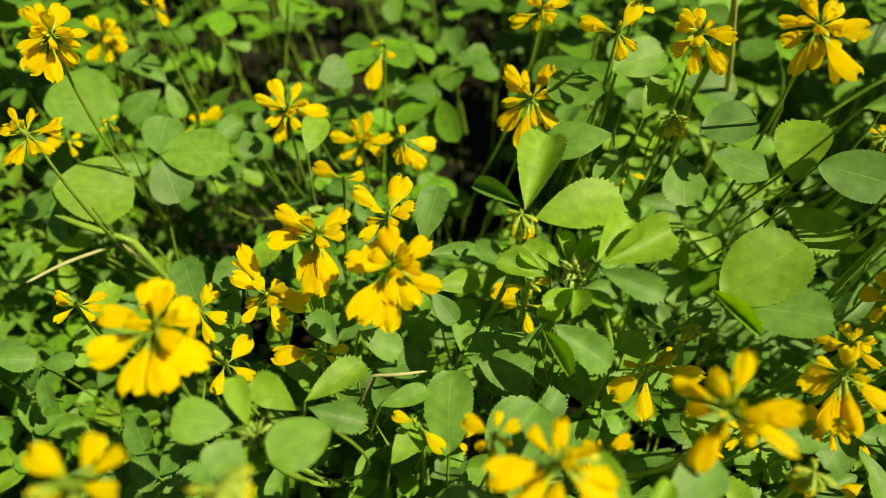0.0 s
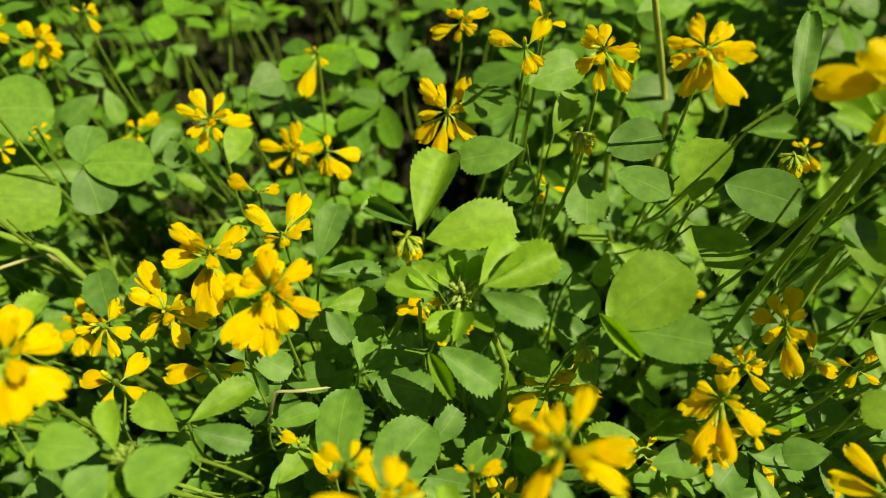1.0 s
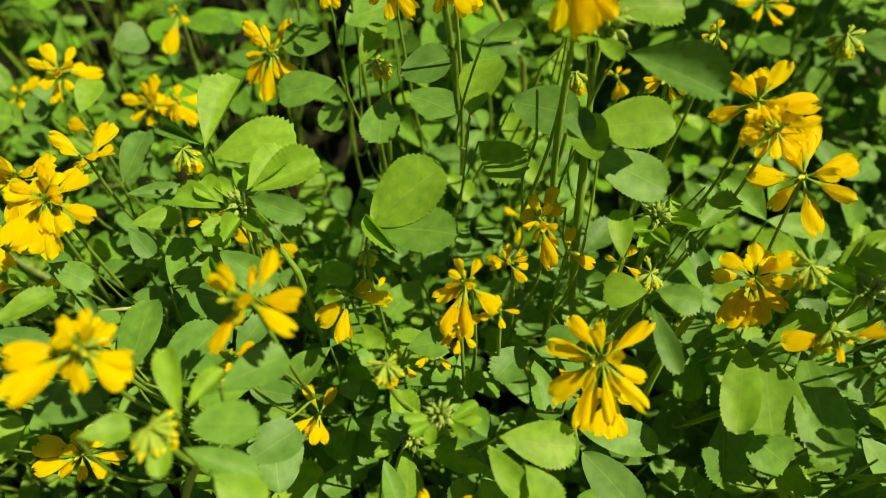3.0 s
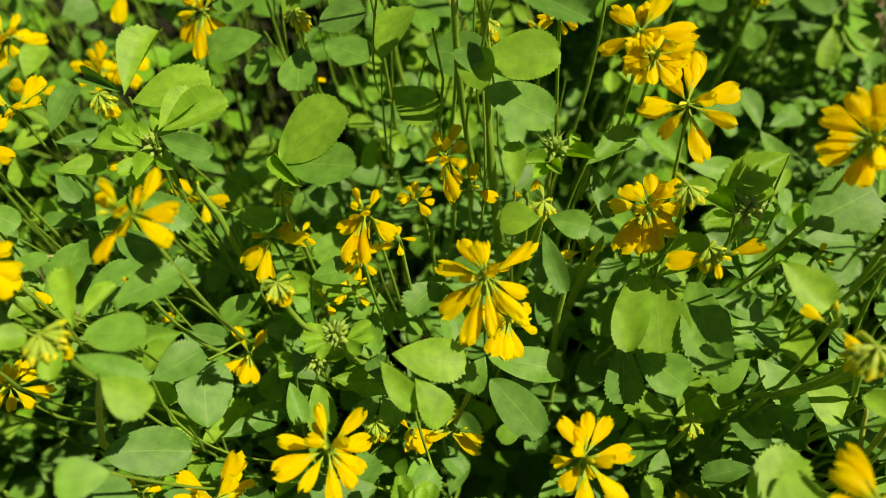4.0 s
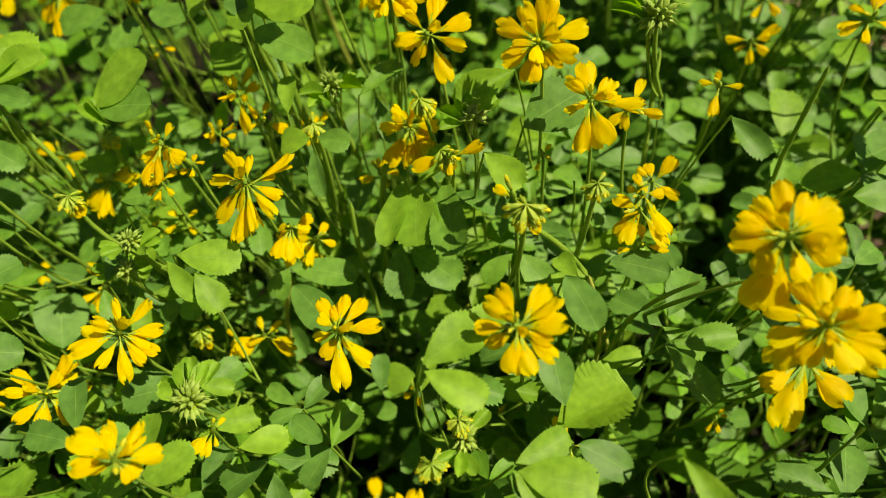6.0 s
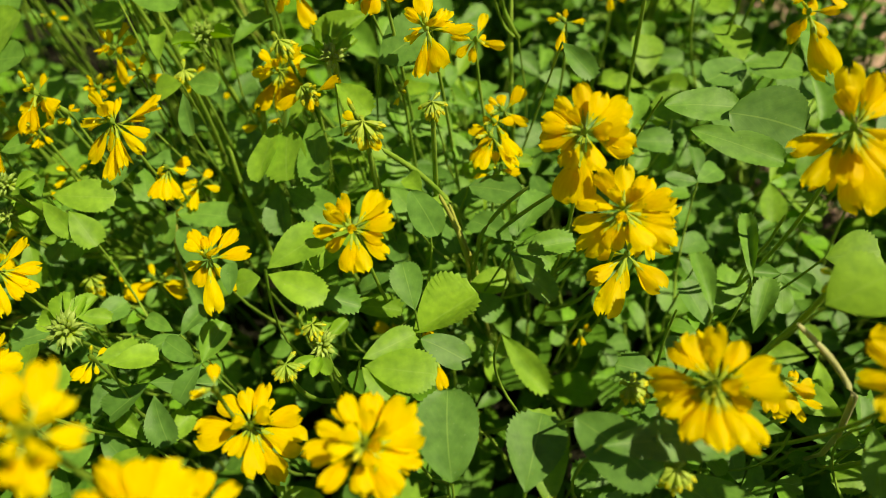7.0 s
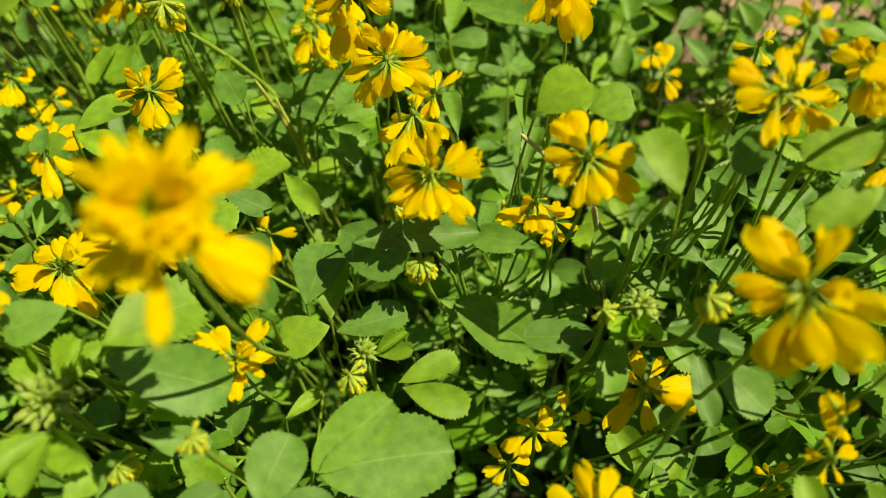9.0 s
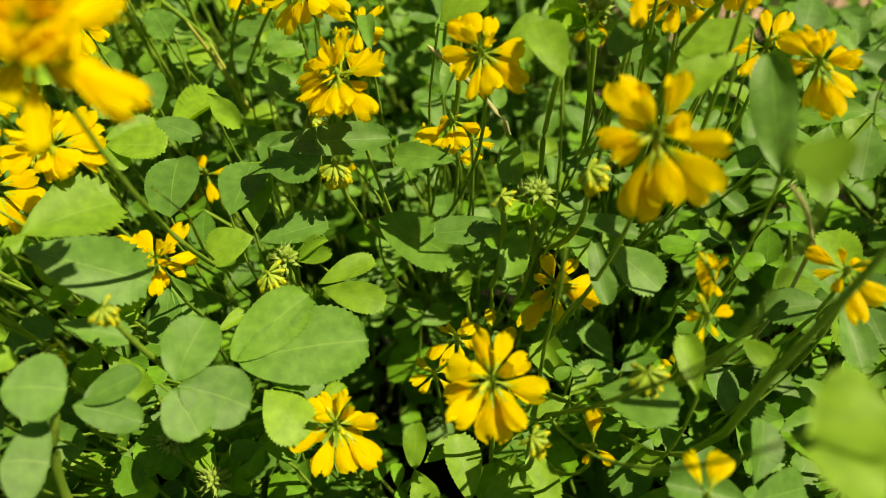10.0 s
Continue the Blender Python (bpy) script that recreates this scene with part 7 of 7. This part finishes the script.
head(p, (0.1377, 0.0925, 0.2237), (-0.09, -0.54, 0.83), ((-120, -11, 0.0063), (-94, 1, 0.0066), (-53, -9, 0.0069), (-11, 5, 0.0063), (17, 6, 0.0079), (84, -8, 0.0080), (123, -15, 0.0076), (160, -2, 0.0071), (-174, -11, 0.0065),), buds=2)
p = plant((0.1312, 0.1033), (0.1292, 0.0933, 0.1439), 0.0005, lean=(0.000, 0.002), label="clover with a small yellow bloom among leaves, in soil")
head(p, (0.1292, 0.0853, 0.1739), (-0.05, -0.44, 0.90), ((112, -20, 0.0065), (-161, 5, 0.0065), (-65, -4, 0.0049), (20, -16, 0.0054),), buds=2)
p = plant((0.1668, 0.0600), (0.1634, 0.0500, 0.1717), 0.0005, lean=(-0.001, 0.002), label="clover with a small yellow bloom among leaves, in soil")
head(p, (0.1634, 0.0420, 0.2017), (-0.19, -0.39, 0.90), ((161, -3, 0.0058), (-37, 3, 0.0060),), buds=2)
p = plant((0.1766, 0.0849), (0.1728, 0.0749, 0.1617), 0.0005, lean=(-0.004, 0.002), label="clover with a small yellow bloom among leaves, in soil")
head(p, (0.1728, 0.0669, 0.1917), (-0.19, -0.42, 0.89), ((72, 2, 0.0033), (-100, 5, 0.0040),), buds=2)
p = plant((0.2245, 0.0361), (0.2266, 0.0261, 0.1502), 0.0005, lean=(-0.003, 0.002), label="clover with a small yellow bloom among leaves, in soil")
head(p, (0.2266, 0.0181, 0.1802), (-0.04, -0.51, 0.86), ((-123, -20, 0.0074), (-95, -6, 0.0077), (-44, 1, 0.0067), (-11, -18, 0.0070), (34, 7, 0.0088), (79, -6, 0.0075), (131, -11, 0.0083), (-176, -11, 0.0072),), buds=2)
p = plant((0.2407, 0.0056), (0.2373, -0.0044, 0.1311), 0.0005, lean=(-0.001, 0.002), label="clover with a small yellow bloom among leaves, in soil")
head(p, (0.2373, -0.0124, 0.1611), (-0.07, -0.43, 0.90), ((-153, -10, 0.0054), (10, -10, 0.0064),), buds=2)
p = plant((0.2441, 0.0004), (0.2487, -0.0096, 0.1328), 0.0005, lean=(0.003, 0.002), label="clover with a small yellow bloom among leaves, in soil")
head(p, (0.2487, -0.0176, 0.1628), (-0.10, -0.42, 0.90), ((-68, -9, 0.0058), (-20, 0, 0.0059), (36, -8, 0.0056), (83, -1, 0.0053), (132, -9, 0.0068), (-162, -10, 0.0068), (-114, -14, 0.0060),), buds=2)
p = plant((0.2973, 0.0740), (0.3021, 0.0640, 0.1277), 0.0005, lean=(0.003, 0.002), label="clover with a small yellow bloom among leaves, in soil")
head(p, (0.3021, 0.0560, 0.1577), (-0.19, -0.49, 0.85), ((-110, 1, 0.0068), (-25, -5, 0.0057), (60, -21, 0.0057), (156, -20, 0.0056),), buds=2)
p = plant((0.2288, -0.0396), (0.2281, -0.0496, 0.0949), 0.0005, lean=(0.003, 0.002), label="clover with a small yellow bloom among leaves, in soil")
head(p, (0.2281, -0.0576, 0.1249), (-0.04, -0.29, 0.96), ((51, 3, 0.0053), (134, -1, 0.0066), (-162, -4, 0.0066), (-128, 1, 0.0061), (-49, -18, 0.0065), (16, -20, 0.0057),), buds=2)
p = plant((0.1945, 0.0670), (0.1956, 0.0570, 0.1458), 0.0005, lean=(0.002, 0.002), label="clover with a small yellow bloom among leaves, in soil")
head(p, (0.1956, 0.0490, 0.1758), (0.05, -0.54, 0.84), ((78, -14, 0.0059), (-175, -10, 0.0055), (-95, -11, 0.0056), (-14, -6, 0.0066),), buds=2)
p = plant((0.3032, 0.0169), (0.3002, 0.0069, 0.1616), 0.0005, lean=(0.003, 0.002), label="clover with a small yellow bloom among leaves, in soil")
head(p, (0.3002, -0.0011, 0.1916), (-0.25, -0.47, 0.85), ((63, 0, 0.0054), (178, -7, 0.0054), (-51, -17, 0.0045),), buds=2)
p = plant((0.2790, -0.0212), (0.2818, -0.0312, 0.1894), 0.0005, lean=(-0.002, 0.002), label="clover with a small yellow bloom among leaves, in soil")
head(p, (0.2818, -0.0392, 0.2194), (-0.28, -0.47, 0.84), ((-175, 0, 0.0040), (-108, -16, 0.0045), (-34, -15, 0.0047), (54, -13, 0.0047), (111, 3, 0.0045),), buds=2)


p = plant((-0.0926, 0.1350), (-0.0918, 0.1250, 0.1820), 0.0005, lean=(-0.001, 0.002), label="clover with a yellow bloom above leaves, in soil")
head(p, (-0.0930, 0.1170, 0.2120), (-0.21, -0.33, 0.92), ((95, -20, 0.0080), (128, -5, 0.0073), (170, -8, 0.0089), (-166, 4, 0.0074), (-104, -8, 0.0088), (-82, -14, 0.0072), (-25, -7, 0.0074), (-2, -21, 0.0074), (48, -10, 0.0085),), buds=3)
p = plant((-0.0401, 0.0505), (-0.0390, 0.0405, 0.1965), 0.0005, lean=(0.001, 0.002), label="clover with a yellow bloom above leaves, in soil")
head(p, (-0.0400, 0.0325, 0.2265), (-0.06, -0.31, 0.80), ((-65, -10, 0.0063), (5, -7, 0.0063), (47, 0, 0.0072), (89, 4, 0.0062), (161, 5, 0.0076), (-144, -8, 0.0065), (-106, -1, 0.0076),), buds=3)
p = plant((-0.0440, 0.0940), (-0.0420, 0.0840, 0.1570), 0.0005, lean=(-0.003, 0.002), label="clover with a yellow bloom among leaves, in soil")
head(p, (-0.0420, 0.0760, 0.1870), (0.21, -0.32, 0.89), ((142, -20, 0.0087), (-129, -3, 0.0067), (-51, -3, 0.0068), (33, -21, 0.0084),), buds=1)
p = plant((-0.0034, 0.0850), (-0.0017, 0.0750, 0.1520), 0.0005, lean=(-0.003, 0.002), label="clover with a yellow bloom among leaves, in soil")
head(p, (-0.0020, 0.0670, 0.1820), (-0.19, -0.42, 0.86), ((-179, -1, 0.0057), (-20, -21, 0.0073),), buds=1)
p = plant((0.0981, 0.1580), (0.0985, 0.1480, 0.1220), 0.0005, lean=(-0.002, 0.002), label="clover with a yellow bloom among leaves, in soil")
head(p, (0.0970, 0.1400, 0.1520), (-0.12, -0.33, 0.81), ((101, -21, 0.0070), (170, 4, 0.0071), (-85, -12, 0.0087), (10, -5, 0.0077),), buds=2)
p = plant((0.1710, 0.2070), (0.1725, 0.1970, 0.1730), 0.0005, lean=(-0.001, 0.002), label="clover with a yellow bloom above leaves, in soil")
head(p, (0.1720, 0.1890, 0.2030), (-0.12, -0.33, 0.90), ((98, -18, 0.0096), (138, -23, 0.0084), (-169, 2, 0.0094), (-101, 0, 0.0085), (-42, -12, 0.0093), (-3, -3, 0.0100), (39, 0, 0.0092),), buds=2)
p = plant((0.1049, 0.0910), (0.1054, 0.0810, 0.1270), 0.0005, lean=(-0.001, 0.002), label="clover with a yellow bloom among leaves, in soil")
head(p, (0.1040, 0.0730, 0.1570), (-0.05, -0.33, 0.85), ((-23, 5, 0.0079), (102, -9, 0.0079), (-143, -8, 0.0074),), buds=1)
p = plant((-0.0560, 0.1140), (-0.0550, 0.1040, 0.1480), 0.0005, lean=(0.000, 0.002), label="clover with a yellow bloom among leaves, in soil")
head(p, (-0.0560, 0.0960, 0.1780), (0.01, -0.38, 0.91), ((-110, -21, 0.0077), (-64, -13, 0.0080), (-15, 3, 0.0076), (50, -3, 0.0065), (86, -2, 0.0076), (155, 0, 0.0069), (-166, 5, 0.0065),), buds=3)
p = plant((0.2712, -0.0270), (0.2748, -0.0370, 0.1815), 0.0005, lean=(0.001, 0.002), label="clover with a yellow bloom above leaves, in soil")
head(p, (0.2765, -0.0450, 0.2115), (0.08, -0.49, 0.87), ((27, -5, 0.0095), (67, -1, 0.0078), (128, 5, 0.0095), (170, -23, 0.0076), (-118, -22, 0.0093), (-65, 0, 0.0097), (-19, 0, 0.0088),), buds=3)
p = plant((0.2894, -0.0405), (0.2895, -0.0505, 0.1895), 0.0005, lean=(-0.001, 0.002), label="clover with a yellow bloom above leaves, in soil")
head(p, (0.2875, -0.0585, 0.2195), (-0.17, -0.37, 0.90), ((-111, -9, 0.0080), (-55, -14, 0.0078), (-31, -6, 0.0088), (14, -4, 0.0080), (48, -3, 0.0073), (100, 5, 0.0075), (142, -13, 0.0082), (168, -8, 0.0085), (-150, -13, 0.0073),), buds=3)
p = plant((0.3012, -0.0280), (0.3031, -0.0380, 0.1635), 0.0005, lean=(-0.000, 0.002), label="clover with a yellow bloom above leaves, in soil")
head(p, (0.3030, -0.0460, 0.1935), (-0.24, -0.38, 0.91), ((101, 4, 0.0083), (158, -15, 0.0076), (-174, -15, 0.0082), (-115, -5, 0.0088), (-60, 0, 0.0088), (-17, -7, 0.0083), (30, 2, 0.0081), (74, -11, 0.0090),), buds=3)
p = plant((0.2425, -0.0290), (0.2448, -0.0390, 0.0920), 0.0005, lean=(0.002, 0.002), label="clover with a yellow bloom among leaves, in soil")
head(p, (0.2450, -0.0470, 0.1220), (-0.00, -0.44, 0.84), ((-128, -21, 0.0070), (-11, -4, 0.0076), (75, -13, 0.0067), (153, 3, 0.0067),), buds=1)
p = plant((0.1697, 0.0300), (0.1734, 0.0200, 0.1170), 0.0005, lean=(0.002, 0.002), label="clover with a yellow bloom among leaves, in soil")
head(p, (0.1750, 0.0120, 0.1470), (0.06, -0.42, 0.80), ((100, -18, 0.0082), (168, -6, 0.0084), (-89, -17, 0.0087), (-10, 4, 0.0083),), buds=1)
p = plant((-0.0210, 0.0510), (-0.0220, 0.0400, 0.1970), 0.0005, lean=(0.001, 0.002), label="clover with a bud head just opening, in soil")
bud_head(p, (-0.022, 0.033, 0.227), (0.1, -0.4, 0.9), 0.0056, yellow=4)
p = plant((0.1060, 0.1510), (0.1050, 0.1400, 0.1800), 0.0005, lean=(0.001, 0.002), label="clover with a bud head just opening, in soil")
bud_head(p, (0.105, 0.133, 0.21), (-0.2, -0.3, 0.93), 0.0056, yellow=4)
p = plant((-0.0905, 0.1560), (-0.0915, 0.1470, 0.1940), 0.0005, lean=(0.002, 0.002), label="clover with a full yellow bloom above leaves, in soil")
head(p, (-0.0925, 0.1390, 0.2235), (0.47, -0.63, 0.62), ((111, 10, 0.0076), (51, -13, 0.0089), (-38, -6, 0.0065), (-109, -1, 0.0115), (-144, -11, 0.0104), (-8, -9, 0.0081), (-67, -35, 0.0081), (-71, -35, 0.0086), (-170, -29, 0.0085), (-68, -40, 0.0087),), buds=4, full=5)

# ---- the lower, denser leaves under and behind them ----
SLOPE = Vector((0.0, 0.74, -0.67))       # along the lean of the bed, down and away
# gaps between the plants, through which the eye falls to the soil
HOLES = ((0.112, 0.049), (0.132, 0.076), (0.104, 0.032), (0.141, 0.025), (0.042, 0.061), (0.129, 0.088), (0.089, 0.076), (0.124, 0.091), (0.122, 0.037), (0.187, 0.009), (0.096, 0.014), (0.204, 0.034), (0.226, -0.041), (0.291, -0.066), (0.247, -0.061), (0.177, -0.038), (0.212, 0.018), (0.234, -0.072), (0.287, -0.030), (0.226, -0.049), (0.279, -0.068), (0.343, -0.025), (0.139, 0.075), (0.147, 0.067), (0.134, 0.089), (0.034, 0.059), (0.003, 0.170), (-0.089, 0.086), (-0.076, 0.120), (-0.055, 0.118), (-0.048, 0.283), (-0.108, 0.283), (-0.099, 0.190),
         (0.006, 0.235), (0.016, 0.206), (-0.103, 0.159), (-0.079, 0.161), (-0.072, 0.127), (-0.010, 0.175), (0.015, 0.071), (0.049, 0.042), (0.070, 0.042), (0.079, 0.070), (0.109, 0.049), (0.172, 0.078), (0.184, 0.080), (0.132, 0.078))
hole_at = np.array([(x, y, 0.13) for x, y in HOLES])


def in_gap(at, wide=0.0145):
    v = hole_at - np.array(at)
    v -= (v @ np.array(SLOPE))[:, None] * np.array(SLOPE)
    return (np.linalg.norm(v, axis=1) < wide).any() or (-0.12 < at[0] < 0.03 and 0.22 < at[1] < 0.5 and mass_rng.random() < 0.55)


mass_rng = random.Random(21)
MASS_ROWS = [blade_rows(random.Random(40 + k), 0.9, 0.5, 4, 0.07, 0.15, 0.12, 0.02, (-1, 0, 1)) for k in range(4)]
FAR_ROWS = [blade_rows(random.Random(60 + k), 0.9, 0.5, 1, 0.0, 0.15, 0.12, 0.02, (-1, 0, 1)) for k in range(2)]


def leaf_mass(name, spots, label, shapes=MASS_ROWS):
    """Many trefoil leaves on thin stalks as one mesh; spots: (x, y, z, leaflet length)."""
    verts, faces, uvs, slots = [], [], [], []

    def add(rows, m, slot):
        start, k = len(verts), len(rows[0])
        for i, row in enumerate(rows):
            for j, q in enumerate(row):
                verts.append(tuple(m @ Vector(q)) if m else tuple(q))
                uvs.append((j / (k - 1), i / (len(rows) - 1)))
        for i in range(len(rows) - 1):
            for j in range(k - 1):
                a = start + i * k + j
                faces.append((a, a + 1, a + k + 1, a + k))
                slots.append(slot)

    for x, y, z, size in spots:
        at = Vector((x, y, z))
        spin = mass_rng.uniform(0, 6.283)
        tilt = Vector((mass_rng.uniform(-0.45, 0.45), mass_rng.uniform(-0.6, 0.25), 1)).normalized()
        for k in range(3):
            a = spin + (0.0, 1.4, -1.4)[k] + mass_rng.uniform(-0.3, 0.3)
            way = Vector((math.cos(a), math.sin(a), mass_rng.uniform(-0.35, 0.25)))
            s = size * mass_rng.uniform(0.75, 1.1)
            m = aimed(at, way, tilt + Vector((mass_rng.uniform(-0.3, 0.3), mass_rng.uniform(-0.3, 0.3), 0)), s)
            add(mass_rng.choice(shapes), m @ Matrix.Diagonal((mass_rng.uniform(0.5, 0.76), 1, 1, 1)), 0)
        foot_at = Vector((x + mass_rng.uniform(-0.02, 0.02), y + mass_rng.uniform(-0.01, 0.03), max(0.0, z - mass_rng.uniform(0.05, 0.12))))
        add(tube_rows(arc(foot_at, at, (mass_rng.uniform(-0.006, 0.006), mass_rng.uniform(-0.006, 0.006), 0.004), 4), [0.0007, 0.0006, 0.0005, 0.0005, 0.0004], 4), None, 1)
    me = bpy.data.meshes.new(name)
    me.from_pydata(verts, [], faces)
    for m in (LEAF_MASS, STEM):
        me.materials.append(m)
    layer = me.uv_layers.new(name="UVMap")
    index = np.empty(len(me.loops), dtype=np.int32)
    me.loops.foreach_get("vertex_index", index)
    layer.data.foreach_set("uv", np.array(uvs, dtype=np.float32)[index].ravel())
    me.polygons.foreach_set("material_index", np.array(slots, dtype=np.int32))
    me.polygons.foreach_set("use_smooth", np.ones(len(me.polygons), dtype=bool))
    me.update()
    return tagged(new(name, me), label, "clover leaves", kind="stuff")


def scatter(count, x0, x1, y0, y1, z0, z1, size, edge=0.56):
    """Places for leaves, clumped, thinning out towards the bare edge of the bed."""
    out = []
    while len(out) < count:
        x, y = mass_rng.uniform(x0, x1), mass_rng.uniform(y0, y1)
        if noise.noise(Vector((x * 27, y * 27, 3.7))) < mass_rng.uniform(-0.14, 0.1) and z1 > 0.1:
            continue
        if x > edge - min(max((y - 0.05) * 0.9, 0.0), 0.17) + 0.03 * math.sin(y * 25) and mass_rng.random() < 0.9:
            continue
        z = mass_rng.uniform(z0, z1)
        if in_gap((x, y, z)) and (z1 > 0.1 and (y > 0.1 or mass_rng.random() < 0.6) or mass_rng.random() < 0.5):
            continue
        out.append((x, y, z, size * mass_rng.uniform(0.7, 1.25)))
    return out


# ---- leafy shoots between the flowering ones ----
leafy_rng = random.Random(17)
stood = np.array(SPOTS)
low_joints = []
for k in range(50000):
    at = Vector((leafy_rng.uniform(-0.17, 0.40), leafy_rng.uniform(-0.2, 0.24), leafy_rng.uniform(0.085, 0.17)))
    if in_gap(at, 0.0165) and not (at.y < 0.1 and at.z < 0.128 and leafy_rng.random() < 0.6):
        continue
    v = stood[:, :3] - np.array(at)
    along = v @ np.array(SLOPE)
    aside = np.linalg.norm(v - along[:, None] * np.array(SLOPE), axis=1)
    if ((along > -0.004) & (aside < stood[:, 3] * 0.55 + 0.0065)).any():
        continue
    if noise.noise(Vector((at.x * 27, at.y * 27, 3.7))) < leafy_rng.uniform(-0.4, 0.1):
        continue
    if any((at - q).length < 0.0112 for q in low_joints):
        continue
    low_joints.append(at)
    if len(low_joints) >= 815:
        break
# a denser stretch in the middle of the bed
dense = 0
for k in range(20000):
    at = Vector((leafy_rng.uniform(0.02, 0.2), leafy_rng.uniform(0.0, 0.15), leafy_rng.uniform(0.11, 0.172)))
    v = stood[:, :3] - np.array(at)
    along = v @ np.array(SLOPE)
    aside = np.linalg.norm(v - along[:, None] * np.array(SLOPE), axis=1)
    if ((along > -0.004) & (aside < stood[:, 3] * 0.55 + 0.0075)).any() or any((at - q).length < 0.0098 for q in low_joints):
        continue
    low_joints.append(at)
    dense += 1
    if dense >= 100:
        break
cells = {}
for at in low_joints:
    cells.setdefault((math.floor(at.x / 0.045), math.floor(at.y / 0.055)), []).append(at)
for (i, j), joints in sorted(cells.items()):
    mid = sum(joints, Vector()) / len(joints)
    p = plant((mid.x + leafy_rng.uniform(-0.008, 0.008), mid.y + 0.012), (mid.x, mid.y + 0.006, max(q.z for q in joints) - 0.02), 0.00055, label="low leafy clover shoot without blooms, among taller ones in soil")
    for at in joints:
        spin = leafy_rng.uniform(0, 6.283)
        fresh = "f" if leafy_rng.random() < 0.25 else "g"
        size = leafy_rng.uniform(0.0095, 0.016)
        tilt = (leafy_rng.uniform(-0.3, 0.4), leafy_rng.uniform(-0.75, -0.1), 1)
        blades = []
        for b in range(3):
            a = spin + (0.0, 1.35, -1.35)[b] + leafy_rng.uniform(-0.3, 0.3)
            length = size * leafy_rng.uniform(0.8, 1.1)
            way = Vector((math.cos(a), math.sin(a), 0))
            way.z = -(way.x * tilt[0] + way.y * tilt[1]) + leafy_rng.uniform(-0.25, 0.2)
            way.normalize()
            base = at + way * size * 0.22 if b == 0 else at
            blades.append((base, base + way * length, length * leafy_rng.uniform(0.52, 0.74), (tilt[0] + leafy_rng.uniform(-0.2, 0.2), tilt[1] + leafy_rng.uniform(-0.2, 0.2), 1), fresh + leafy_rng.choice("00111132")))
        leaf(p, at, *blades, drop=0.04)

leaf_mass("clover_undergrowth", scatter(1250, -0.24, 0.54, -0.24, 0.24, 0.05, 0.11, 0.0155), "lower trefoil leaves under the flowering clover")
leaf_mass("clover_understory", scatter(1800, -0.26, 0.56, -0.26, 0.28, 0.01, 0.065, 0.014), "deep shaded leaves close to the soil", FAR_ROWS)
leaf_mass("clover_small_leaves", scatter(1900, -0.2, 0.46, -0.2, 0.28, 0.085, 0.145, 0.009), "small young trefoil leaves between the taller shoots")
leaf_mass("clover_behind", scatter(2500, -0.7, 0.5, 0.2, 0.75, 0.1, 0.2, 0.017), "dense blue-green trefoil leaves farther off in the bed", FAR_ROWS)
leaf_mass("clover_floor", scatter(1300, 0.07, 0.36, 0.22, 0.75, 0.03, 0.095, 0.017), "low shaded leaves farther off in the bed", FAR_ROWS)
leaf_mass("clover_edge", scatter(420, 0.36, 0.75, -0.3, 0.5, 0.02, 0.13, 0.013, 0.6), "thin scattered leaves at the sandy edge of the bed")

outer = []
while len(outer) < 5600:
    x, y = mass_rng.uniform(-1.6, 0.5), mass_rng.uniform(-1.05, 1.12)
    if -0.25 < x and -0.25 < y < 0.24 or -0.68 < x and 0.2 < y < 0.74:
        continue
    if max(x - 0.4, y - 0.98, -1.43 - x, -0.88 - y) + 0.42 * noise.noise(Vector((x * 2.7, y * 2.7, 1.3))) > -0.04:
        continue
    outer.append((x, y, mass_rng.uniform(0.06, 0.17) + 0.02 * noise.noise(Vector((x * 9, y * 9, 5.1))), 0.025 * mass_rng.uniform(0.8, 1.3)))
leaf_mass("clover_bed", outer, "low green trefoil leaves of the bed round about", FAR_ROWS)

# ---- flowering plants farther off ----
far_rng = random.Random(8)
for k in range(20):
    x, y = (far_rng.uniform(0.2, 0.42), far_rng.uniform(0.1, 0.36)) if k < 15 else (far_rng.uniform(-0.34, -0.15), far_rng.uniform(0.22, 0.4))
    top = Vector((x + far_rng.uniform(-0.01, 0.01), y - 0.01, far_rng.uniform(0.17, 0.2)))
    p = plant((x, y), top, 0.001, label="clover with small yellow blooms, farther off among leaves")
    for j in range(far_rng.choice((1, 2, 2, 3))):
        at = top + Vector((far_rng.uniform(-0.025, 0.025), far_rng.uniform(-0.025, 0.015), far_rng.uniform(0.0, 0.02)))
        spin = far_rng.uniform(0, 360)
        n = far_rng.choice((5, 7, 9))
        head(p, at, (far_rng.uniform(-0.3, 0.3), -0.5, 0.8), [(spin + i * 360 / n + far_rng.uniform(-15, 15), far_rng.uniform(-30, 10), far_rng.uniform(0.007, 0.0095)) for i in range(n)], buds=2)
    for j in range(3):
        joint = top + Vector((far_rng.uniform(-0.03, 0.03), far_rng.uniform(-0.03, 0.02), far_rng.uniform(-0.03, 0.0)))
        spin = far_rng.uniform(0, 6.283)
        leaf(p, joint, *[(None, joint + Vector((math.cos(spin + i * 2.1), math.sin(spin + i * 2.1), far_rng.uniform(-0.2, 0.3))) * 0.016, 0.012, (far_rng.uniform(-0.2, 0.2), -0.3, 1), far_rng.choice(("g0", "g1", "f0", "g2"))) for i in range(3)])
